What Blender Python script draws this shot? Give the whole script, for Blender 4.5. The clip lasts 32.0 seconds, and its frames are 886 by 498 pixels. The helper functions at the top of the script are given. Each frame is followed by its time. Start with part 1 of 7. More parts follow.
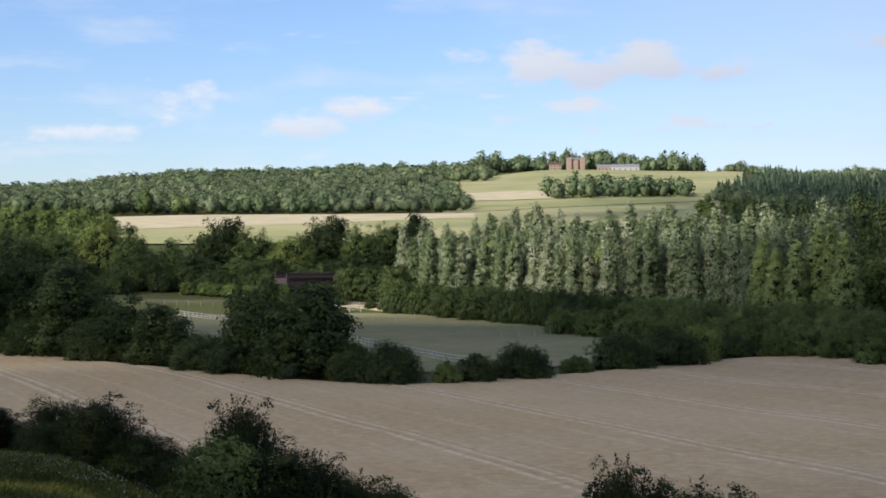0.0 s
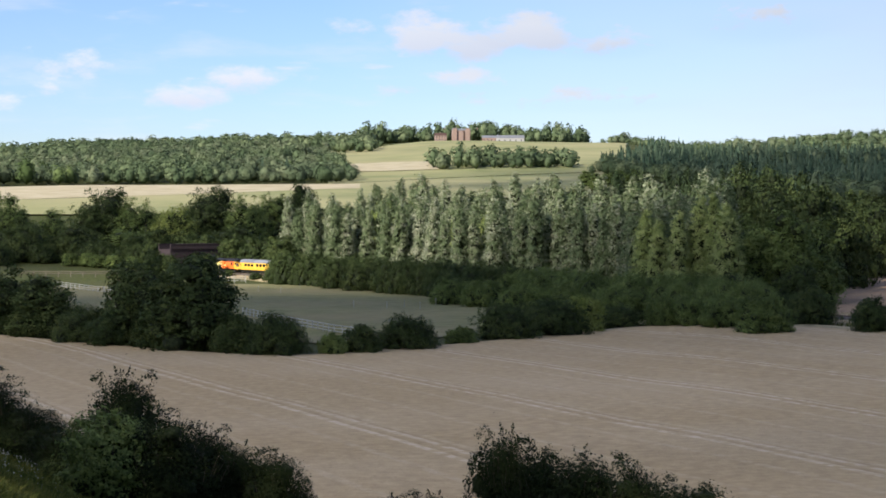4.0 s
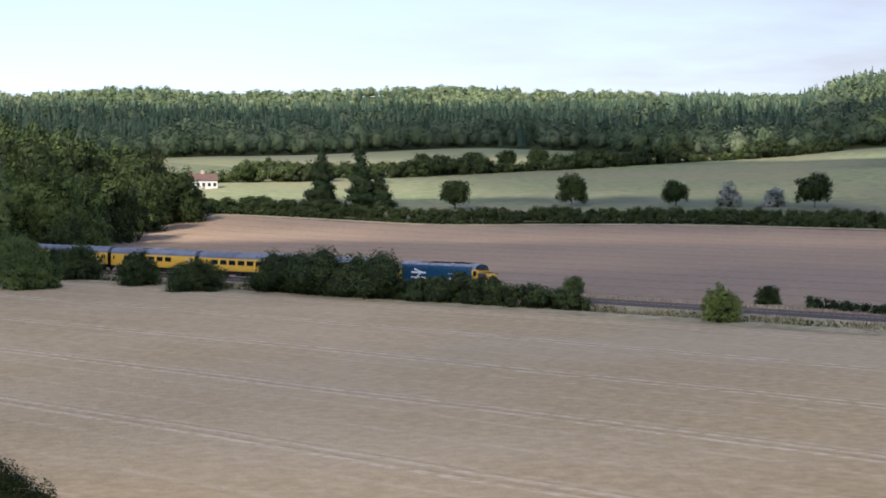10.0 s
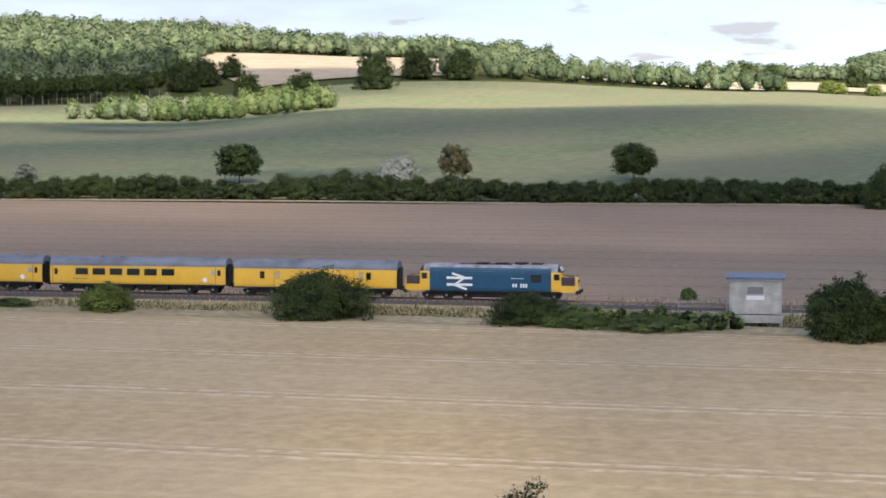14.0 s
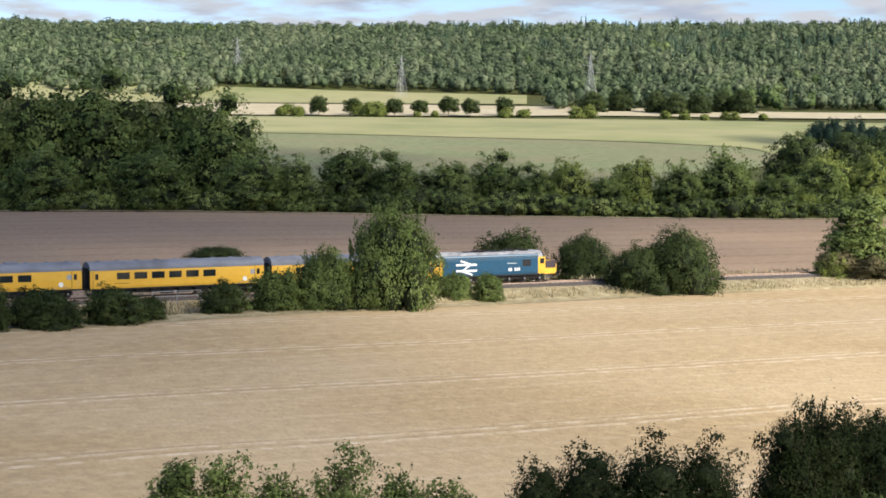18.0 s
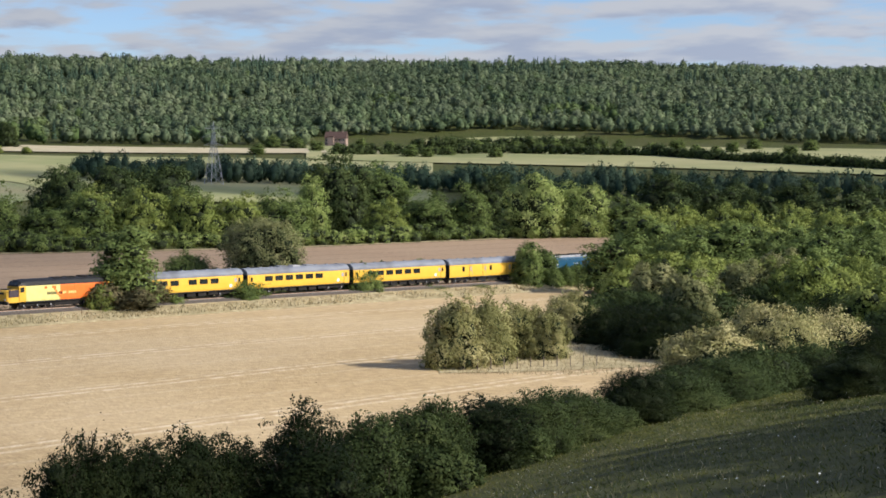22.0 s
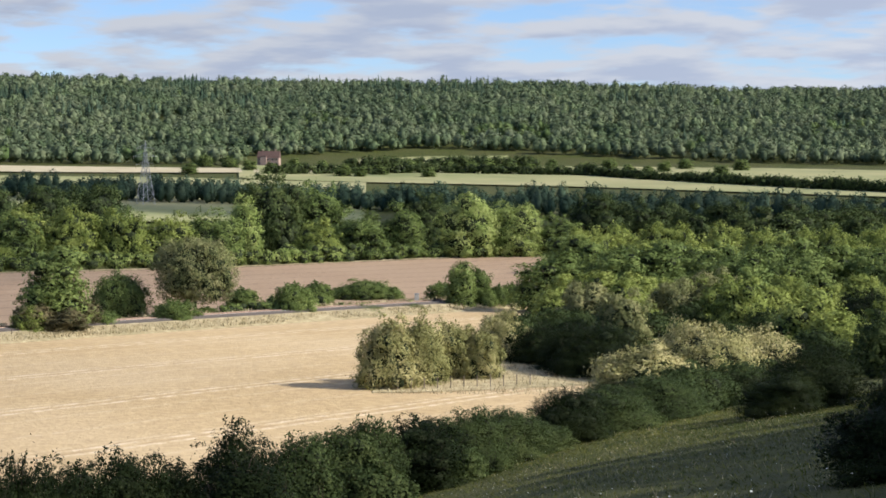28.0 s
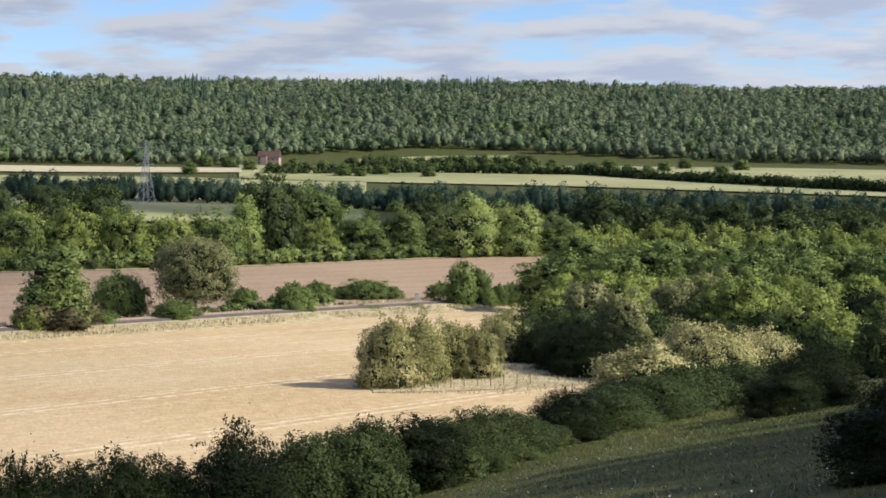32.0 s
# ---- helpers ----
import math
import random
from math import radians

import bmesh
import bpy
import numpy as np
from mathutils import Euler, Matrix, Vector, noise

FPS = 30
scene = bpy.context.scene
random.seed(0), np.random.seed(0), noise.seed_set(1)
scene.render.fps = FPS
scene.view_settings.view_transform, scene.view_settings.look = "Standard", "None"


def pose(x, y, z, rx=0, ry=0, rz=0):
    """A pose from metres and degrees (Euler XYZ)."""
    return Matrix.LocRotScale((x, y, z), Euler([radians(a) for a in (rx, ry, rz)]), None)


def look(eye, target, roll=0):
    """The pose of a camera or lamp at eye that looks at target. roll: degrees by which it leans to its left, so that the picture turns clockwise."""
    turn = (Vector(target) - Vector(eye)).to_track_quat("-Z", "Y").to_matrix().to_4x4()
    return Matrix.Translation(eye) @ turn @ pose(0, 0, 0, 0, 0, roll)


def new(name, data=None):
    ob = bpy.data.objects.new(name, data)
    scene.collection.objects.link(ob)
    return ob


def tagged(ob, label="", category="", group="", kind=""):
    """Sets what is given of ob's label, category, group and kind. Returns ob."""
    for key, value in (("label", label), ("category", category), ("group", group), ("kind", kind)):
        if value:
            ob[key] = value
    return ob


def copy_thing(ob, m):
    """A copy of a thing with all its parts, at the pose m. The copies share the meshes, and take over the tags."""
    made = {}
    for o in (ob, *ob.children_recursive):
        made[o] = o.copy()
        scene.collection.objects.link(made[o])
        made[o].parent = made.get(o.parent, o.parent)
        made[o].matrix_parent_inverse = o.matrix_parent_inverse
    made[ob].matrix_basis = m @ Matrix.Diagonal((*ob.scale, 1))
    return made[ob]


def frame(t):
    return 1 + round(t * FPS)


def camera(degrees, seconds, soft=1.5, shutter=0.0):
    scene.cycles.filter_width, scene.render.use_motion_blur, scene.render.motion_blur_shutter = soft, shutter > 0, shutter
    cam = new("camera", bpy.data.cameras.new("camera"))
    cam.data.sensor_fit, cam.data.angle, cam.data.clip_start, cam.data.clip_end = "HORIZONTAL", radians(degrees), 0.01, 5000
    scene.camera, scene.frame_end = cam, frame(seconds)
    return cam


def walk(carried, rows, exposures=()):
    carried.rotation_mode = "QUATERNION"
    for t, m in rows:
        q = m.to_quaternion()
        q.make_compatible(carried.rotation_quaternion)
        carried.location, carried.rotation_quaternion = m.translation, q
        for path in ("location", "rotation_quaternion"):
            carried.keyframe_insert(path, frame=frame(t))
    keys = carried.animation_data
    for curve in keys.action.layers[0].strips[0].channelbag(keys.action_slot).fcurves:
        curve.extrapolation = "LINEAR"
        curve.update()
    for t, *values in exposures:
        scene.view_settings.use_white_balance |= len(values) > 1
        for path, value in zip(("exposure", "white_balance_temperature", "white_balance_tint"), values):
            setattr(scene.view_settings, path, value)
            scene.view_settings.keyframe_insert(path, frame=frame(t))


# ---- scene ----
from mathutils import kdtree

EYE = 16.2                      # camera height over the rails abreast of it
cam = camera(27.53, 32.0, soft=1.7)
walk(cam, [
    (0.0, pose(0, 0, EYE, 90.005, -0.000, -0.000)),
    (0.5, pose(0, 0, EYE, 90.003, -0.000, -0.000)),
    (1.0, pose(0, 0, EYE, 90.000, 0.000, -0.004)),
    (1.5, pose(0, 0, EYE, 89.978, -0.000, -0.004)),
    (2.0, pose(0, 0, EYE, 89.941, 0.000, -0.014)),
    (2.5, pose(0, 0, EYE, 89.561, -0.000, -0.638)),
    (4.5, pose(0, 0, EYE, 89.006, 0.000, -4.621)),
    (5.0, pose(0, 0, EYE, 88.887, -0.000, -5.768)),
    (5.5, pose(0, 0, EYE, 88.786, 0.000, -7.572)),
    (6.0, pose(0, 0, EYE, 88.689, -0.000, -9.015)),
    (6.5, pose(0, 0, EYE, 88.664, 0.000, -10.051)),
    (7.0, pose(0, 0, EYE, 88.563, -0.000, -11.509)),
    (7.5, pose(0, 0, EYE, 88.396, 0.000, -12.598)),
    (8.0, pose(0, 0, EYE, 88.134, -0.000, -14.282)),
    (8.5, pose(0, 0, EYE, 87.930, 0.000, -17.002)),
    (9.0, pose(0, 0, EYE, 87.806, 0.000, -19.332)),
    (9.5, pose(0, 0, EYE, 87.786, 0.000, -22.786)),
    (10.0, pose(0, 0, EYE, 87.665, 0.000, -26.576)),
    (10.5, pose(0, 0, EYE, 87.439, 0.000, -29.569)),
    (11.0, pose(0, 0, EYE, 87.375, -0.000, -32.560)),
    (11.5, pose(0, 0, EYE, 87.255, -0.000, -36.000)),
    (12.0, pose(0, 0, EYE, 87.058, 0.000, -40.036)),
    (12.5, pose(0, 0, EYE, 86.999, -0.000, -44.344)),
    (13.0, pose(0, 0, EYE, 86.951, -0.000, -49.318)),
    (13.5, pose(0, 0, EYE, 86.813, -0.000, -54.519)),
    (14.0, pose(0, 0, EYE, 86.582, -0.000, -59.653)),
    (14.5, pose(0, 0, EYE, 86.491, 0.000, -64.358)),
    (15.0, pose(0, 0, EYE, 86.479, 0.000, -70.202)),
    (15.5, pose(0, 0, EYE, 86.459, -0.000, -75.858)),
    (17.5, pose(0, 0, EYE, 86.452, -0.000, -96.953)),
    (18.0, pose(0, 0, EYE, 86.471, 0.000, -101.354)),
    (18.5, pose(0, 0, EYE, 86.481, -0.000, -105.976)),
    (19.0, pose(0, 0, EYE, 86.495, -0.000, -109.380)),
    (19.5, pose(0, 0, EYE, 86.724, -0.000, -112.067)),
    (20.0, pose(0, 0, EYE, 87.019, -0.000, -115.606)),
    (20.5, pose(0, 0, EYE, 87.213, -0.000, -118.279)),
    (21.0, pose(0, 0, EYE, 87.482, -0.000, -120.742)),
    (21.5, pose(0, 0, EYE, 87.518, -0.000, -123.082)),
    (22.0, pose(0, 0, EYE, 87.531, -0.000, -124.318)),
    (22.5, pose(0, 0, EYE, 87.563, -0.000, -125.504)),
    (23.0, pose(0, 0, EYE, 87.731, -0.000, -125.920)),
    (23.5, pose(0, 0, EYE, 87.977, -0.000, -126.222)),
    (24.0, pose(0, 0, EYE, 88.170, 0.000, -126.435)),
    (24.5, pose(0, 0, EYE, 88.221, -0.000, -126.449)),
    (25.0, pose(0, 0, EYE, 88.169, -0.000, -126.443)),
    (25.5, pose(0, 0, EYE, 88.165, 0.000, -126.447)),
    (28.0, pose(0, 0, EYE, 88.149, 0.000, -126.435)),
    (32.0, pose(0, 0, EYE, 88.140, 0.000, -126.427)),
], exposures=[(0.0, 0.58, 5900, 13), (6.0, 0.76, 5900, 15), (8.0, 0.90, 5700, 17), (10.0, 1.08, 5850, 16), (12.0, 1.20, 6050, 15), (15.0, 1.26, 6150, 13), (18.5, 0.70, 5900, 12), (20.0, 0.54, 5850, 12), (22.0, 0.46, 5800, 12), (23.5, 0.62, 5800, 12), (25.0, 0.68, 5800, 12), (32.0, 0.68, 5800, 12)])

# ---------------------------------------------------------------- light
SUN_AZ, SUN_EL = 230.0, 33.0    # degrees, clockwise from +y, and up
world = bpy.data.worlds.new("sky")
scene.world = world
world.use_nodes = True


def build_sky():
    nt = world.node_tree
    nt.nodes.clear()
    N, L = nt.nodes.new, nt.links.new
    out, bg = N("ShaderNodeOutputWorld"), N("ShaderNodeBackground")
    sky = N("ShaderNodeTexSky")
    sky.sky_type, sky.sun_disc = "NISHITA", False
    sky.sun_elevation, sky.sun_rotation = radians(SUN_EL), radians(SUN_AZ)
    sky.air_density, sky.dust_density, sky.ozone_density, sky.altitude = 1.0, 0.25, 2.2, 150
    bg.inputs["Strength"].default_value = 0.074
    # fair-weather cloud, flattened towards the horizon
    tc, sep = N("ShaderNodeTexCoord"), N("ShaderNodeSeparateXYZ")
    L(tc.outputs["Generated"], sep.inputs[0])

    def calc(op, *ins):
        n = N("ShaderNodeMath")
        n.operation = op
        for k, v in enumerate(ins):
            if isinstance(v, (int, float)):
                n.inputs[k].default_value = v
            else:
                L(v, n.inputs[k])
        return n.outputs[0]

    # the cloud layer as a level sheet: direction over height
    low = calc("ADD", calc("MAXIMUM", sep.outputs["Z"], 0.0), 0.12)
    sheet, over = N("ShaderNodeCombineXYZ"), N("ShaderNodeMapping")
    L(calc("DIVIDE", sep.outputs["X"], low), sheet.inputs[0])
    L(calc("DIVIDE", sep.outputs["Y"], low), sheet.inputs[1])
    L(sheet.outputs[0], over.inputs["Vector"])      # the same cloud a little further up the sky, for its shaded base
    over.inputs["Scale"].default_value = (0.972, 0.972, 1)
    flat = N("ShaderNodeMapping")
    flat.inputs["Scale"].default_value = (1, 1, 2.2)
    L(tc.outputs["Generated"], flat.inputs["Vector"])

    def grain(scale, detail, vec, rough=0.55):
        n = N("ShaderNodeTexNoise")
        n.inputs["Scale"].default_value, n.inputs["Detail"].default_value = scale, detail
        n.inputs["Roughness"].default_value = rough
        L(vec.outputs[0], n.inputs["Vector"])
        return n.outputs["Fac"]

    def step(v, a, b):
        n = N("ShaderNodeMapRange")
        n.interpolation_type = "SMOOTHSTEP"
        n.inputs["From Min"].default_value, n.inputs["From Max"].default_value = a, b
        L(v, n.inputs["Value"])
        return n.outputs[0]

    # clear in the north, broken in the south-east
    south = calc("ADD", calc("MULTIPLY", sep.outputs["X"], 0.055), calc("MULTIPLY", sep.outputs["Y"], -0.145))
    south = calc("SUBTRACT", south, calc("MULTIPLY", calc("MAXIMUM", sep.outputs["Z"], 0.0), 0.22))     # thinner overhead
    cover = calc("ADD", grain(3.2, 8.0, sheet, 0.52), south)
    above = calc("ADD", grain(3.2, 4.0, over, 0.52), south)
    body_fac = calc("MULTIPLY", step(cover, 0.45, 0.65), 0.96)
    wisps = calc("MULTIPLY", step(grain(2.0, 7.0, sheet, 0.6), 0.48, 0.76), 0.4)
    # a few heaped clouds low in the north: bearing, height, half width, half height in degrees, density
    heap, base = None, None
    for az, el, w, h, dens in ((4.3, 5.85, 2.5, 0.85, 1.0), (6.4, 5.95, 2.2, 0.75, 0.95), (8.6, 5.65, 1.9, 0.55, 0.7), (-4.4, 3.95, 1.4, 0.5, 0.8), (-2.2, 4.4, 1.7, 0.5, 0.7), (3.6, 4.3, 2.2, 0.5, 0.5), (0.6, 6.05, 1.1, 0.35, 0.35), (-11.7, 3.65, 1.8, 0.35, 0.45),
                               (-9.4, 4.95, 0.8, 0.35, 0.35), (-7.7, 4.85, 1.2, 0.4, 0.3), (-8.7, 4.1, 0.5, 0.3, 0.4), (13.6, 6.3, 2.2, 0.7, 0.45), (7.8, 3.8, 3.4, 0.35, 0.4)):
        u = calc("SUBTRACT", calc("MULTIPLY", sep.outputs["X"], math.cos(radians(az))), calc("MULTIPLY", sep.outputs["Y"], math.sin(radians(az))))
        v = calc("SUBTRACT", sep.outputs["Z"], math.sin(radians(el)))
        d = calc("ADD", calc("POWER", calc("ABSOLUTE", calc("DIVIDE", u, math.sin(radians(w)))), 2.0), calc("POWER", calc("ABSOLUTE", calc("DIVIDE", v, math.sin(radians(h)))), 2.0))
        d = calc("ADD", d, calc("MULTIPLY", calc("LESS_THAN", sep.outputs["Y"], 0.0), 99.0))
        one = calc("MULTIPLY", calc("SUBTRACT", 1.25, d), dens)
        heap = one if heap is None else calc("MAXIMUM", heap, one)
        dim = calc("MULTIPLY", step(one, -0.4, 0.7), calc("SUBTRACT", 0.2, calc("DIVIDE", v, math.sin(radians(h)) * 1.3)))
        base = dim if base is None else calc("MAXIMUM", base, dim)
    heap = calc("ADD", heap, calc("MULTIPLY", calc("SUBTRACT", grain(30.0, 9.0, flat, 0.6), 0.52), 4.6))
    thick = step(heap, 0.0, 1.25)
    veil = calc("MULTIPLY", calc("MULTIPLY", calc("MAXIMUM", calc("MULTIPLY", sep.outputs["X"], sep.outputs["Y"]), 0.0), 1.6), calc("ADD", 0.62, calc("MULTIPLY", grain(1.6, 6.0, sheet), 0.76)))     # thin high cloud in the north-east
    fac = calc("MAXIMUM", calc("MAXIMUM", calc("MAXIMUM", body_fac, wisps), calc("MULTIPLY", thick, 0.92)), veil)
    shade = step(above, 0.50, 0.76)
    body = N("ShaderNodeValToRGB")
    body.color_ramp.elements[0].color, body.color_ramp.elements[1].color = (1, 0.985, 0.965, 1), (0.70, 0.75, 0.86, 1)
    L(calc("MAXIMUM", calc("MULTIPLY", calc("MULTIPLY", shade, body_fac), calc("MAXIMUM", calc("SUBTRACT", 1.0, calc("MULTIPLY", veil, 1.5)), 0.0)), calc("MULTIPLY", base, 0.6)), body.inputs[0])
    tone = N("ShaderNodeVectorMath")
    tone.operation = "SCALE"
    L(body.outputs[0], tone.inputs[0])
    L(calc("SUBTRACT", calc("SUBTRACT", calc("SUBTRACT", 7.9, calc("MULTIPLY", sep.outputs["X"], 2.6)), calc("MULTIPLY", veil, 2.0)), calc("MULTIPLY", calc("MAXIMUM", sep.outputs["Z"], 0.0), 3.6)), tone.inputs["Scale"])
    m = N("ShaderNodeMix")
    m.data_type = "RGBA"
    L(fac, m.inputs[0])
    tint = N("ShaderNodeVectorMath")
    tint.operation = "MULTIPLY"
    L(sky.outputs[0], tint.inputs[0])
    tint.inputs[1].default_value = (1.00, 1.06, 1.24)
    L(tint.outputs[0], m.inputs[6])
    L(tone.outputs[0], m.inputs[7])
    L(m.outputs[2], bg.inputs["Color"])
    L(bg.outputs[0], out.inputs["Surface"])


build_sky()
sun_to = Vector((math.sin(radians(SUN_AZ)) * math.cos(radians(SUN_EL)), math.cos(radians(SUN_AZ)) * math.cos(radians(SUN_EL)), math.sin(radians(SUN_EL))))
sun = new("sun", bpy.data.lights.new("sun", "SUN"))
sun.data.energy, sun.data.angle, sun.data.color = 5.0, radians(0.6), (1.0, 0.885, 0.69)
sun.matrix_world = look(sun_to * 900, (0, 0, 0))


# ---------------------------------------------------------------- materials
def cloud_material():
    """Vapour of the unseen shade clouds: lets part of the sun through, ragged at its rim."""
    ma = bpy.data.materials.new("shade_cloud_vapour")
    ma.use_nodes = True
    nt = ma.node_tree
    nt.nodes.clear()
    N, L = nt.nodes.new, nt.links.new
    out, mix, tr, tl = N("ShaderNodeOutputMaterial"), N("ShaderNodeMixShader"), N("ShaderNodeBsdfTransparent"), N("ShaderNodeBsdfTranslucent")
    tl.inputs["Color"].default_value = (0.95, 0.95, 0.95, 1)
    tc, sp, no, ln = N("ShaderNodeTexCoord"), N("ShaderNodeMapping"), N("ShaderNodeTexNoise"), N("ShaderNodeVectorMath")
    ln.operation = "LENGTH"
    sp.inputs["Location"].default_value, sp.inputs["Scale"].default_value = (-1, -1, 0), (2, 2, 0)
    L(tc.outputs["Generated"], sp.inputs["Vector"])
    L(sp.outputs[0], ln.inputs[0])
    no.inputs["Scale"].default_value, no.inputs["Detail"].default_value = 0.008, 4
    L(tc.outputs["Object"], no.inputs["Vector"])
    a = N("ShaderNodeMath")
    a.operation = "MULTIPLY_ADD"
    L(no.outputs["Fac"], a.inputs[0])
    a.inputs[1].default_value = 0.55
    L(ln.outputs["Value"], a.inputs[2])
    mr = N("ShaderNodeMapRange")
    mr.interpolation_type = "SMOOTHSTEP"
    mr.inputs["From Min"].default_value, mr.inputs["From Max"].default_value = 1.25, 0.86
    mr.inputs["To Max"].default_value = 0.71
    L(a.outputs[0], mr.inputs["Value"])
    L(mr.outputs[0], mix.inputs[0])
    L(tr.outputs[0], mix.inputs[1])
    L(tl.outputs[0], mix.inputs[2])
    L(mix.outputs[0], out.inputs["Surface"])
    return ma


def mat(name, stops, scale=1.0, detail=5.0, rough=0.9, bump=0.0, bump_scale=None, metal=0.0, island=0.0, obj=0.0, spec=0.25,
        second=None, translucent=None, stretch=(1, 1, 1), tint=0.0):
    """A material whose colour runs through stops by noise at two scales, with relief, and varied by piece and by thing."""
    ma = bpy.data.materials.new(name)
    ma.use_nodes = True
    nt = ma.node_tree
    nt.nodes.clear()
    N, L = nt.nodes.new, nt.links.new
    out, bs = N("ShaderNodeOutputMaterial"), N("ShaderNodeBsdfPrincipled")
    bs.inputs["Roughness"].default_value, bs.inputs["Metallic"].default_value = rough, metal
    bs.inputs["Specular IOR Level"].default_value = spec
    tc, mp = N("ShaderNodeTexCoord"), N("ShaderNodeMapping")
    mp.inputs["Scale"].default_value = stretch
    L(tc.outputs["Object"], mp.inputs["Vector"])
    no = N("ShaderNodeTexNoise")
    no.inputs["Scale"].default_value, no.inputs["Detail"].default_value = scale, detail
    no.inputs["Roughness"].default_value = 0.6
    L(mp.outputs[0], no.inputs["Vector"])
    fac = no.outputs["Fac"]
    for amount, node, sock in ((island, "ShaderNodeNewGeometry", "Random Per Island"), (obj, "ShaderNodeObjectInfo", "Random"), (tint, "ShaderNodeAttribute", "Fac")):
        if amount:
            r = N(node)
            if node == "ShaderNodeAttribute":
                r.attribute_name = "tint"
            ma_ = N("ShaderNodeMath")
            ma_.operation = "MULTIPLY_ADD"
            L(r.outputs[sock], ma_.inputs[0])
            ma_.inputs[1].default_value = amount
            sub = N("ShaderNodeMath")
            sub.operation = "ADD"
            L(fac, sub.inputs[0])
            sub.inputs[1].default_value = -amount / 2
            L(sub.outputs[0], ma_.inputs[2])
            fac = ma_.outputs[0]
    ra = N("ShaderNodeValToRGB")
    els = ra.color_ramp.elements
    while len(els) < len(stops):
        els.new(0.5)
    for k, c in enumerate(stops):
        els[k].position = 0.3 + 0.4 * k / max(1, len(stops) - 1)
        els[k].color = (*c, 1)
    L(fac, ra.inputs[0])
    col = ra.outputs[0]
    if second:                                   # large soft patches of a second colour
        c2, s2, amt = second
        n2 = N("ShaderNodeTexNoise")
        n2.inputs["Scale"].default_value, n2.inputs["Detail"].default_value = s2, 3
        L(tc.outputs["Object"], n2.inputs["Vector"])
        r2 = N("ShaderNodeMapRange")
        r2.inputs["From Min"].default_value, r2.inputs["From Max"].default_value = 0.4, 0.65
        r2.inputs["To Max"].default_value = amt
        L(n2.outputs["Fac"], r2.inputs["Value"])
        mx = N("ShaderNodeMix")
        mx.data_type = "RGBA"
        L(r2.outputs[0], mx.inputs[0])
        L(col, mx.inputs[6])
        mx.inputs[7].default_value = (*c2, 1)
        col = mx.outputs[2]
    L(col, bs.inputs["Base Color"])
    if bump:
        nb, bu = N("ShaderNodeTexNoise"), N("ShaderNodeBump")
        nb.inputs["Scale"].default_value, nb.inputs["Detail"].default_value = bump_scale or scale * 4, 4
        L(mp.outputs[0], nb.inputs["Vector"])
        bu.inputs["Strength"].default_value, bu.inputs["Distance"].default_value = bump, 1.0 / (bump_scale or scale * 4)
        L(nb.outputs["Fac"], bu.inputs["Height"])
        L(bu.outputs[0], bs.inputs["Normal"])
    sh = bs.outputs[0]
    if translucent:
        tr, ms = N("ShaderNodeBsdfTranslucent"), N("ShaderNodeMixShader")
        L(col, tr.inputs["Color"])
        ms.inputs[0].default_value = translucent
        L(bs.outputs[0], ms.inputs[1])
        L(tr.outputs[0], ms.inputs[2])
        sh = ms.outputs[0]
    L(sh, out.inputs["Surface"])
    return ma


def leafy(name, dark, mid, light, obj=0.16, island=0.20):
    return mat(name, [dark, mid, light], scale=0.35, detail=3, rough=0.65, island=island, obj=obj, spec=0.08, translucent=0.28)


M_LEAF = leafy("broad_leaves", (0.073, 0.102, 0.032), (0.136, 0.184, 0.053), (0.218, 0.272, 0.085))
M_LEAF_DARK = leafy("dark_leaves", (0.030, 0.046, 0.017), (0.058, 0.083, 0.027), (0.101, 0.127, 0.043))
M_LEAF_WARM = leafy("yellowing_leaves", (0.108, 0.140, 0.034), (0.199, 0.244, 0.058), (0.297, 0.334, 0.094))
M_LEAF_LIME = leafy("lime_leaves", (0.144, 0.198, 0.053), (0.240, 0.302, 0.086), (0.348, 0.390, 0.138))
M_LEAF_GOLD = leafy("golden_poplar_leaves", (0.20, 0.25, 0.075), (0.34, 0.40, 0.13), (0.48, 0.51, 0.21))
M_LEAF_SILVER = leafy("poplar_leaves", (0.085, 0.12, 0.055), (0.155, 0.2, 0.095), (0.37, 0.385, 0.27))
M_LEAF_WILLOW = leafy("willow_leaves", (0.125, 0.144, 0.057), (0.217, 0.228, 0.098), (0.318, 0.304, 0.147))
M_LEAF_PALE = leafy("whitebeam_leaves", (0.13, 0.15, 0.11), (0.31, 0.325, 0.28), (0.56, 0.56, 0.51))
M_LEAF_SALLOW = leafy("sallow_leaves", (0.191, 0.197, 0.071), (0.308, 0.296, 0.124), (0.471, 0.427, 0.211))
M_LEAF_RUST = leafy("brownish_leaves", (0.075, 0.070, 0.036), (0.120, 0.108, 0.055), (0.18, 0.155, 0.082))
M_NEEDLE = leafy("conifer_needles", (0.025, 0.044, 0.019), (0.044, 0.066, 0.029), (0.073, 0.097, 0.043))
# hawthorn leaf colour lowered almost to black, the bank's shade included
M_LEAF_HAW_SHADE = leafy("shaded_hawthorn_leaves", (0.009, 0.016, 0.005), (0.019, 0.030, 0.009), (0.041, 0.053, 0.016))
# near-black tone that stands in for the shade inside a crown
M_CORE = mat("inner_foliage_shade", [(0.010, 0.016, 0.006), (0.020, 0.029, 0.010), (0.036, 0.048, 0.017)], scale=2.2, detail=8, rough=0.9, bump=1.0, bump_scale=4.0)
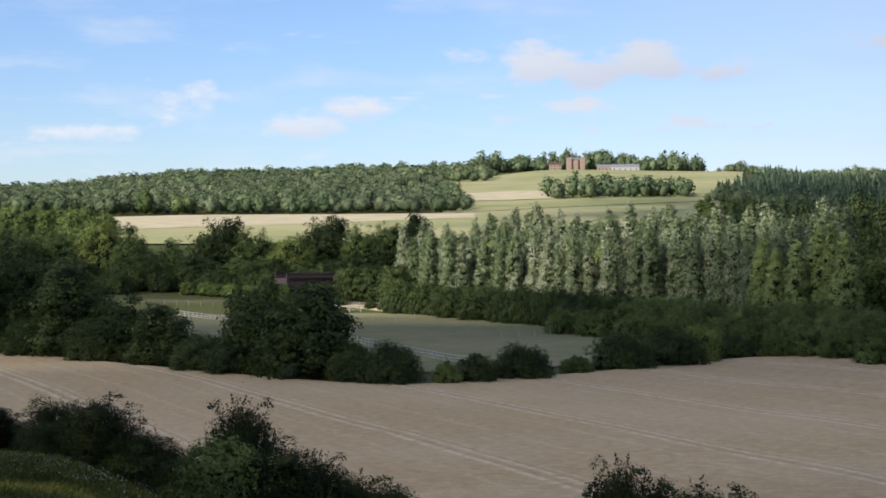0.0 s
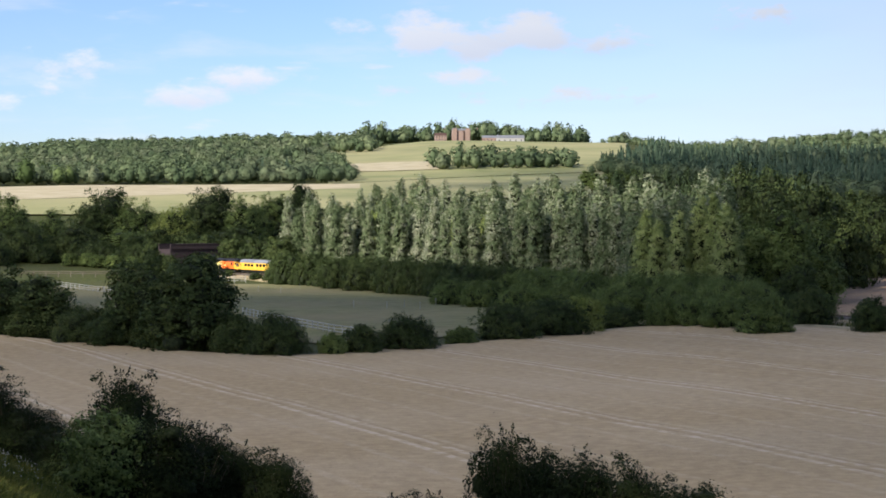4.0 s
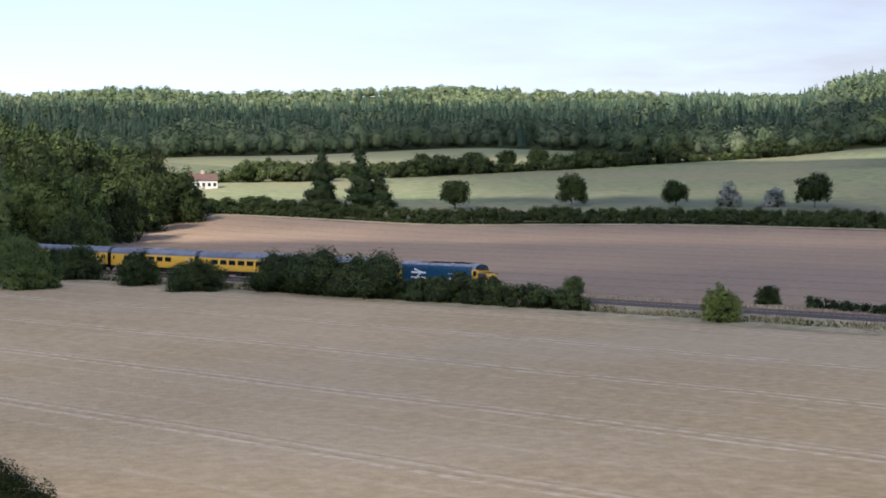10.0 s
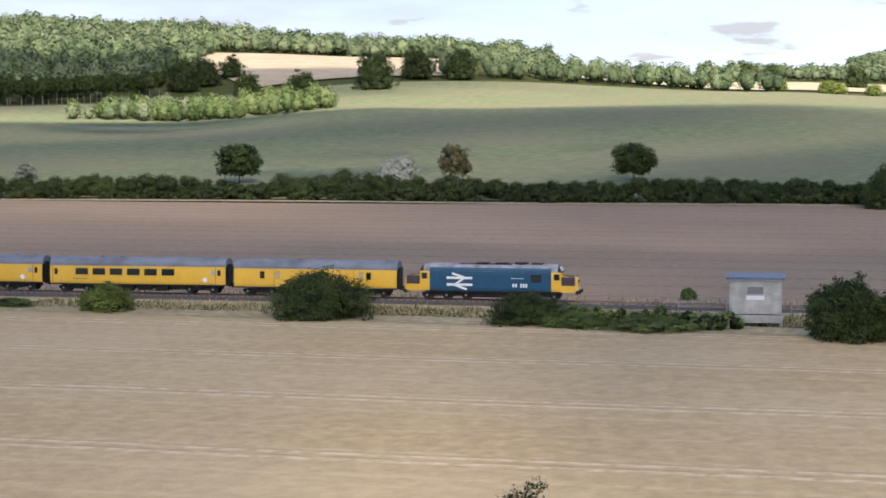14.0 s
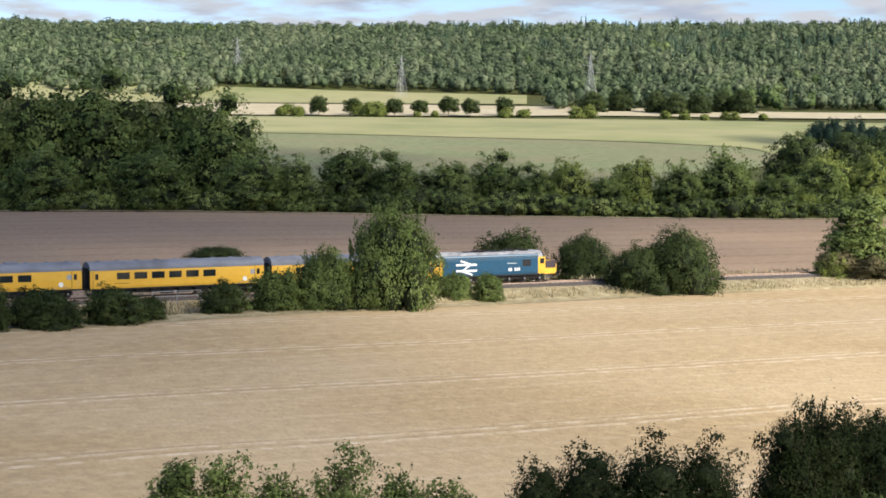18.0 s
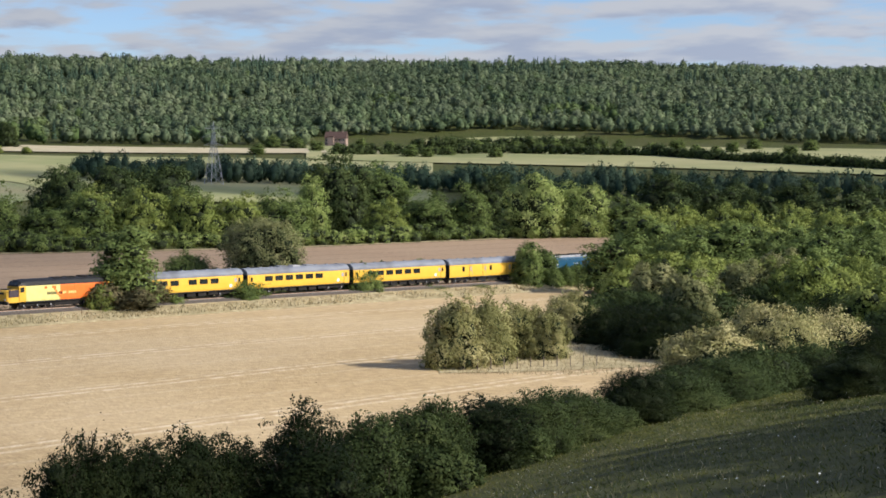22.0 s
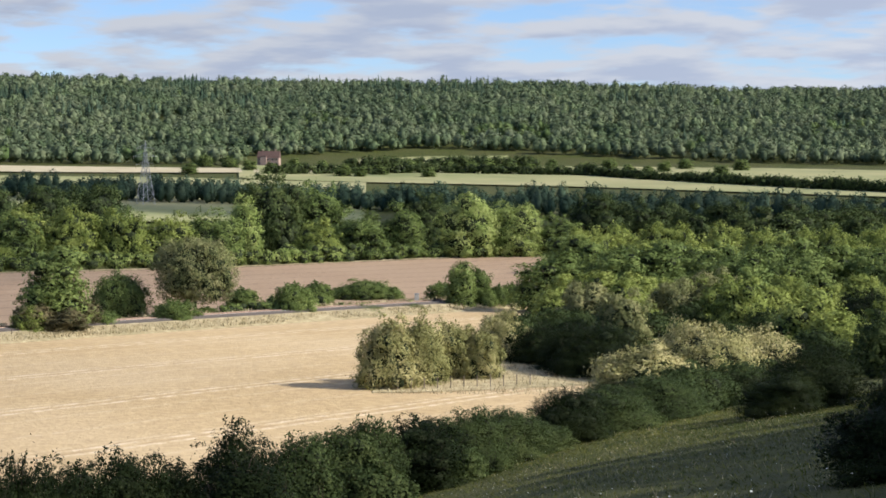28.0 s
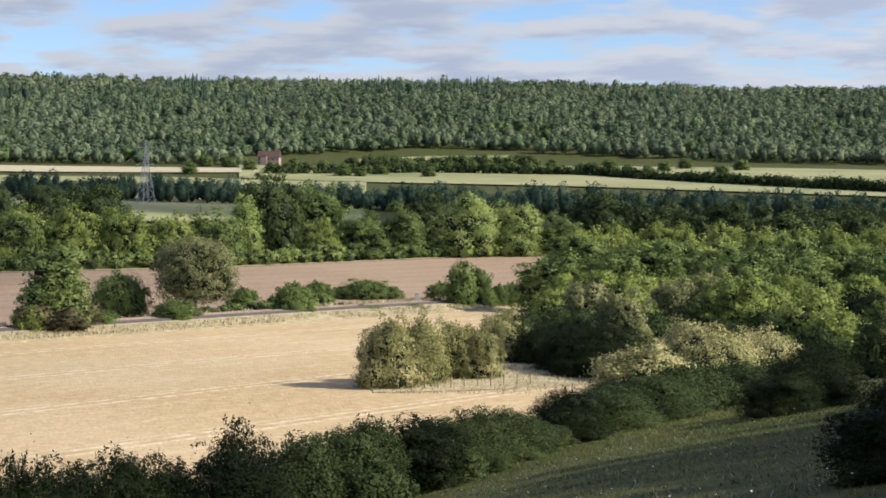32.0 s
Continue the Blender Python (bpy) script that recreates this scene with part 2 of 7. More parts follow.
M_PALE_BARK = mat("pale_bark", [(0.15, 0.145, 0.125), (0.27, 0.26, 0.23)], scale=3, rough=0.9, bump=0.3, stretch=(1, 1, 0.3))
M_BARK = mat("bark", [(0.05, 0.038, 0.027), (0.11, 0.09, 0.068)], scale=6, rough=0.95, bump=0.6, stretch=(1, 1, 0.2))


def far_leafy(name, dark, mid, light):
    """Foliage seen as whole crowns: every tree has its own tint, every spray its own shade."""
    return mat(name, [dark, mid, light], scale=0.05, detail=3, rough=0.85, island=0.12, tint=0.40, spec=0.05, translucent=0.15)


# the next three are greyed and blued: distance haze mixed into the leaf colour
M_FAR_LEAF = far_leafy("hazed_wood_leaves", (0.068, 0.100, 0.052), (0.116, 0.157, 0.080), (0.180, 0.222, 0.116))
M_FAR_PALE = far_leafy("hazed_ash_leaves", (0.079, 0.109, 0.062), (0.120, 0.154, 0.085), (0.174, 0.204, 0.119))
M_FAR_NEEDLE = far_leafy("hazed_conifer_needles", (0.043, 0.073, 0.048), (0.065, 0.100, 0.065), (0.100, 0.138, 0.085))
M_FAR_WARM = far_leafy("far_yellowing_leaves", (0.066, 0.1, 0.036), (0.102, 0.146, 0.054), (0.15, 0.195, 0.075))
M_GROUND = mat("rough_grass", [(0.022, 0.032, 0.004), (0.048, 0.060, 0.008), (0.090, 0.092, 0.015)], scale=0.7, detail=9, bump=0.6, bump_scale=5.0, second=((0.080, 0.072, 0.028), 0.03, 0.4))
M_GREEN_FIELD = mat("green_pasture", [(0.120, 0.145, 0.066), (0.178, 0.200, 0.096), (0.250, 0.255, 0.135)], scale=0.32, detail=10, bump=0.5, bump_scale=1.1, second=((0.225, 0.190, 0.115), 0.016, 0.55), stretch=(1, 0.7, 1))
M_PADDOCK = mat("paddock_grass", [(0.120, 0.125, 0.048), (0.170, 0.170, 0.070), (0.22, 0.205, 0.095)], scale=0.25, detail=9, bump=0.3, bump_scale=2.5, second=((0.24, 0.20, 0.11), 0.03, 0.6))
M_PALE_FIELD = mat("pale_stubble", [(0.355, 0.308, 0.193), (0.432, 0.378, 0.247), (0.480, 0.425, 0.293)], scale=0.06, detail=8, bump=0.2, bump_scale=0.6)
M_TAN_FIELD = mat("tan_stubble", [(0.34, 0.275, 0.185), (0.40, 0.325, 0.225), (0.45, 0.37, 0.26)], scale=0.06, detail=8, bump=0.2, bump_scale=0.6)
M_FAR_GREEN = mat("far_pasture", [(0.167, 0.189, 0.075), (0.238, 0.251, 0.106), (0.308, 0.299, 0.141)], scale=0.02, detail=9, second=((0.370, 0.334, 0.176), 0.006, 0.6))
M_DRY = mat("dry_grass", [(0.26, 0.205, 0.11), (0.40, 0.33, 0.19), (0.54, 0.46, 0.29)], scale=0.8, detail=8, rough=0.9, bump=0.5, bump_scale=3.0, second=((0.15, 0.145, 0.06), 0.12, 0.3))
M_BALLAST = mat("ballast", [(0.055, 0.046, 0.040), (0.10, 0.085, 0.075), (0.16, 0.14, 0.125)], scale=9, detail=4, bump=0.8, bump_scale=14)
M_RAIL = mat("rail_steel", [(0.10, 0.065, 0.045), (0.20, 0.15, 0.12)], scale=3, rough=0.45, metal=0.7)
M_SLEEPER = mat("concrete_sleeper", [(0.17, 0.16, 0.15), (0.26, 0.25, 0.235)], scale=3, bump=0.2)


def row_field(name, base, light, dark, rows_light, rows_dark, fine):
    """A field whose wheel marks run along its length, by the sheet's own coordinates in metres."""
    ma = mat(name, base, scale=0.9, detail=10, bump=0.35, bump_scale=2.6, second=(light, 0.03, 0.22))
    nt = ma.node_tree
    N, L = nt.nodes.new, nt.links.new
    bs = next(n for n in nt.nodes if n.type == "BSDF_PRINCIPLED")
    col = bs.inputs["Base Color"].links[0].from_socket
    uv, sp = N("ShaderNodeUVMap"), N("ShaderNodeSeparateXYZ")
    uv.uv_map = "UVMap"
    L(uv.outputs[0], sp.inputs[0])
    wob = N("ShaderNodeTexNoise")
    wob.inputs["Scale"].default_value, wob.inputs["Detail"].default_value = 0.02, 5
    L(uv.outputs[0], wob.inputs["Vector"])
    for colour, period, width, amount, shift in ((light, *rows_light, 0.0), (light, *rows_light, 1.8), (dark, *rows_dark, 0.7), (dark, *rows_dark, 2.4),
                                                 (light, rows_light[0] / 3, rows_light[1], rows_light[2] * 0.35, 3.0), (dark, *fine, 0.0)):
        a = N("ShaderNodeMath")
        a.operation = "MULTIPLY_ADD"
        L(wob.outputs["Fac"], a.inputs[0])
        a.inputs[1].default_value = 3.0
        L(sp.outputs["Y"], a.inputs[2])
        b = N("ShaderNodeMath")
        b.operation = "ADD"
        L(a.outputs[0], b.inputs[0])
        b.inputs[1].default_value = shift
        c = N("ShaderNodeMath")
        c.operation = "PINGPONG"
        L(b.outputs[0], c.inputs[0])
        c.inputs[1].default_value = period / 2
        d = N("ShaderNodeMapRange")
        d.inputs["From Min"].default_value, d.inputs["From Max"].default_value = width, width * 0.5
        d.inputs["To Max"].default_value = amount
        L(c.outputs[0], d.inputs["Value"])
        br = N("ShaderNodeTexNoise")
        br.inputs["Scale"].default_value, br.inputs["Detail"].default_value = 0.9, 12
        L(uv.outputs[0], br.inputs["Vector"])
        e = N("ShaderNodeMapRange")
        e.inputs["From Min"].default_value, e.inputs["From Max"].default_value = 0.40, 0.60
        L(br.outputs["Fac"], e.inputs["Value"])
        g = N("ShaderNodeMath")
        g.operation = "MULTIPLY"
        L(d.outputs[0], g.inputs[0])
        L(e.outputs[0], g.inputs[1])
        mx = N("ShaderNodeMix")
        mx.data_type = "RGBA"
        L(g.outputs[0], mx.inputs[0])
        L(col, mx.inputs[6])
        mx.inputs[7].default_value = (*colour, 1)
        col = mx.outputs[2]
    L(col, bs.inputs["Base Color"])
    return ma


M_STUBBLE = row_field("barley_stubble", [(0.365, 0.263, 0.137), (0.44, 0.324, 0.170), (0.515, 0.385, 0.209)], (0.64, 0.525, 0.36), (0.29, 0.20, 0.10), (22.0, 0.55, 0.9), (22.0, 0.36, 0.5), (3.1, 0.6, 0.07))
M_PLOUGH = row_field("harrowed_soil", [(0.250, 0.172, 0.108), (0.310, 0.217, 0.138), (0.37, 0.270, 0.175)], (0.42, 0.315, 0.21), (0.17, 0.112, 0.070), (15.0, 0.6, 0.3), (15.0, 1.0, 0.6), (4.0, 0.8, 0.3))


# ---------------------------------------------------------------- helpers of the scene
def polar(az, r):
    return r * math.sin(radians(az)), r * math.cos(radians(az))


def np_mesh(name, verts, faces, material, smooth=False, normals=None):
    """A mesh from an array of points and an array of faces with equally many corners; normals shade leaves as whole masses."""
    me = bpy.data.meshes.new(name)
    verts, faces = np.asarray(verts, np.float32), np.asarray(faces, np.int32)
    k = faces.shape[1]
    me.vertices.add(len(verts))
    me.vertices.foreach_set("co", verts.ravel())
    me.loops.add(faces.size)
    me.loops.foreach_set("vertex_index", faces.ravel())
    me.polygons.add(len(faces))
    me.polygons.foreach_set("loop_start", np.arange(0, faces.size, k, dtype=np.int32))
    if smooth:
        me.polygons.foreach_set("use_smooth", np.ones(len(faces), bool))
    me.update(calc_edges=True)
    if normals is not None:
        me.attributes.new("custom_normal", "FLOAT_VECTOR", "POINT").data.foreach_set("vector", np.asarray(normals, np.float32).ravel())
    me.materials.append(material)
    return me


def unit(v):
    return v / (np.linalg.norm(v, axis=-1, keepdims=True) + 1e-9)


def part(name, bm, material, parent=None, label=""):
    """Links a bmesh, or a ready mesh, as one object under a thing or a part."""
    if isinstance(bm, bmesh.types.BMesh):
        me = bpy.data.meshes.new(name)
        bm.to_mesh(me)
        bm.free()
        me.materials.append(material)
    else:
        me = bm
    ob = new(name, me)
    ob.parent = parent
    if label:
        ob["label"] = label
    return ob


def box(bm, x0, x1, y0, y1, z0, z1, bevel=0.0):
    m = Matrix.Translation(((x0 + x1) / 2, (y0 + y1) / 2, (z0 + z1) / 2)) @ Matrix.Diagonal((x1 - x0, y1 - y0, z1 - z0, 1))
    made = bmesh.ops.create_cube(bm, size=1, matrix=m)["verts"]
    if bevel:
        edges = {e for v in made for e in v.link_edges}
        bmesh.ops.bevel(bm, geom=list(edges), offset=bevel, segments=2, affect="EDGES", profile=0.6)
    return bm


def rod(bm, a, b, r0, r1=None, n=8):
    a, b = Vector(a), Vector(b)
    m = Matrix.Translation((a + b) / 2) @ (b - a).to_track_quat("Z", "Y").to_matrix().to_4x4()
    bmesh.ops.create_cone(bm, cap_ends=True, segments=n, radius1=r0, radius2=r0 if r1 is None else r1, depth=(b - a).length, matrix=m)
    return bm


# ---------------------------------------------------------------- lie of the land
RANGES = np.array([0, 450, 600, 800, 1000, 1250, 1500, 1800, 2200, 2600, 3200, 4600], float)
HILLS = {}


def hill(az, *z):
    """Heights over the valley floor along one bearing, at RANGES from 450 m out."""
    HILLS[az] = (0.0,) + z


hill(-40, 0, 2, 8, 20, 34, 46, 58, 70, 74, 60, 30)
hill(-14, 0, 2, 8, 20, 35, 46, 60, 76, 78, 60, 30)
hill(-7, 0, 2, 8, 20, 37, 50, 72, 98, 96, 70, 30)
hill(0, 0, 3, 10, 22, 37.5, 51, 75, 106, 104, 80, 30)
hill(4, 0, 3, 10, 21, 36.5, 52, 79, 112, 110, 90, 40)
hill(9, 0, 3, 10, 21, 36.5, 52, 77, 109, 108, 100, 40)
hill(13, 1, 4, 11, 21, 34, 54, 74, 84, 118, 122, 60)
hill(17, 1, 8, 16, 24, 37, 54, 72, 84, 130, 128, 60)
hill(20, 1, 10, 18, 25, 38, 54, 72, 84, 122, 130, 60)
hill(27, 1, 9, 19, 27, 42, 58, 72, 86, 132, 140, 80)
hill(31, 1, 9, 19, 27, 42, 58, 74, 88, 124, 136, 80)
hill(37, 1, 8, 20, 30, 48, 64, 78, 92, 118, 124, 80)
hill(40, 1, 8, 21, 32, 62, 86, 92, 104, 112, 110, 70)
hill(45, 1, 8, 22, 34, 76, 104, 100, 90, 90, 90, 60)
hill(51, 1, 9, 22, 36, 74, 99, 94, 80, 70, 60, 40)
hill(58, 1, 10, 29, 44, 72, 84, 82, 66, 60, 50, 40)
hill(70, 1, 12, 32, 43, 50, 66, 76, 90, 96, 70, 40)
hill(74, 1, 12, 30, 40, 47, 62, 80, 112, 116, 90, 50)
hill(77, 1, 11, 27, 37, 44, 60, 104, 152, 158, 120, 60)
hill(90, 1, 8, 16, 24, 35, 50, 96, 146, 152, 120, 60)
hill(105, 0, 5, 13, 23, 34, 52, 96, 146, 150, 120, 60)
hill(126, 0, 3, 8, 16, 28, 43, 92, 142, 146, 120, 60)
hill(140, 0, 3, 8, 16, 28, 42, 86, 130, 136, 110, 60)
hill(170, 0, 4, 10, 20, 30, 42, 80, 110, 116, 90, 60)
hill(250, 6, 12, 20, 28, 36, 42, 50, 60, 60, 50, 30)
hill(320, 0, 2, 8, 20, 34, 46, 58, 70, 74, 60, 30)
HILL_AZ = np.array(sorted(HILLS))
HILL_R = np.linspace(0, 4600, 231)
HILL_Z = np.array([np.interp(HILL_R, RANGES, HILLS[a]) for a in HILL_AZ])
for _ in range(3):                               # round the breaks of slope
    HILL_Z[:, 1:-1] = (HILL_Z[:, :-2] + 2 * HILL_Z[:, 1:-1] + HILL_Z[:, 2:]) / 4
# reach of the bank on which the camera stands, by bearing
FOOT_AZ = np.array([-60, -25, -12, -8, -5, 0, 5, 30, 60, 100, 112, 119, 127, 135, 141, 155, 200, 260, 300], float)
FOOT_R = np.array([280, 235, 186, 138, 117, 106, 96, 84, 78, 74, 82, 95, 128, 165, 200, 280, 420, 420, 260], float)


def rail_x(y):
    q = np.asarray(y, float) / 100
    bend = np.clip(q, -3.4, 9)
    x = 193.83 - 30.077 * bend - 3.053 * bend ** 2 + 0.06455 * bend ** 3
    slope = -30.077 - 6.106 * bend + 0.19365 * bend ** 2
    return x + slope * (q - bend)


def rail_z(y):
    return -0.695 + 0.0048 * np.clip(y, -500, 700)


def land(x, y):
    """Height of the ground."""
    x, y = np.asarray(x, float), np.asarray(y, float)
    r = np.hypot(x, y)
    az = np.degrees(np.arctan2(x, y))
    az = np.where(az < -40, az + 360, az)
    k = np.clip(np.searchsorted(HILL_AZ, az) - 1, 0, len(HILL_AZ) - 2)
    w = np.clip((az - HILL_AZ[k]) / (HILL_AZ[k + 1] - HILL_AZ[k]), 0, 1)
    w = w * w * (3 - 2 * w)
    p = np.clip(r / 20, 0, 229.999)
    i = p.astype(int)
    f = p - i
    z0 = HILL_Z[k, i] * (1 - f) + HILL_Z[k, i + 1] * f
    z1 = HILL_Z[k + 1, i] * (1 - f) + HILL_Z[k + 1, i + 1] * f
    z = z0 * (1 - w) + z1 * w + rail_z(y) - 1.5
    foot = np.interp(np.where(az > 300, az - 360, az), FOOT_AZ, FOOT_R)
    u = np.clip(1 - r / foot, 0, 1)
    rise = u * (0.92 + 0.08 * u) + 0.04 * np.sin(u * 9.0) * u * (1 - u)
    z = z + (14.6 + 2.2 - 0.3) * rise
    return z


def land_z(x, y):
    return float(land(x, y))


def loft(name, near, far, material, lift=0.0, nu=80, nv=12, kind="structure", label="", category="", along=None):
    """A sheet over the land between two lines of (bearing, range), with coordinates in metres along and across."""
    def line(pts):
        xy = np.array([polar(*p) for p in pts])
        s = np.concatenate([[0], np.cumsum(np.hypot(*np.diff(xy, axis=0).T))])
        # smooth the corners
        u = np.linspace(0, s[-1], nu + 1)
        q = np.stack([np.interp(u, s, xy[:, 0]), np.interp(u, s, xy[:, 1])], 1)
        for _ in range(3):
            q[1:-1] = (q[:-2] + 2 * q[1:-1] + q[2:]) / 4
        return q, u
    (a, ua), (b, ub) = line(near), line(far)
    v = np.linspace(0, 1, nv + 1)[:, None, None]
    g = a[None] * (1 - v) + b[None] * v
    z = land(g[..., 0], g[..., 1]) + lift
    verts = np.concatenate([g, z[..., None]], 2).reshape(-1, 3)
    i = (np.arange(nv)[:, None] * (nu + 1) + np.arange(nu)[None]).ravel()
    faces = np.stack([i, i + 1, i + nu + 2, i + nu + 1], 1)
    c = np.cross(verts[faces[0, 1]] - verts[faces[0, 0]], verts[faces[0, 3]] - verts[faces[0, 0]])
    if c[2] < 0:
        faces = faces[:, ::-1]
    me = np_mesh(name, verts, faces, material, True)
    U = g[..., 1].ravel()
    V = ((rail_x(g[..., 1]) - g[..., 0]) * 0.94).ravel()     # rows run beside the railway
    uv = me.uv_layers.new(name="UVMap")
    uv.data.foreach_set("uv", np.stack([U[faces], V[faces]], 2).astype(np.float32).ravel())
    return tagged(new(name, me), label, category, kind=kind)


def build_ground():
    """One sheet to the horizon: rings that widen outwards."""
    rings = np.concatenate([np.arange(0, 200, 4), np.arange(200, 700, 12), np.arange(700, 2700, 30), [2800, 3000, 3300, 3700, 4200, 4800]])
    azs = np.concatenate([np.arange(-30, 150, 0.75), np.arange(150, 330, 6)])
    R, A = np.meshgrid(rings, np.radians(azs), indexing="ij")
    x, y = R * np.sin(A), R * np.cos(A)
    z = land(x, y) - np.interp(R, [0, 60, 150, 1000], [0.0, 0.0, 0.12, 0.5])
    n = len(azs)
    i = (np.arange(len(rings) - 1)[:, None] * n + np.arange(n)[None]).ravel()
    j = (np.arange(len(rings) - 1)[:, None] * n + (np.arange(n)[None] + 1) % n).ravel()
    me = np_mesh("ground", np.stack([x, y, z], 2).reshape(-1, 3), np.stack([i, i + n, j + n, j], 1), M_GROUND, True)
    me.flip_normals()
    tagged(new("ground", me), "rolling grassy valley ground running to wooded hills", "ground", kind="structure")


build_ground()


# ---------------------------------------------------------------- fields
EDGE = [(-30, 420), (-20, 350), (-13.8, 309), (-8, 259), (-4, 236), (-1, 229), (4, 249), (10.2, 293), (14.7, 289), (20, 257), (25, 237), (31, 219), (38, 203), (46, 190), (55.6, 177), (65, 170), (73.5, 167), (84, 168),
        (90, 174), (97, 188), (104, 203), (111, 222), (117, 246), (123, 273), (127, 297), (131, 320)]
FIELD_FOOT = [(-30, 180), (-13.8, 140), (-8, 122), (-1, 102), (10, 88), (31, 80), (46, 77), (60, 74), (73.5, 72), (90, 71), (104, 72), (112, 80), (119, 92), (123, 105), (127, 122), (130, 140), (132, 175), (133, 250), (133.5, 318)]
PLOUGH_FAR = [(15.5, 522), (18.7, 518), (26.4, 481), (35, 489), (46, 466), (63, 449), (73, 452), (83.5, 434), (98, 430), (105, 427), (111, 424), (119.6, 451), (123, 476), (129, 520), (134, 560)]


def rail_range(az):
    """Range of the track along a bearing."""
    ys = np.linspace(820, -420, 2500)
    return float(np.interp(radians(az), np.unwrap(np.arctan2(rail_x(ys), ys)), np.hypot(rail_x(ys), ys)))


loft("stubble_field", FIELD_FOOT, EDGE, M_STUBBLE, 0.10, 200, 60, label="harvested barley field of pale straw stubble with wheel marks", category="field")
loft("ploughed_field", [(a, rail_range(a) + 12) for a in (16, 18.7, 26.4, 35, 46, 63, 73, 83.5, 98, 105, 111, 119.6, 123, 129, 134)], PLOUGH_FAR, M_PLOUGH, 0.08, 160, 40, label="harrowed brown field behind the railway", category="field")
loft("paddock", [(-9, 330), (-6, 300), (-2.6, 262), (-0.4, 250), (3.3, 262), (7, 285)], [(-9, 440), (-6, 450), (-2.6, 452), (-1.7, 452), (3, 422), (7, 385)], M_PADDOCK, 0.08, 40, 16, label="dry grazed paddock behind the hedge", category="field")
HILL_FOOT = [(12, 560), (18.7, 530), (26.4, 495), (35, 503), (46, 480), (63, 463), (73, 466), (83.5, 448), (98, 444), (104, 442)]
loft("green_field", HILL_FOOT, [(12, 985), (18, 985), (23, 700), (28, 735), (33, 815), (36, 850), (41, 968), (47.8, 985), (57, 1045), (63, 1090), (73, 1070), (79, 1050), (88, 1050), (96, 1140), (104, 1120), (116, 1150)], M_GREEN_FIELD, 0.12, 120, 40, label="pale green hillside pasture above the hedge", category="field")
loft("upper_pasture", [(17, 985), (22.5, 712), (28, 750), (33, 828), (35, 850)], [(17, 1000), (22.5, 1010), (28, 1070), (32, 1000), (35, 880)], M_FAR_GREEN, 0.2, 40, 14, label="pale yellow-green pasture below the forest", category="field")
loft("valley_stubble", [(93, 1230), (100, 1240), (106, 1260), (112, 1260), (118, 1300), (123, 1350)], [(93, 1420), (100, 1400), (106, 1370), (112, 1340), (118, 1370), (123, 1405)], M_PALE_FIELD, 0.5, 60, 10, label="bleached stubble field far down the valley", category="field")
loft("valley_pasture", [(93, 950), (100, 930), (106, 900), (111, 860), (113, 720), (118, 720), (124, 760)], [(93, 1210), (100, 1210), (106, 1200), (112, 1200), (118, 1240), (124, 1200)], M_FAR_GREEN, 0.4, 60, 12, label="pale pasture in the far valley", category="field")
loft("far_meadow", [(120, 1240), (126, 1190), (131, 1140), (137, 1060), (143, 990)], [(120, 1430), (126, 1440), (131, 1450), (137, 1420), (143, 1350)], M_FAR_GREEN, 0.5, 40, 10, label="pale meadow between dark belts of trees", category="field")
loft("scarp_pasture", [(84, 1470), (90, 1440), (96, 1425), (104, 1410)], [(84, 1690), (90, 1610), (96, 1570), (104, 1520)], M_FAR_GREEN, 0.5, 30, 8, label="pale pasture below the wooded escarpment", category="field")
loft("high_meadow", [(123.6, 1450), (126, 1440), (128.5, 1450)], [(123.6, 1520), (126, 1540), (128.5, 1545)], M_FAR_GREEN, 0.5, 20, 6, label="small pale meadow at the foot of the woods", category="field")
loft("skyline_stubble", [(64, 1180), (70, 1260), (77, 1330), (84, 1380)], [(64, 1330), (70, 1420), (77, 1520), (84, 1560)], M_PALE_FIELD, 0.5, 40, 8, label="bleached stubble on the skyline", category="field")
loft("hilltop_stubble", [(53.6, 1050), (56, 1080), (60.5, 1110)], [(51.2, 1262), (55, 1300), (60.5, 1290)], M_TAN_FIELD, 0.5, 30, 8, label="pale stubble field below the hilltop wood", category="field")
loft("far_stubble", [(-11, 1090), (-7, 1130), (-1.5, 1190), (1, 1230)], [(-11, 1265), (-7, 1290), (-1.5, 1300), (1, 1310)], M_PALE_FIELD, 0.5, 40, 8, label="bleached stubble field below the far wood", category="field")
loft("far_pasture", [(-12, 960), (-7, 960), (0, 970), (5, 1100), (9.6, 1290)], [(-12, 1085), (-7, 1125), (0, 1302), (3, 1412), (6, 1492), (9.6, 1556)], M_FAR_GREEN, 0.4, 40, 10, label="pale pasture on the far slope", category="field")
loft("ridge_pasture", [(0, 1310), (3, 1420), (6, 1500), (9.4, 1560)], [(0, 2000), (3, 2180), (6, 2210), (9.4, 2230)], M_FAR_GREEN, 0.4, 40, 30, label="pale pasture climbing to the great house", category="field")
loft("ridge_stubble", [(0.2, 1560), (2, 1560), (3.5, 1570)], [(0.2, 1690), (2, 1700), (3.5, 1690)], M_PALE_FIELD, 0.9, 20, 6, label="strip of bleached stubble on the far ridge", category="field")


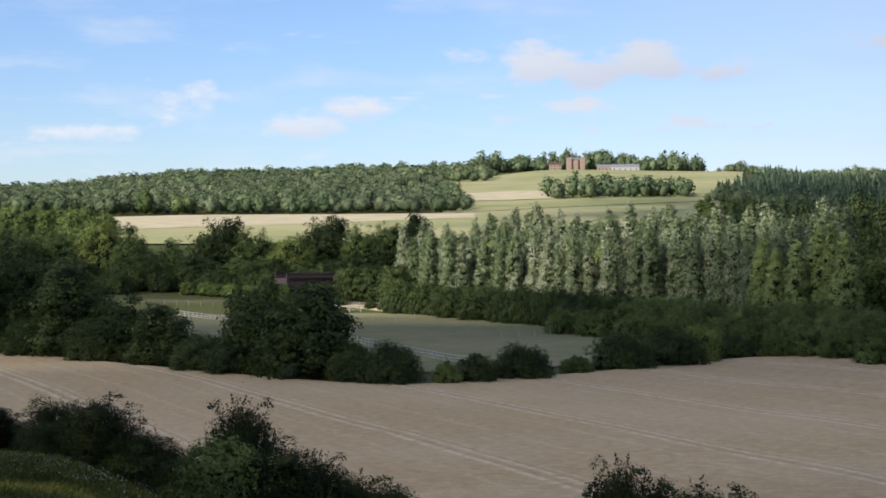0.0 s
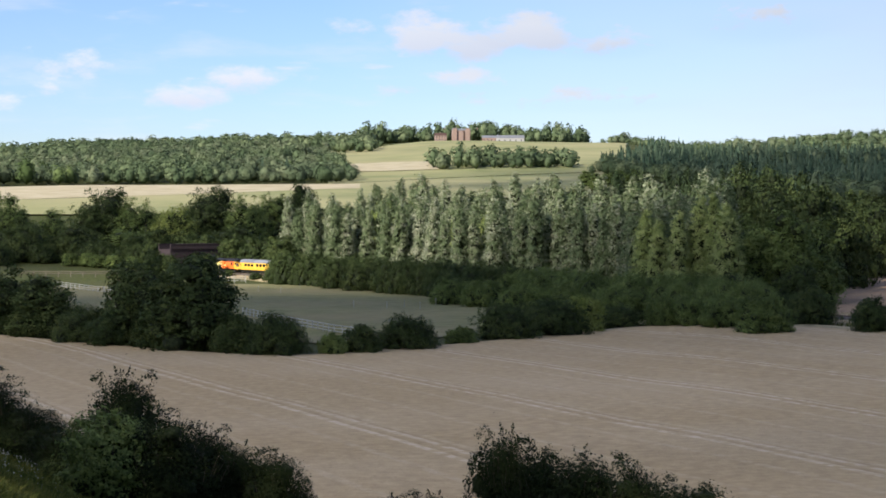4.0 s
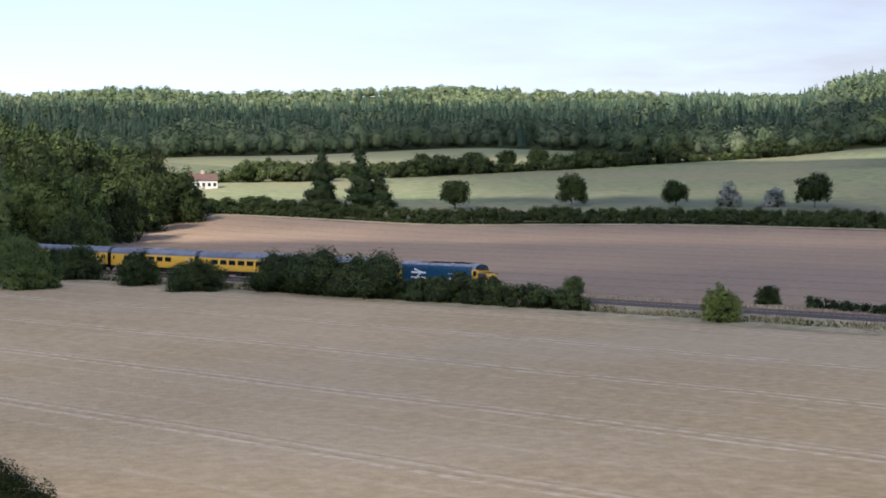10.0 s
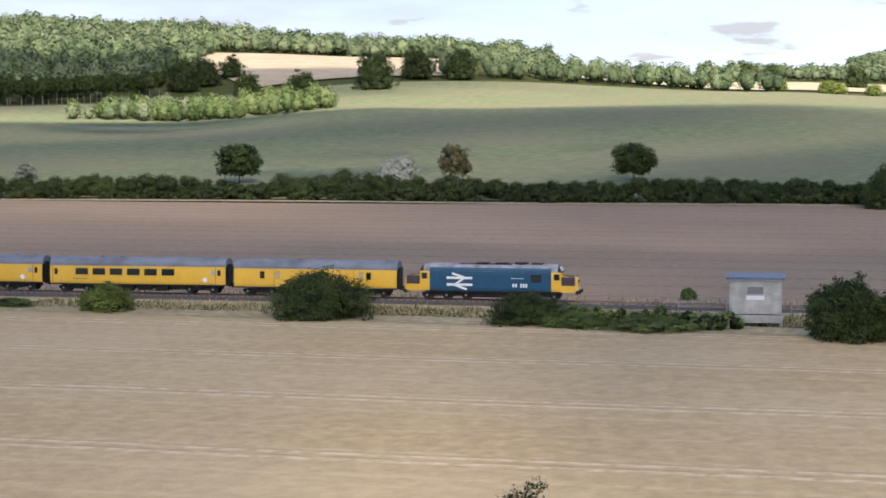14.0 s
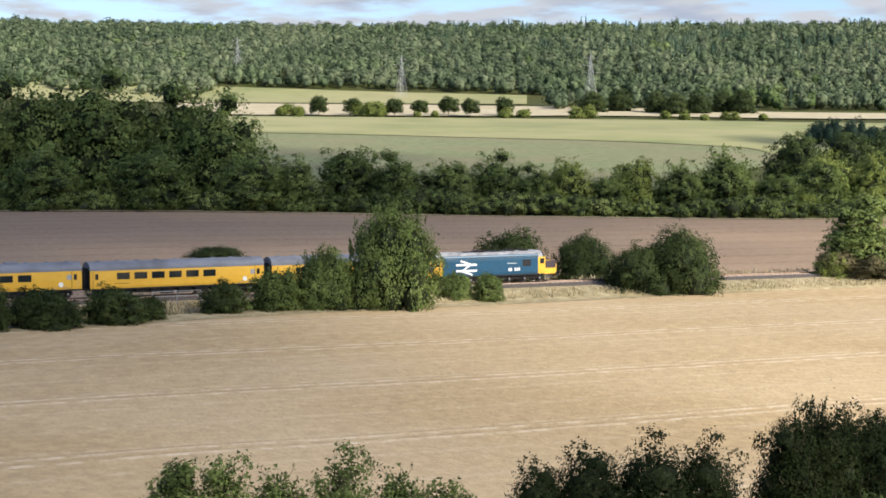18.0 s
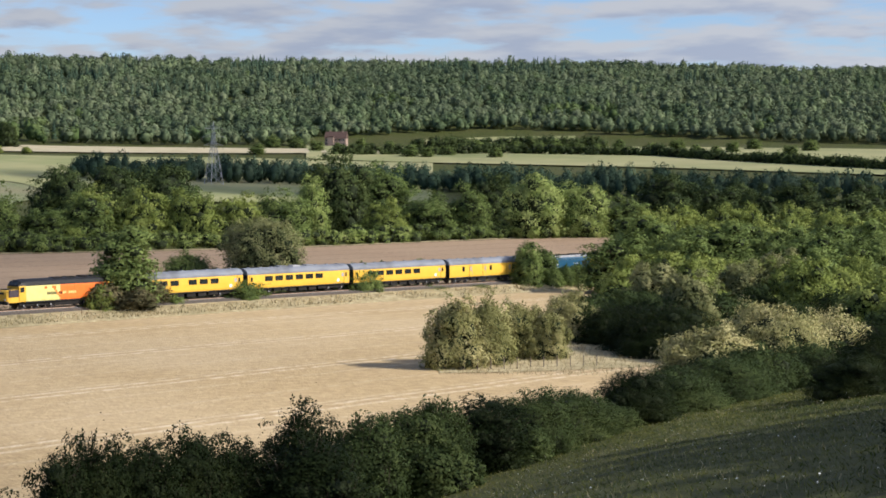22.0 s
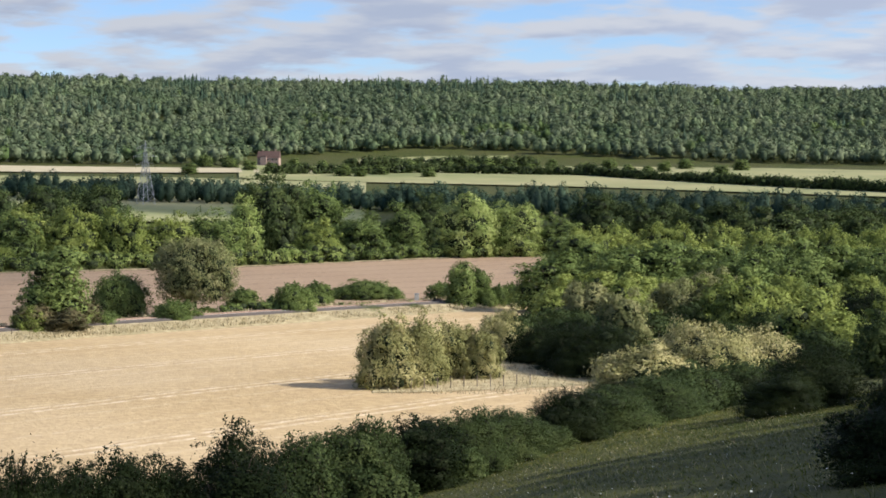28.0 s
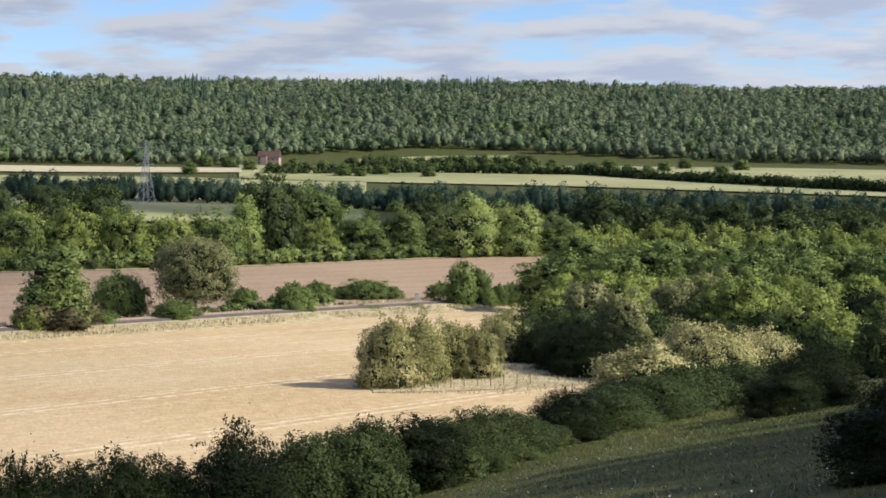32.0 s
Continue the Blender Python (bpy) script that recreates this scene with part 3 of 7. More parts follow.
# ---------------------------------------------------------------- foliage
def sphere_grid(n=7, m=5):
    th, ph = np.meshgrid(np.linspace(0, 2 * np.pi, n, endpoint=False), np.linspace(-np.pi / 2, np.pi / 2, m + 1), indexing="ij")
    v = np.stack([np.cos(ph) * np.cos(th), np.cos(ph) * np.sin(th), np.sin(ph)], 2).reshape(-1, 3)
    f = [(i * (m + 1) + j, ((i + 1) % n) * (m + 1) + j, ((i + 1) % n) * (m + 1) + j + 1, i * (m + 1) + j + 1) for i in range(n) for j in range(m)]
    return v, np.array(f)


LOW_V, LOW_F = sphere_grid(6, 3)


def leaf_pieces(pos, nor, size, rng, flat=0.8, corners=4):
    """Leaf clumps: one bent piece with three or four corners at each place."""
    n = len(pos)
    nor = nor + rng.normal(0, flat, (n, 3)) + (0, 0, 0.3)
    nor /= np.linalg.norm(nor, axis=1, keepdims=True) + 1e-9
    a = np.cross(nor, rng.normal(0, 1, (n, 3)))
    a /= np.linalg.norm(a, axis=1, keepdims=True) + 1e-9
    b = np.cross(nor, a)
    s = (size * rng.uniform(0.5, 1.4, n))[:, None]
    w = s * rng.uniform(0.5, 0.9, n)[:, None]
    if corners == 3:
        return np.stack([pos - a * s, pos + a * s * 0.55 - b * w, pos + a * s * 0.75 + b * w], 1).reshape(-1, 3)
    return np.stack([pos - a * s, pos - b * w + nor * s * 0.25, pos + a * s * 0.9, pos + b * w + nor * s * 0.2], 1).reshape(-1, 3)


def facing(v, nor):
    """Triangles of loose leaves, each turned to the side on which its mass lies open."""
    t = v.reshape(-1, 3, 3)
    back = (np.cross(t[:, 1] - t[:, 0], t[:, 2] - t[:, 0]) * nor).sum(1) < 0
    f = np.arange(len(v)).reshape(-1, 3)
    f[back] = f[back][:, ::-1]
    return f


def crown_mesh(name, lobes, n, size, material, seed, core=0.62, flat=0.42, ground=True, solid=0.7):
    """Leaves gathered into sprays, sprays into lobes, over an inner mass coloured dark for the shade inside."""
    rng = np.random.default_rng(seed)
    lobes = np.asarray(lobes, float)
    area = (lobes[:, 3] * lobes[:, 4] + lobes[:, 4] * lobes[:, 5] + lobes[:, 3] * lobes[:, 5])
    m = max(8, n // 14)
    k = rng.choice(len(lobes), m * 2, p=area / area.sum())
    d = unit(rng.normal(0, 1, (len(k), 3)) + (0, 0, 0.25))
    c, r = lobes[k, :3], lobes[k, 3:]
    p = c + d * r * rng.uniform(0.80, 1.06, (len(k), 1))
    inside = np.zeros(len(p), bool)
    for q in lobes:
        inside |= (((p - q[:3]) / q[3:]) ** 2).sum(1) < 0.55
    if ground:
        inside |= p[:, 2] < 0.05
    p, d, r, c = (q[~inside][:m] for q in (p, d, r, c))
    spread = np.maximum(r.mean(1) * rng.uniform(0.09, 0.22, len(p)), size * 1.7)
    j = rng.choice(len(p), n, p=spread ** 1.4 / (spread ** 1.4).sum())
    off = rng.normal(0, 1, (n, 3)) * (1, 1, 0.7)
    pos = p[j] + off * spread[j][:, None]
    if ground:
        pos[:, 2] = np.maximum(pos[:, 2], 0.03 + rng.uniform(0, size, n))
    v = leaf_pieces(pos, d[j] * 0.9 + off * 0.3, size, rng, flat, 3)
    middle, reach = lobes[:, :3].mean(0), np.abs(lobes[:, :3] - lobes[:, :3].mean(0)).max(0) + 0.5
    nor = unit(0.75 * unit((pos - c[j]) / r[j]) + 0.35 * (pos - middle) / reach + 0.28 * unit(off) + (0, 0, 0.12))
    f = facing(v, nor)
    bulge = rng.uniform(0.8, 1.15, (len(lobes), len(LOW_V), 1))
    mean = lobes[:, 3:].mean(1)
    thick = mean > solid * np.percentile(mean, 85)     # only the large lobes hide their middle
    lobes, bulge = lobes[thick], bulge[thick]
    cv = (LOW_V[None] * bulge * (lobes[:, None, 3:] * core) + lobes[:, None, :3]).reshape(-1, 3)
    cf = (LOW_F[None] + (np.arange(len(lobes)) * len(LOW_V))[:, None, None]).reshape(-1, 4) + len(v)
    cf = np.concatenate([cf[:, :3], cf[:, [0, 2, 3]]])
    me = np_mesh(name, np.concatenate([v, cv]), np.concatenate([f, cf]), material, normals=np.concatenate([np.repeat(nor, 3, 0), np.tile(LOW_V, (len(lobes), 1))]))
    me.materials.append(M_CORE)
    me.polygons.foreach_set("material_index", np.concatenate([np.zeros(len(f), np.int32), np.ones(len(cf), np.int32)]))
    return me


def round_lobes(rng, h, w, base, count):
    """Lobes heaped into an uneven crown: bushes as domes on the ground, trees as rounded heads."""
    dome = base < 0.35
    A, C = w / 2, h if dome else (h - base) / 2
    z0 = 0.0 if dome else base + C
    side = [rng.uniform(0.82, 1.1) for _ in range(7)]
    out = [(0, 0, z0 + (C * 0.3 if dome else 0), A * 0.62, A * 0.62, C * (0.5 if dome else 0.62))]
    for k in range(count + count):
        big = k < count
        u = (k + 0.5) / count if big else rng.random()
        zd = 0.04 + 0.95 * u if dome else -0.78 + 1.76 * u
        a = k * 2.39996 + rng.uniform(-0.5, 0.5)
        rho = math.sqrt(max(0.0, 1 - zd * zd)) ** (0.8 if zd > 0 else 0.4)
        r = A * (rng.uniform(0.24, 0.44) if big else rng.uniform(0.10, 0.2))
        rz = min(r * rng.uniform(0.75, 1.1), C * 0.42)
        q = (rng.uniform(0.72, 1.0) if big else rng.uniform(0.95, 1.12)) * side[int(a * 7 / 6.2832) % 7]
        out.append((math.cos(a) * rho * (A - r) * q, math.sin(a) * rho * (A - r) * q, max(z0 + zd * (C - rz) * min(q, 1.06), rz * 0.4), r, r, rz))
    return out


def shoots_mesh(rng, h, w, count, leaf, material):
    """Ragged upright shoots: thin stems set with small leaves."""
    g = np.random.default_rng(rng.randrange(9999))
    pos, nor, stems = [], [], bmesh.new()
    for k in range(count):
        a, q = rng.uniform(0, 6.283), rng.uniform(0.0, 0.42) * w
        p = Vector((math.cos(a) * q, math.sin(a) * q, h * (0.78 - 0.55 * (q / w) ** 1.2 * 2)))
        d = Vector((math.cos(a) * rng.uniform(0.1, 0.7), math.sin(a) * rng.uniform(0.1, 0.7), 1.0)).normalized()
        ln = h * rng.uniform(0.08, 0.2)
        rod(stems, p, p + d * ln, 0.012, 0.004, 3)
        for j in range(20):
            o = p + d * ln * (j / 19) + Vector((rng.uniform(-1, 1), rng.uniform(-1, 1), rng.uniform(-1, 1))) * (0.24 - 0.009 * j)
            pos.append(o)
            nor.append((rng.uniform(-1, 1), rng.uniform(-1, 1), rng.uniform(0, 1)))
    v = leaf_pieces(np.array(pos), np.array(nor), leaf * 1.25, g, 0.8, 3)
    return np_mesh("shoots", v, np.arange(len(v)).reshape(-1, 3), material), stems


def trunk_mesh(h, r, rng, limbs=4, spread=2.0, base=0.3):
    bm = bmesh.new()
    rod(bm, (0, 0, -0.4), (0.1, 0.05, h * 0.55), r, r * 0.6, 7)
    for k in range(limbs):
        a = k * 6.283 / limbs + rng.uniform(-0.4, 0.4)
        rod(bm, (0.05, 0.02, h * (base + 0.08 * k)), (math.cos(a) * spread, math.sin(a) * spread, h * (0.6 + 0.08 * k)), r * 0.45, r * 0.15, 5)
    return bm


TREES = {}
KINDS = {
    # name: height, width, crown base, lobes, clumps, clump size, leaves, trunk, label, category
    "oak": (14, 13, 0.2, 24, 4400, 0.29, M_LEAF_DARK, 0.4, "dark green broadleaf tree with a dense crown", "tree"),
    "ash": (14, 10, 0.1, 20, 4200, 0.26, M_LEAF, 0.3, "mid green broadleaf tree with an uneven crown", "tree"),
    "maple": (9, 9, 0.0, 18, 4200, 0.20, M_LEAF_WARM, 0.2, "yellow-green field maple with sunlit outer leaves", "tree"),
    "lime_tree": (12, 10, 0.1, 20, 6500, 0.19, M_LEAF_LIME, 0.3, "fresh lime green tree with a full crown", "tree"),
    "poplar": (24, 7.5, 1.0, 26, 6400, 0.225, M_LEAF_SILVER, 0.3, "tall grey-green poplar with silvery fluttering leaves", "tree"),
    "golden_poplar": (24, 8, 0.5, 26, 7000, 0.22, M_LEAF_GOLD, 0.3, "tall yellow-green poplar at the edge of the stand", "tree"),
    "woodland_tree": (16, 9, 4.2, 15, 3600, 0.30, M_LEAF_DARK, 0.17, "tall tree with a pale bare trunk at the wood's edge", "tree"),
    "willow": (11, 9, 0.4, 20, 6000, 0.18, M_LEAF_WILLOW, 0.3, "grey-green willow with drooping sprays", "tree"),
    "pine": (14, 7, 0.6, 16, 5200, 0.30, M_NEEDLE, 0.25, "dark evergreen tree with a ragged top", "tree"),
    "small_tree": (8, 7, 0.4, 15, 2800, 0.24, M_LEAF_DARK, 0.18, "small dark round-headed tree in the hedgerow", "tree"),
    "whitebeam": (6, 6, 0.3, 13, 2400, 0.20, M_LEAF_PALE, 0.14, "pale grey-white bush in the hedgerow", "bush"),
    "rusty_tree": (7, 6, 0.6, 13, 2400, 0.20, M_LEAF_RUST, 0.14, "rust-brown small tree in the hedgerow", "tree"),
    "shrub": (4.5, 6, 0.0, 18, 4600, 0.108, M_LEAF, 0.1, "rounded green shrub beside the railway", "bush"),
    "dark_shrub": (4.5, 6, 0.0, 18, 4600, 0.108, M_LEAF_DARK, 0.1, "rounded dark green shrub beside the field", "bush"),
    "warm_shrub": (4.5, 6, 0.0, 18, 4600, 0.108, M_LEAF_WARM, 0.1, "rounded yellowish green shrub", "bush"),
    "hawthorn": (4.2, 3.6, 0.0, 18, 10500, 0.046, M_LEAF_HAW_SHADE, 0.09, "hawthorn bush with ragged shoots on the bank, leaves coloured dark for shade", "bush"),
    "golden_bramble": (3.6, 3.6, 0.0, 15, 6000, 0.066, M_LEAF, 0.06, "yellow-green bramble and dogwood thicket", "bush"),
    "willowherb": (4.2, 2.6, 0.0, 14, 6500, 0.052, M_LEAF, 0.05, "tall green sapling thicket with upright shoots", "bush"),
    "dogwood": (3.4, 3.4, 0.0, 18, 8500, 0.05, M_LEAF_DARK, 0.06, "dark green dogwood bush at the foot of the bank", "bush"),
    "bramble": (2.2, 3.6, 0.0, 14, 4500, 0.07, M_LEAF_DARK, 0.05, "low green bramble thicket on the bank", "bush"),
    "sallow": (6, 7, 0.1, 18, 7500, 0.105, M_LEAF_SALLOW, 0.12, "pale olive sallow bush standing in dry grass", "bush"),
}


def plant(kind, x, y, h=None, w=None, turn=None, label="", lift=0.0):
    """A tree or bush on the ground: built once in a few forms for near, middle and far, then copied."""
    H, W, base, lobes, n, size, leaves, tr, text, cat = KINDS[kind]
    n, size = int(n * 2.2), size * 0.88
    rng = random.Random(int(abs(x) * 10) * 7919 + int(abs(y) * 10))
    h, w = h or H * rng.uniform(0.85, 1.12), w or W * rng.uniform(0.85, 1.15)
    r = math.hypot(x, y)
    far, broad = r > 360, w / W > 1.4
    if far:
        n, size = int(n * 0.6), size * 1.2
    if broad:
        n, lobes, H, W = int(n * 1.9), int(lobes * 1.5), H * 1.25, W * 1.75
    forms = TREES.setdefault((kind, far, broad), [])
    m = pose(x, y, land_z(x, y) - 0.1 + lift, 0, 0, turn if turn is not None else rng.uniform(0, 360))
    s = Matrix.Diagonal((w / W, w / W, h / H, 1))
    if len(forms) < 3:
        q = random.Random(len(forms) * 17 + len(kind) * 5 + 3 + broad)
        top = new(kind)
        if kind in ("poplar", "golden_poplar"):
            lo = []
            for k in range(lobes):               # upright sprays round a spindle, pointed at the top
                u = (k + 0.5) / lobes
                wide = W * 0.42 * (min(1.0, 0.45 + 2.2 * u) * (1 - u) ** 0.42)
                a = k * 2.4 + q.uniform(-0.5, 0.5)
                r = wide * q.uniform(0.42, 0.62) + 0.25
                lo.append((math.cos(a) * wide * 0.5, math.sin(a) * wide * 0.5, base + (H - base) * (0.04 + 0.93 * u), r, r, r * q.uniform(1.3, 1.9)))
        elif kind == "pine":
            lo = [(q.uniform(-1, 1) * 1.3 * (1.1 - k / lobes), q.uniform(-1, 1) * 1.3 * (1.1 - k / lobes), base + (H - base) * (k + 0.5) / lobes, *([W * 0.38 * (1.08 - k / lobes) * q.uniform(0.7, 1.15)] * 2), H / lobes * 0.8) for k in range(lobes)]
        else:
            lo = round_lobes(q, H, W, base, lobes)
        part("trunk", trunk_mesh(H * 0.8, tr, q, 4, W * 0.25), M_PALE_BARK if kind == "woodland_tree" else M_BARK, top)
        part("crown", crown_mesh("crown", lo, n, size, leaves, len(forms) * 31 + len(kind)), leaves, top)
        if not far and kind in ("hawthorn", "golden_bramble", "willowherb", "dogwood", "bramble", "sallow", "shrub", "dark_shrub", "warm_shrub"):
            sh, st = shoots_mesh(q, H, W, 60 if H < 4.3 else 46, size * 0.95, leaves)
            spray = part("shoot_spray", sh, leaves, top)
            spray["kind"] = "stuff"
            part("twig", st, M_BARK, spray)["kind"] = "stuff"
        top.matrix_basis = m @ s
        tagged(top, label or text, cat, kind.replace("_", " ") + "s of the valley")
        forms.append((top, (w / W, w / W, h / H)))
        return top
    src, s0 = forms[rng.randrange(3)]
    made = copy_thing(src, m @ Matrix.Diagonal((w / W / s0[0], w / W / s0[1], h / H / s0[2], 1)))
    if label:
        made["label"] = label
    elif made["label"] != text:
        made["label"] = text
    return made


def plant_at(kind, az, r, *a, **k):
    return plant(kind, *polar(az, r), *a, **k)


def hedge(path, h, w, label, leaves=None, density=42, size=0.24, name="hedge", seed=1, wave=0.35, step=None):
    """A clipped or overgrown hedge: lobes along a line of (bearing, range)."""
    density, size = density * (3.3 if density > 30 else 2.2), size * 0.85
    rng = random.Random(seed)
    xy = np.array([polar(*p) for p in path])
    s = np.concatenate([[0], np.cumsum(np.hypot(*np.diff(xy, axis=0).T))])
    step = step or w * 0.36
    u = np.arange(0, s[-1], step)
    x, y = np.interp(u, s, xy[:, 0]), np.interp(u, s, xy[:, 1])
    cx, cy = float(x.mean()), float(y.mean())
    cz = land_z(cx, cy)
    lobes = []
    for i in range(len(u)):
        hh = h * (1 + wave * (noise.noise(Vector((u[i] / (5 * w), seed, 0))) * 1.4 + rng.uniform(-0.35, 0.35)))
        for q in (0.28, 0.52, 0.76):
            ww = min(w * 0.5, hh * 0.42) * rng.uniform(0.8, 1.1) * (1.2 - 0.5 * q)
            lobes.append((x[i] - cx + rng.uniform(-0.4, 0.4) * w * (1.2 - q), y[i] - cy + rng.uniform(-0.4, 0.4) * w * (1.2 - q), land_z(x[i], y[i]) - cz + hh * (q + rng.uniform(-0.1, 0.1)), ww * 1.15, ww * 1.15, ww * rng.uniform(0.7, 1.1)))
    lv = leaves or M_LEAF
    top = new(name)
    top.location = (cx, cy, cz)
    per = 3 * max(4, int(9 / step))
    for k in range(0, len(lobes), per):              # grown in lengths
        some = lobes[k:k + per]
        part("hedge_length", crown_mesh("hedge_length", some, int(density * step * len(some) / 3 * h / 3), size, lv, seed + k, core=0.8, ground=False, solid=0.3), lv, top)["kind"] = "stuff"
    return tagged(top, label, "hedge", "hedges of the valley")


# far woodland: whole tracts of trees, too many to count
def unit_tree(seed, conifer, leaves, size):
    """One tree of unit height: sprays over rounded masses, or over the tiers of a spire."""
    rng = np.random.default_rng(seed)
    if conifer:
        n, m = 5, 3
        th = np.linspace(0, 2 * np.pi, n, endpoint=False)
        t = np.linspace(0, 1, m + 1)
        rr = 0.2 * (1.02 - t)[None] * rng.uniform(0.8, 1.15, (n, m + 1))
        cv = np.stack([np.cos(th)[:, None] * rr, np.sin(th)[:, None] * rr, np.tile(0.06 + 0.9 * t, (n, 1))], 2).reshape(-1, 3)
        k = m + 1
        cf = np.array([(i * k + j, ((i + 1) % n) * k + j, ((i + 1) % n) * k + j + 1, i * k + j + 1) for i in range(n) for j in range(m)])
        cn = unit(cv * (1, 1, 0) + (0, 0, 0.08))
        u = 1 - np.sqrt(rng.uniform(0, 1, leaves))
        tier = (u * 6.0 + rng.uniform(-0.15, 0.15, leaves)) % 1
        a = rng.uniform(0, 6.283, leaves)
        rad = 0.27 * (1.04 - u) ** 0.85 * (1.12 - 0.4 * tier) * rng.uniform(0.75, 1.12, leaves)
        p = np.stack([np.cos(a) * rad, np.sin(a) * rad, 0.06 + 0.94 * u], 1)
        nor = unit(np.stack([np.cos(a), np.sin(a), np.full(leaves, 0.45)], 1) + rng.normal(0, 0.2, (leaves, 3)))
    else:
        lobes = 9
        c = [(0, 0, 0.45, 0.30, 0.30, 0.42)]
        for k in range(lobes):
            a, w = k * 2.4 + rng.uniform(-0.5, 0.5), (k + 0.5) / lobes
            zd = -0.72 + 1.65 * w
            q = rng.uniform(0.2, 0.34) * math.sqrt(max(0.03, 1 - zd * zd))
            r = rng.uniform(0.11, 0.21)
            c.append((math.cos(a) * q, math.sin(a) * q, 0.5 + 0.38 * zd, r * 1.1, r * 1.1, r * rng.uniform(0.75, 1.05)))
        c = np.array(c)
        cv = LOW_V * rng.uniform(0.78, 1.0, (len(LOW_V), 1)) * c[0, 3:] + c[0, :3]
        cf, cn = LOW_F, LOW_V
        k = rng.choice(len(c), leaves * 3, p=c[:, 3] ** 1.6 / (c[:, 3] ** 1.6).sum())
        d = unit(rng.normal(0, 1, (leaves * 3, 3)) + (0, 0, 0.35))
        p = c[k, :3] + d * c[k, 3:] * rng.uniform(0.85, 1.1, (leaves * 3, 1))
        hid = np.zeros(len(p), bool)
        for q in c:
            hid |= (((p - q[:3]) / q[3:]) ** 2).sum(1) < 0.6
        p, d = p[~hid][:leaves], d[~hid][:leaves]
        nor = unit(0.6 * d + 0.9 * (p - (0, 0, 0.40)) / 0.4 + rng.normal(0, 0.2, p.shape))
    s = leaf_pieces(p, nor * 2.0, size, rng, 0.45, 3)
    f = facing(s, nor)
    cf = np.concatenate([cf[:, :3], cf[:, [0, 2, 3]]]) + len(s)
    return np.concatenate([s, cv]), np.concatenate([f, cf]), np.concatenate([np.repeat(nor, 3, 0), cn])


UNITS = ([unit_tree(k, False, 95, 0.080) for k in range(8)] + [unit_tree(k + 50, True, 66, 0.070) for k in range(4)],
         [unit_tree(k, False, 180, 0.058) for k in range(8)] + [unit_tree(k + 50, True, 110, 0.056) for k in range(4)],
         [unit_tree(k, False, 320, 0.046) for k in range(8)] + [unit_tree(k + 50, True, 190, 0.05) for k in range(4)])
WOOD_MATS = (M_FAR_LEAF, M_FAR_PALE, M_FAR_NEEDLE, M_FAR_WARM)


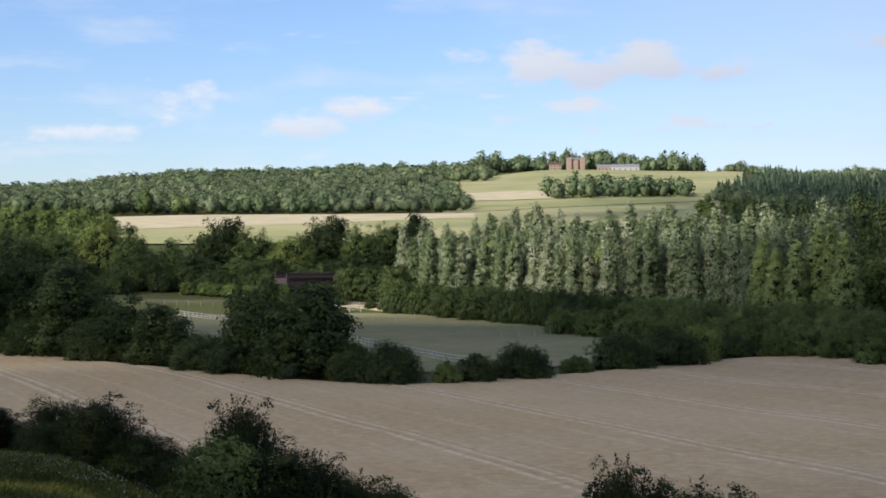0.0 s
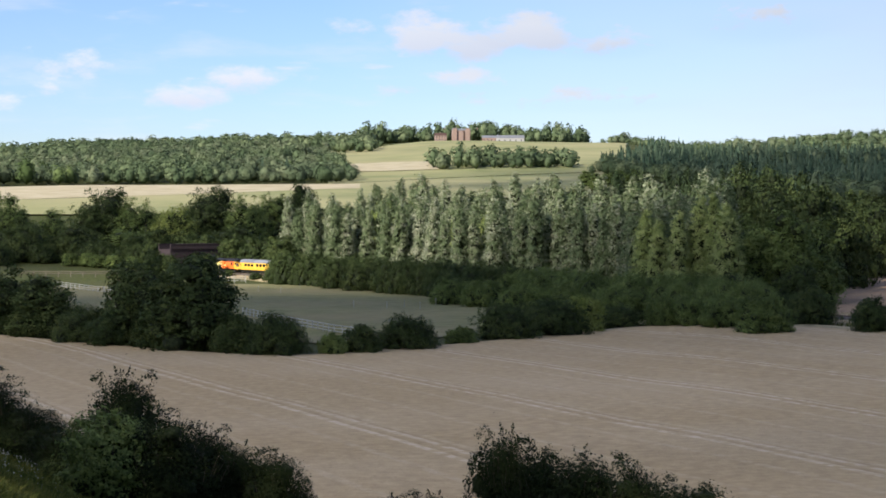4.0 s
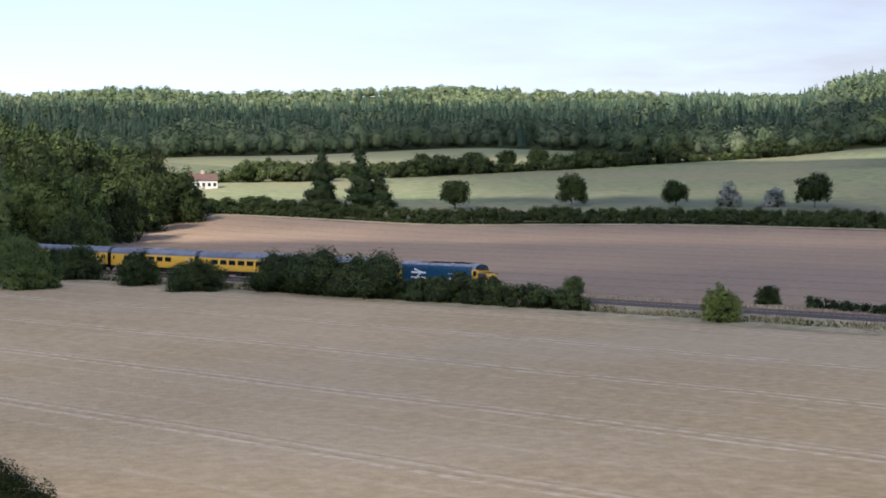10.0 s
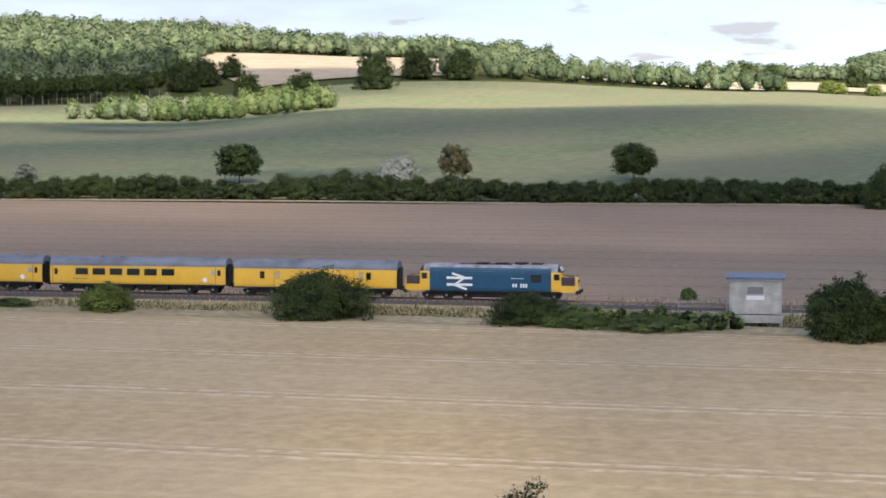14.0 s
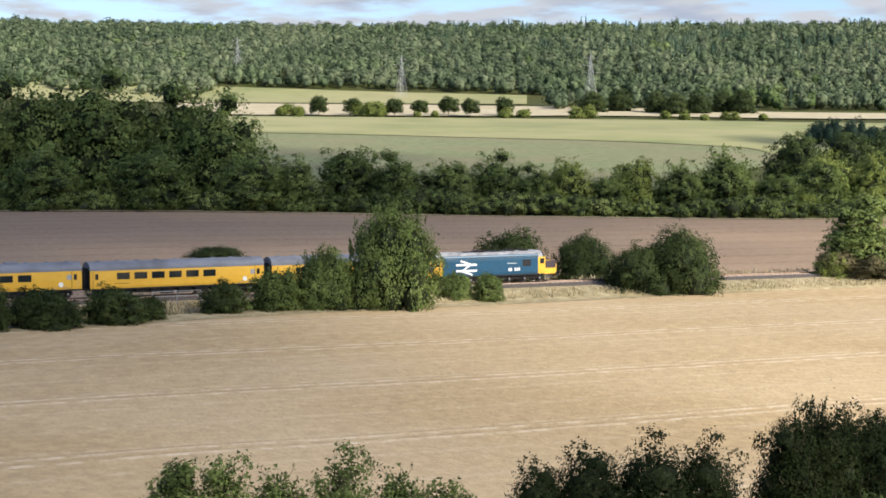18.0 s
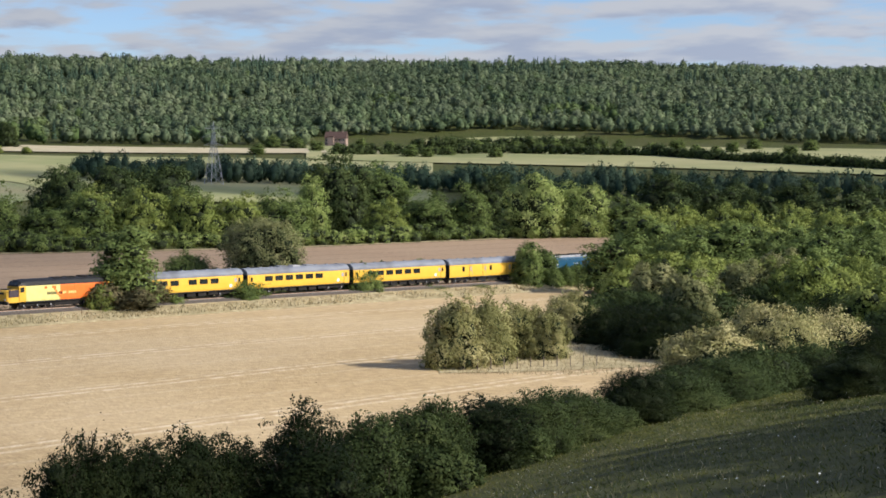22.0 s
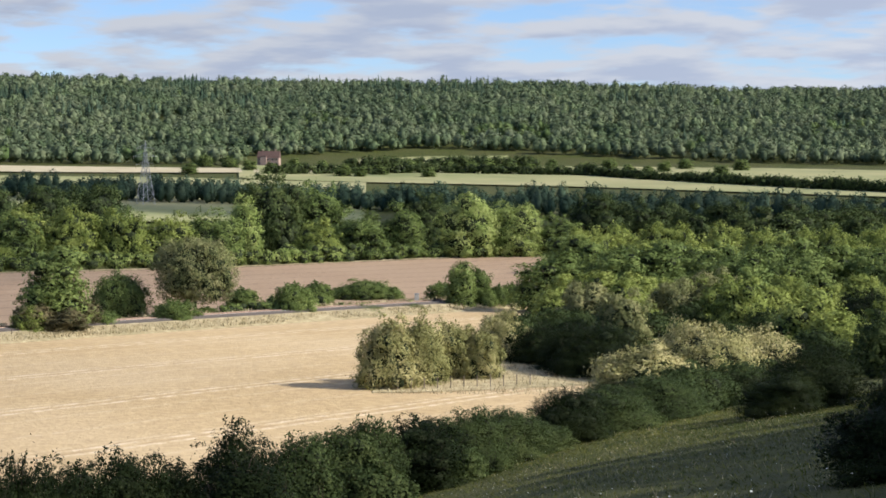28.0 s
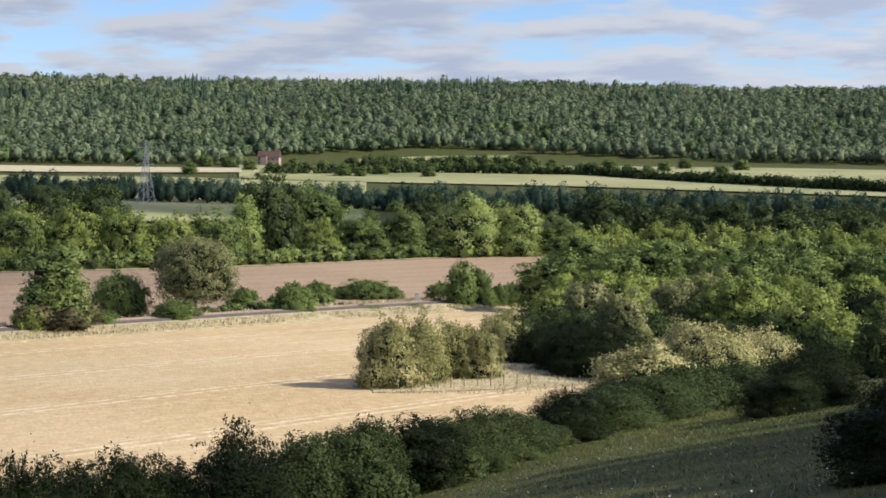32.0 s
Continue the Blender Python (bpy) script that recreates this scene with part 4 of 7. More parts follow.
def wood(name, near, far, spacing, height, mix, label, seed=1, width=1.0, rounded=False):
    """A tract of woodland between two lines of (bearing, range). mix: shares of green, pale, conifer, yellow trees."""
    rng = np.random.default_rng(seed)
    az0, az1 = max(near[0][0], far[0][0]), min(near[-1][0], far[-1][0])
    na, nr = np.array(near, float), np.array(far, float)
    pts = []
    rmin, rmax = na[:, 1].min(), nr[:, 1].max()
    r = rmin
    while r < rmax:
        step = math.degrees(spacing / r)
        az = np.arange(az0, az1, step)
        az = az + rng.uniform(-0.7, 0.7, len(az)) * step
        q = r + rng.uniform(-0.8, 0.8, len(az)) * spacing
        ok = (q >= np.interp(az, na[:, 0], na[:, 1])) & (q <= np.interp(az, nr[:, 0], nr[:, 1]))
        pts.append(np.stack([az[ok], q[ok]], 1))
        r += spacing
    pts = np.concatenate(pts)
    x, y = pts[:, 1] * np.sin(np.radians(pts[:, 0])), pts[:, 1] * np.cos(np.radians(pts[:, 0]))
    z = land(x, y) - 0.4
    n = len(pts)
    patch = np.array([noise.noise(Vector((a / 90, b / 90, seed))) for a, b in zip(x, y)])
    pick = np.clip(rng.uniform(0, 1, n) * 0.32 + (patch * 0.9 + 0.5) * 0.68, 0, 0.999)
    kind = np.searchsorted(np.cumsum(np.array(mix, float) / sum(mix)), pick, side="right").clip(0, 3)
    V, F, NO, TI, MI, base = [], [], [], [], [], 0
    units = UNITS[2 if rmin < 1200 and n < 800 else 1 if rmin < 1300 and n < 3600 else 0]
    swell = np.array([noise.noise(Vector((a / 45, b / 45, seed + 9))) for a, b in zip(x, y)])
    h = height * rng.uniform(0.62, 1.25, n) * (1 + 0.35 * swell)
    wd = np.minimum(h * width * rng.uniform(0.95, 1.4, n), spacing * rng.uniform(1.1, 1.55, n))
    spire = (kind == 2) & (not rounded)
    wd, h = np.where(spire, wd * 0.8, wd), np.where(spire, h * 1.08, h)
    turn = rng.uniform(0, 6.283, n)
    glade = np.array([noise.noise(Vector((a / 160, b / 160, seed + 4))) for a, b in zip(x, y)])
    tone = np.clip(rng.normal(0.48, 0.24, n) + 0.55 * glade, 0, 1)
    form = np.where(spire, 8 + rng.integers(0, 4, n), rng.integers(0, 8, n))
    for u in range(12):
        sel = np.where(form == u)[0]
        if not len(sel):
            continue
        t, faces, nor = units[u]
        c, s = np.cos(turn[sel])[:, None], np.sin(turn[sel])[:, None]
        X = (t[None, :, 0] * c - t[None, :, 1] * s) * wd[sel, None] + x[sel, None]
        Y = (t[None, :, 0] * s + t[None, :, 1] * c) * wd[sel, None] + y[sel, None]
        V.append(np.stack([X, Y, t[None, :, 2] * h[sel, None] + z[sel, None]], 2).reshape(-1, 3))
        NO.append(np.stack([nor[None, :, 0] * c - nor[None, :, 1] * s, nor[None, :, 0] * s + nor[None, :, 1] * c, np.tile(nor[:, 2], (len(sel), 1))], 2).reshape(-1, 3))
        TI.append(np.repeat(tone[sel], len(t)))
        F.append((faces[None] + (np.arange(len(sel)) * len(t))[:, None, None]).reshape(-1, 3) + base)
        MI.append(np.repeat(kind[sel], len(faces)))
        base += len(sel) * len(t)
    me = np_mesh(name, np.concatenate(V), np.concatenate(F), WOOD_MATS[0], normals=np.concatenate(NO))
    me.attributes.new("tint", "FLOAT", "POINT").data.foreach_set("value", np.concatenate(TI).astype(np.float32))
    for m in WOOD_MATS[1:]:
        me.materials.append(m)
    me.polygons.foreach_set("material_index", np.concatenate(MI).astype(np.int32))
    return tagged(new(name, me), label, "woodland", kind="stuff")


wood("woodland", [(-16, 1290), (-10, 1300), (-5, 1310), (0, 1330), (0.8, 1350)], [(-16, 1850), (-10, 1850), (-5, 1870), (-2, 1900), (0, 1800), (0.8, 1480)], 12, 14.5, (5, 4, 0.2, 0.6), "mixed green wood on the far slope", 2)
wood("woodland", [(-16, 1860), (-8, 1860), (-3, 1900), (1.5, 1960)], [(-16, 2300), (-8, 2300), (-3, 2300), (1.5, 2260)], 15, 15, (6, 3, 0.6, 0.3), "hazy wood along the far ridge", 3)
wood("woodland", [(1.2, 2210), (4, 2280), (8, 2290)], [(1.2, 2380), (4, 2400), (8, 2370)], 14, 25, (7, 2, 0.5, 0), "wood behind the great house on the ridge", 4)
wood("woodland", [(3.4, 1560), (5, 1580), (7.6, 1600)], [(3.4, 1640), (5, 1670), (7.6, 1650)], 13, 18, (8, 1.5, 0, 0.2), "dark copse in the far pasture", 5)
FRINGE = [(8.6, 1500), (10.5, 1380), (14, 960), (18, 1000), (23, 1020), (28, 1085), (32, 1020), (36, 870), (39, 960), (41, 975)]
wood("woodland", FRINGE, [(a, r + (60 if a < 12 else 110)) for a, r in FRINGE], 11.5, 14, (4, 3, 1.6, 0.1), "broadleaf fringe of the forest", 6)
wood("woodland", [(a, r + (62 if a < 12 else 113)) for a, r in FRINGE], [(8.6, 1600), (10.5, 1950), (14, 2000), (18, 1960), (23, 1960), (28, 1960), (32, 1980), (36, 1950), (39, 1700), (41, 1500)], 12, 15, (1.2, 0.2, 6, 0), "dark conifer forest", 18)
wood("woodland", [(9, 2200), (14, 2300), (20, 2320), (28, 2320), (36, 2300), (42, 2200)], [(9, 2350), (14, 2700), (20, 2700), (28, 2720), (36, 2680), (42, 2500)], 19, 13, (5, 2.5, 3, 0), "hazy woods on the farthest ridge", 7)
wood("woodland", [(38.5, 985), (41, 985), (42, 1002), (48, 1012), (50.6, 1042), (51.2, 1110), (51.9, 1200), (52.6, 1290), (55, 1303), (57, 1300), (60, 1294), (63, 1330)], [(38.5, 1250), (42, 1500), (48, 1560), (51, 1560), (57, 1600), (63, 1480)], 11.5, 15.5, (5, 3, 0.4, 1.0), "sunlit wood over the round hill", 8)
wood("woodland", [(48.2, 852), (50, 838), (52, 832), (55, 836), (56.5, 852)], [(48.2, 870), (50, 900), (52, 915), (55, 905), (56.5, 868)], 7, 10.5, (1.2, 2.5, 0, 5), "bright green oval copse on the hillside", 9)
wood("woodland", [(58.9, 1100), (60, 1090), (64, 1120), (68, 1160), (70, 1190)], [(58.9, 1150), (60, 1150), (64, 1180), (68, 1230), (70, 1240)], 11, 14, (6, 2.5, 0.6, 0.6), "belt of trees on the skyline", 10)
wood("woodland", [(68, 1440), (74, 1540), (80, 1580), (86, 1580), (94, 1500)], [(68, 1560), (74, 1660), (80, 1680), (86, 1660), (94, 1600)], 13, 13, (3, 4, 0, 2), "scattered sunlit trees beyond the fields", 11)
LOW_LINE = [(72.5, 1820), (76, 1760), (84, 1720), (92, 1600), (100, 1560), (108, 1500), (118, 1500), (126, 1590), (134, 1520), (143, 1460)]
MID_LINE = [(72.5, 1960), (76, 1930), (84, 1900), (92, 1830), (100, 1760), (106, 1680), (112, 1640), (118, 1660), (122, 1800), (128, 1900), (134, 1840), (143, 1760)]
wood("woodland", LOW_LINE, [(a, r + (90 if 100 <= a <= 134 else 0)) for a, r in MID_LINE], 10.5, 13, (4.2, 5, 0.5, 1.2), "mixed green wood at the foot of the escarpment", 12)
wood("woodland", [p for p in MID_LINE if p[0] <= 100], [(72.5, 2240), (84, 2270), (100, 2270)], 11.5, 13, (3.2, 5.5, 0.9, 1.5), "mixed wood on the escarpment", 15)
wood("woodland", [(100, 1830), (106, 1760), (112, 1740), (118, 1780), (122, 1880), (128, 1960), (134, 1960)], [(100, 2270), (114, 2270), (134, 2270)], 10.5, 15, (3.4, 2.6, 3.6, 0.4), "conifers and broadleaf trees mixed on the escarpment", 16)
wood("woodland", [p for p in MID_LINE if p[0] >= 134], [(134, 2270), (143, 2270)], 11.5, 14, (4, 4.4, 1.2, 0.6), "mixed wood on the escarpment", 17)
wood("woodland", [(105, 1330), (112, 1380), (118, 1420), (119.9, 1425)], [(105, 1400), (112, 1440), (118, 1470), (119.9, 1465)], 12, 14, (4, 3, 0.4, 1.6), "line of trees along the far fields", 13)
wood("woodland", [(113, 900), (120, 900), (126, 860), (133, 800), (142, 700)], [(113, 935), (120, 945), (126, 900), (133, 840), (142, 740)], 6.2, 12, (0.1, 0, 1, 0), "dark belt of evergreens across the valley", 14, 1.1, True)


# ---------------------------------------------------------------- railway
def sweep(name, profile, ys, material, lift=0.0, label="", category="", kind="structure"):
    """A section (across, up) drawn along the track."""
    ys = np.asarray(ys, float)
    x, z = rail_x(ys), rail_z(ys)
    t = np.stack([np.gradient(x), np.gradient(ys)], 1)
    t /= np.linalg.norm(t, axis=1, keepdims=True)
    side = np.stack([t[:, 1], -t[:, 0]], 1)
    pr = np.array(profile, float)
    v = np.zeros((len(ys), len(pr), 3))
    v[:, :, 0] = x[:, None] + side[:, None, 0] * pr[None, :, 0]
    v[:, :, 1] = ys[:, None] + side[:, None, 1] * pr[None, :, 0]
    v[:, :, 2] = z[:, None] + pr[None, :, 1] + lift
    k = len(pr)
    i = (np.arange(len(ys) - 1)[:, None] * k + np.arange(k - 1)[None]).ravel()
    f = np.stack([i, i + 1, i + k + 1, i + k], 1)
    return np_mesh(name, v.reshape(-1, 3), f, material)


YS = np.linspace(720, -520, 400)
tagged(new("embankment", sweep("embankment", [(11, -1.9), (9, -1.5), (5.2, -0.75), (3.0, -0.45), (-3.0, -0.45), (-6.5, -1.0), (-10.5, -1.55), (-12.5, -1.9)], YS, M_DRY)), "low railway embankment of bleached dry grass", "embankment", kind="structure")
tagged(new("ballast", sweep("ballast", [(2.9, -0.62), (2.1, -0.17), (-2.1, -0.17), (-2.9, -0.62)], YS, M_BALLAST)), "grey stone ballast of a single railway track", "railway", kind="structure")
track = tagged(new("track"), "single railway track on concrete sleepers", "railway", kind="structure")
for off in (0.7525, -0.7525):
    part("rail", sweep("rail", [(off - 0.035, -0.16), (off - 0.035, 0.0), (off + 0.035, 0.0), (off + 0.035, -0.16)], YS, M_RAIL), M_RAIL, track)


def sleepers(y0, y1):
    """Concrete sleepers every 0.65 m, half sunk in the ballast."""
    y = np.arange(y0, y1, 0.65)
    x, z = rail_x(y), rail_z(y) - 0.155
    slope = (rail_x(y + 0.5) - rail_x(y - 0.5))
    t = unit(np.stack([slope, np.ones_like(y), np.zeros_like(y)], 1))
    side = np.stack([t[:, 1], -t[:, 0], t[:, 2]], 1)
    mid = np.stack([x, y, z], 1)
    v = np.stack([mid + side * (a * 1.25) + t * b + np.array((0, 0, c)) for a, b, c in
                  ((-1, -0.14, -0.1), (1, -0.14, -0.1), (1, 0.14, -0.1), (-1, 0.14, -0.1), (-1, -0.11, 0.03), (1, -0.11, 0.03), (1, 0.11, 0.03), (-1, 0.11, 0.03))], 1)
    q = np.array([(4, 5, 6, 7), (0, 1, 5, 4), (1, 2, 6, 5), (2, 3, 7, 6), (3, 0, 4, 7)])
    f = (q[None] + (np.arange(len(y)) * 8)[:, None, None]).reshape(-1, 4)
    return np_mesh("sleepers", v.reshape(-1, 3), f, M_SLEEPER)


part("sleepers", sleepers(-300, 420), M_SLEEPER, track, "weathered concrete sleepers")["kind"] = "stuff"


# ---------------------------------------------------------------- train
M_YELLOW = mat("yellow_paint", [(0.73, 0.42, 0.040), (0.78, 0.465, 0.050)], scale=1.2, rough=0.42, spec=0.4, second=((0.66, 0.36, 0.03), 0.5, 0.3))
M_ROOF = mat("roof_grey", [(0.16, 0.175, 0.21), (0.235, 0.25, 0.285)], scale=0.9, rough=0.6, bump=0.05, second=((0.09, 0.09, 0.10), 0.4, 0.6), stretch=(0.3, 1, 1))
M_BLUE = mat("rail_blue_paint", [(0.010, 0.062, 0.125), (0.014, 0.080, 0.155)], scale=1.5, rough=0.38, spec=0.45, second=((0.012, 0.05, 0.09), 0.6, 0.4))
M_WHITE = mat("white_paint", [(0.74, 0.75, 0.75), (0.82, 0.82, 0.80)], scale=2, rough=0.5)
M_BLACK = mat("black_paint", [(0.012, 0.012, 0.014), (0.028, 0.028, 0.03)], scale=2, rough=0.5)
M_LOUVRE = mat("ochre_panel", [(0.48, 0.30, 0.06), (0.56, 0.37, 0.10)], scale=2, rough=0.6)
M_NOSE = mat("dark_nose_paint", [(0.045, 0.035, 0.045), (0.07, 0.055, 0.065)], scale=2, rough=0.7)
M_AXLE = mat("pale_axle_box", [(0.13, 0.13, 0.135), (0.24, 0.24, 0.245)], scale=5, rough=0.5)
M_UNDER = mat("grimy_underframe", [(0.010, 0.009, 0.009), (0.028, 0.025, 0.023)], scale=3, rough=0.85, bump=0.3)
M_WHEEL = mat("wheel_steel", [(0.06, 0.05, 0.045), (0.13, 0.11, 0.10)], scale=4, rough=0.55, metal=0.6)
M_GLASS = mat("tinted_glass", [(0.012, 0.016, 0.018), (0.02, 0.026, 0.028)], scale=1, rough=0.12, spec=0.6)
M_ORANGE = mat("orange_paint", [(0.80, 0.16, 0.022), (0.86, 0.20, 0.03)], scale=1.5, rough=0.42, spec=0.4)
M_LIME = mat("lime_yellow_paint", [(0.66, 0.60, 0.20), (0.72, 0.66, 0.26)], scale=1.5, rough=0.42, spec=0.4)
M_PALE_ROOF = mat("weathered_pale_roof", [(0.30, 0.31, 0.33), (0.38, 0.38, 0.39)], scale=0.8, rough=0.6, second=((0.13, 0.125, 0.125), 1.1, 0.7), stretch=(0.4, 1, 1))
M_GREY = mat("dull_grey", [(0.30, 0.30, 0.31), (0.42, 0.42, 0.42)], scale=2, rough=0.5)


def extrude_section(bm, pts, x0, x1, cap=True):
    """A closed section (y, z) drawn from x0 to x1."""
    a = [bm.verts.new((x0, y, z)) for y, z in pts]
    b = [bm.verts.new((x1, y, z)) for y, z in pts]
    n = len(pts)
    for i in range(n):
        bm.faces.new((a[i], a[(i + 1) % n], b[(i + 1) % n], b[i]))
    if cap:
        bm.faces.new(a[::-1])
        bm.faces.new(b)
    bmesh.ops.recalc_face_normals(bm, faces=bm.faces)
    return bm


def side_slab(x0, x1, z0, z1, y, t=0.03, bevel=0.02):
    return box(bmesh.new(), x0, x1, y - t, y + t, z0, z1, bevel)


def bogie(parent, x, axles, base, radius):
    """A bogie under a vehicle: frame, axle boxes and wheels."""
    bm = bmesh.new()
    half = base / 2 + 0.55
    for s in (-1, 1):
        box(bm, x - half, x + half, s * 1.02 - 0.07, s * 1.02 + 0.07, 0.42, 0.78, 0.03)
        for k in range(axles):
            cx = x - base / 2 + base * k / (axles - 1)
            box(bm, cx - 0.2, cx + 0.2, s * 1.12 - 0.08, s * 1.12 + 0.08, 0.32, 0.72, 0.03)
            rod(bm, (cx + 0.28, s * 1.12, 0.42), (cx + 0.28, s * 1.12, 0.86), 0.09, None, 8)
    box(bm, x - 0.35, x + 0.35, -1.15, 1.15, 0.5, 0.85, 0.03)
    bg = part("bogie", bm, M_UNDER, parent, "grimy black bogie")
    for k in range(axles):
        cx = x - base / 2 + base * k / (axles - 1)
        for s in (-1, 1):
            w = bmesh.new()
            rod(w, (cx, s * 0.69, radius), (cx, s * 0.83, radius), radius, None, 20)
            rod(w, (cx, s * 0.60, radius), (cx, s * 0.85, radius), radius * 0.35, None, 12)
            part("wheel", w, M_WHEEL, bg)
            cap = bmesh.new()
            rod(cap, (cx, s * 1.19, 0.5), (cx, s * 1.235, 0.5), 0.13, None, 10)
            part("axle_cover", cap, M_AXLE, bg, "pale round axle cover")


def coach(L, windows, doors, label, roof_bits=0, van=False):
    """A yellow test coach: body, roof, windows, doors, bogies and gear under the floor."""
    top = tagged(new("test_van" if van else "test_coach"), label, "railway coach", "yellow coaches of the test train")
    h = L / 2
    sec = [(-1.30, 1.02), (-1.37, 1.25), (-1.39, 2.0), (-1.36, 2.75), (-1.33, 2.98), (1.33, 2.98), (1.36, 2.75), (1.39, 2.0), (1.37, 1.25), (1.30, 1.02)]
    part("body", extrude_section(bmesh.new(), sec, -h + 0.35, h - 0.35), M_YELLOW, top)
    arc = [(1.335 * math.cos(a), 2.983 + 0.87 * math.sin(a) ** 0.9) for a in np.linspace(0, math.pi, 15)]
    arc = [(y, z) for y, z in arc]
    part("roof", extrude_section(bmesh.new(), arc, -h + 0.33, h - 0.33), M_ROOF, top, "dull blue-grey curved roof")
    for s in (-1, 1):
        gut = bmesh.new()
        box(gut, -h + 0.33, h - 0.33, s * 1.36 - 0.025, s * 1.36 + 0.025, 2.95, 3.0)
        part("gutter", gut, M_ROOF, top)
        sole = bmesh.new()
        box(sole, -h + 0.35, h - 0.35, s * 1.30 - 0.04, s * 1.30 + 0.04, 0.88, 1.03)
        part("solebar", sole, M_BLACK, top)
        for x0, x1, z0, z1 in windows:
            win = part("window", side_slab(x0, x1, z0, z1, s * 1.385, 0.018, 0.012), M_GLASS, top, "dark tinted window")
            fr = bmesh.new()
            for a, b, c, d in ((x0 - 0.05, x1 + 0.05, z1, z1 + 0.05), (x0 - 0.05, x1 + 0.05, z0 - 0.05, z0), (x0 - 0.05, x0, z0, z1), (x1, x1 + 0.05, z0, z1)):
                box(fr, a, b, s * 1.385 - 0.024, s * 1.385 + 0.024, c, d)
            part("frame", fr, M_UNDER, win)
        for x, glazed in doors:
            d = part("door", side_slab(x - 0.36, x + 0.36, 1.06, 2.9, s * 1.39, 0.014, 0.01), M_YELLOW, top)
            if glazed:
                part("pane", side_slab(x - 0.17, x + 0.17, 2.0, 2.6, s * 1.40, 0.02, 0.015), M_GLASS, d, "dark door window")
            hd = bmesh.new()
            rod(hd, (x + 0.27, s * 1.43, 1.3), (x + 0.27, s * 1.43, 1.9), 0.02, None, 6)
            part("handrail", hd, M_GREY, d)
            part("gap", side_slab(x - 0.40, x - 0.37, 1.06, 2.9, s * 1.388, 0.014, 0.004), M_BLACK, d)
        if van:                                  # louvred panels and pale step edges
            for X in (-4.0, -0.75, 5.0):
                lv = part("louvre_panel", side_slab(X - 0.26, X + 0.26, 1.85, 2.7, s * 1.392, 0.016, 0.01), M_LOUVRE, top, "dull ochre louvred panel")
                for q in range(6):
                    part("slat", side_slab(X - 0.22, X + 0.22, 1.92 + q * 0.125, 1.98 + q * 0.125, s * 1.41, 0.012, 0.0), M_GREY, lv)
            for X in (-6.6, -0.4, 6.3):
                part("step", side_slab(X - 0.9, X + 0.9, 0.98, 1.03, s * 1.37, 0.05, 0.0), M_AXLE, top, "pale step board")
        if not van:                              # data panel, and a round badge over a pale bracket
            part("data_panel", side_slab(h - 1.95, h - 1.45, 2.05, 2.55, s * 1.39, 0.016, 0.01), M_GREY, top, "pale data panel")
            bd = bmesh.new()
            rod(bd, (h - 2.6, s * 1.375, 1.55), (h - 2.6, s * 1.405, 1.55), 0.26, None, 20)
            badge = part("badge", bd, M_WHITE, top, "white round badge")
            st = bmesh.new()
            for q in (-1, 1):
                rod(st, (h - 2.6 + q * 0.15, s * 1.395, 1.4), (h - 2.6 + q * 0.85, s * 1.395, 1.08), 0.025, None, 5)
            part("stripe", st, M_GREY, badge)
            for q in range(5):
                part("lettering", side_slab(-h + 3.0 + q * 0.34, -h + 3.22 + q * 0.34, 1.5, 1.56, s * 1.392, 0.008, 0.0), M_UNDER, top)
    for s in (-1, 1):                            # ends, gangways and couplings
        e = bmesh.new()
        box(e, s * h - 0.36 if s > 0 else -h + 0.06, s * h - 0.06 if s > 0 else -h + 0.36, -0.62, 0.62, 1.05, 3.2, 0.06)
        part("gangway", e, M_BLACK, top)
        for q in (-0.86, 0.86):
            bf = bmesh.new()
            rod(bf, (s * (h - 0.4), q, 1.0), (s * (h - 0.03), q, 1.0), 0.09, None, 8)
            rod(bf, (s * (h - 0.07), q, 1.0), (s * (h - 0.02), q, 1.0), 0.22, None, 12)
            part("buffer", bf, M_UNDER, top)
        part("coupling", rod(bmesh.new(), (s * (h - 0.4), 0, 0.92), (s * h, 0, 0.92), 0.1, None, 6), M_UNDER, top)
        ew = bmesh.new()
        box(ew, s * (h - 0.345) - 0.012, s * (h - 0.345) + 0.012, -1.32, 1.32, 1.05, 2.97)
        part("end_wall", ew, M_BLACK, top)
        bogie(top, s * (h - 3.1), 2, 2.6, 0.457)
    rng = random.Random(int(L * 10) + len(windows))
    x = -h + 5.4
    while x < h - 6.0:
        w = rng.uniform(0.7, 1.9)
        for s in (-1, 1):
            if rng.random() < 0.8:
                b = bmesh.new()
                box(b, x, x + w, min(s * 0.5, s * 1.15), max(s * 0.5, s * 1.15), rng.uniform(0.28, 0.5), 0.98, 0.04)
                part("equipment_box", b, M_UNDER, top)
        x += w + rng.uniform(0.15, 0.7)
    tr = bmesh.new()
    for s in (-1, 1):
        rod(tr, (-h + 5.2, s * 0.35, 0.75), (h - 5.2, s * 0.35, 0.75), 0.06, None, 6)
    part("truss", tr, M_UNDER, top)
    for k in range(9):
        b = bmesh.new()
        X = -h + 1.6 + k * (L - 3.2) / 8
        box(b, X - 0.22, X + 0.22, -0.2, 0.2, 3.82, 3.93, 0.04)
        part("roof_vent", b, M_ROOF, top)
    for k in range(roof_bits):
        b = bmesh.new()
        X = -2.5 + k * 2.6
        box(b, X - 0.7, X + 0.7, -0.55, 0.55, 3.76, 3.98, 0.05)
        part("roof_pod", b, M_GREY if k % 2 else M_ROOF, top)
    return top


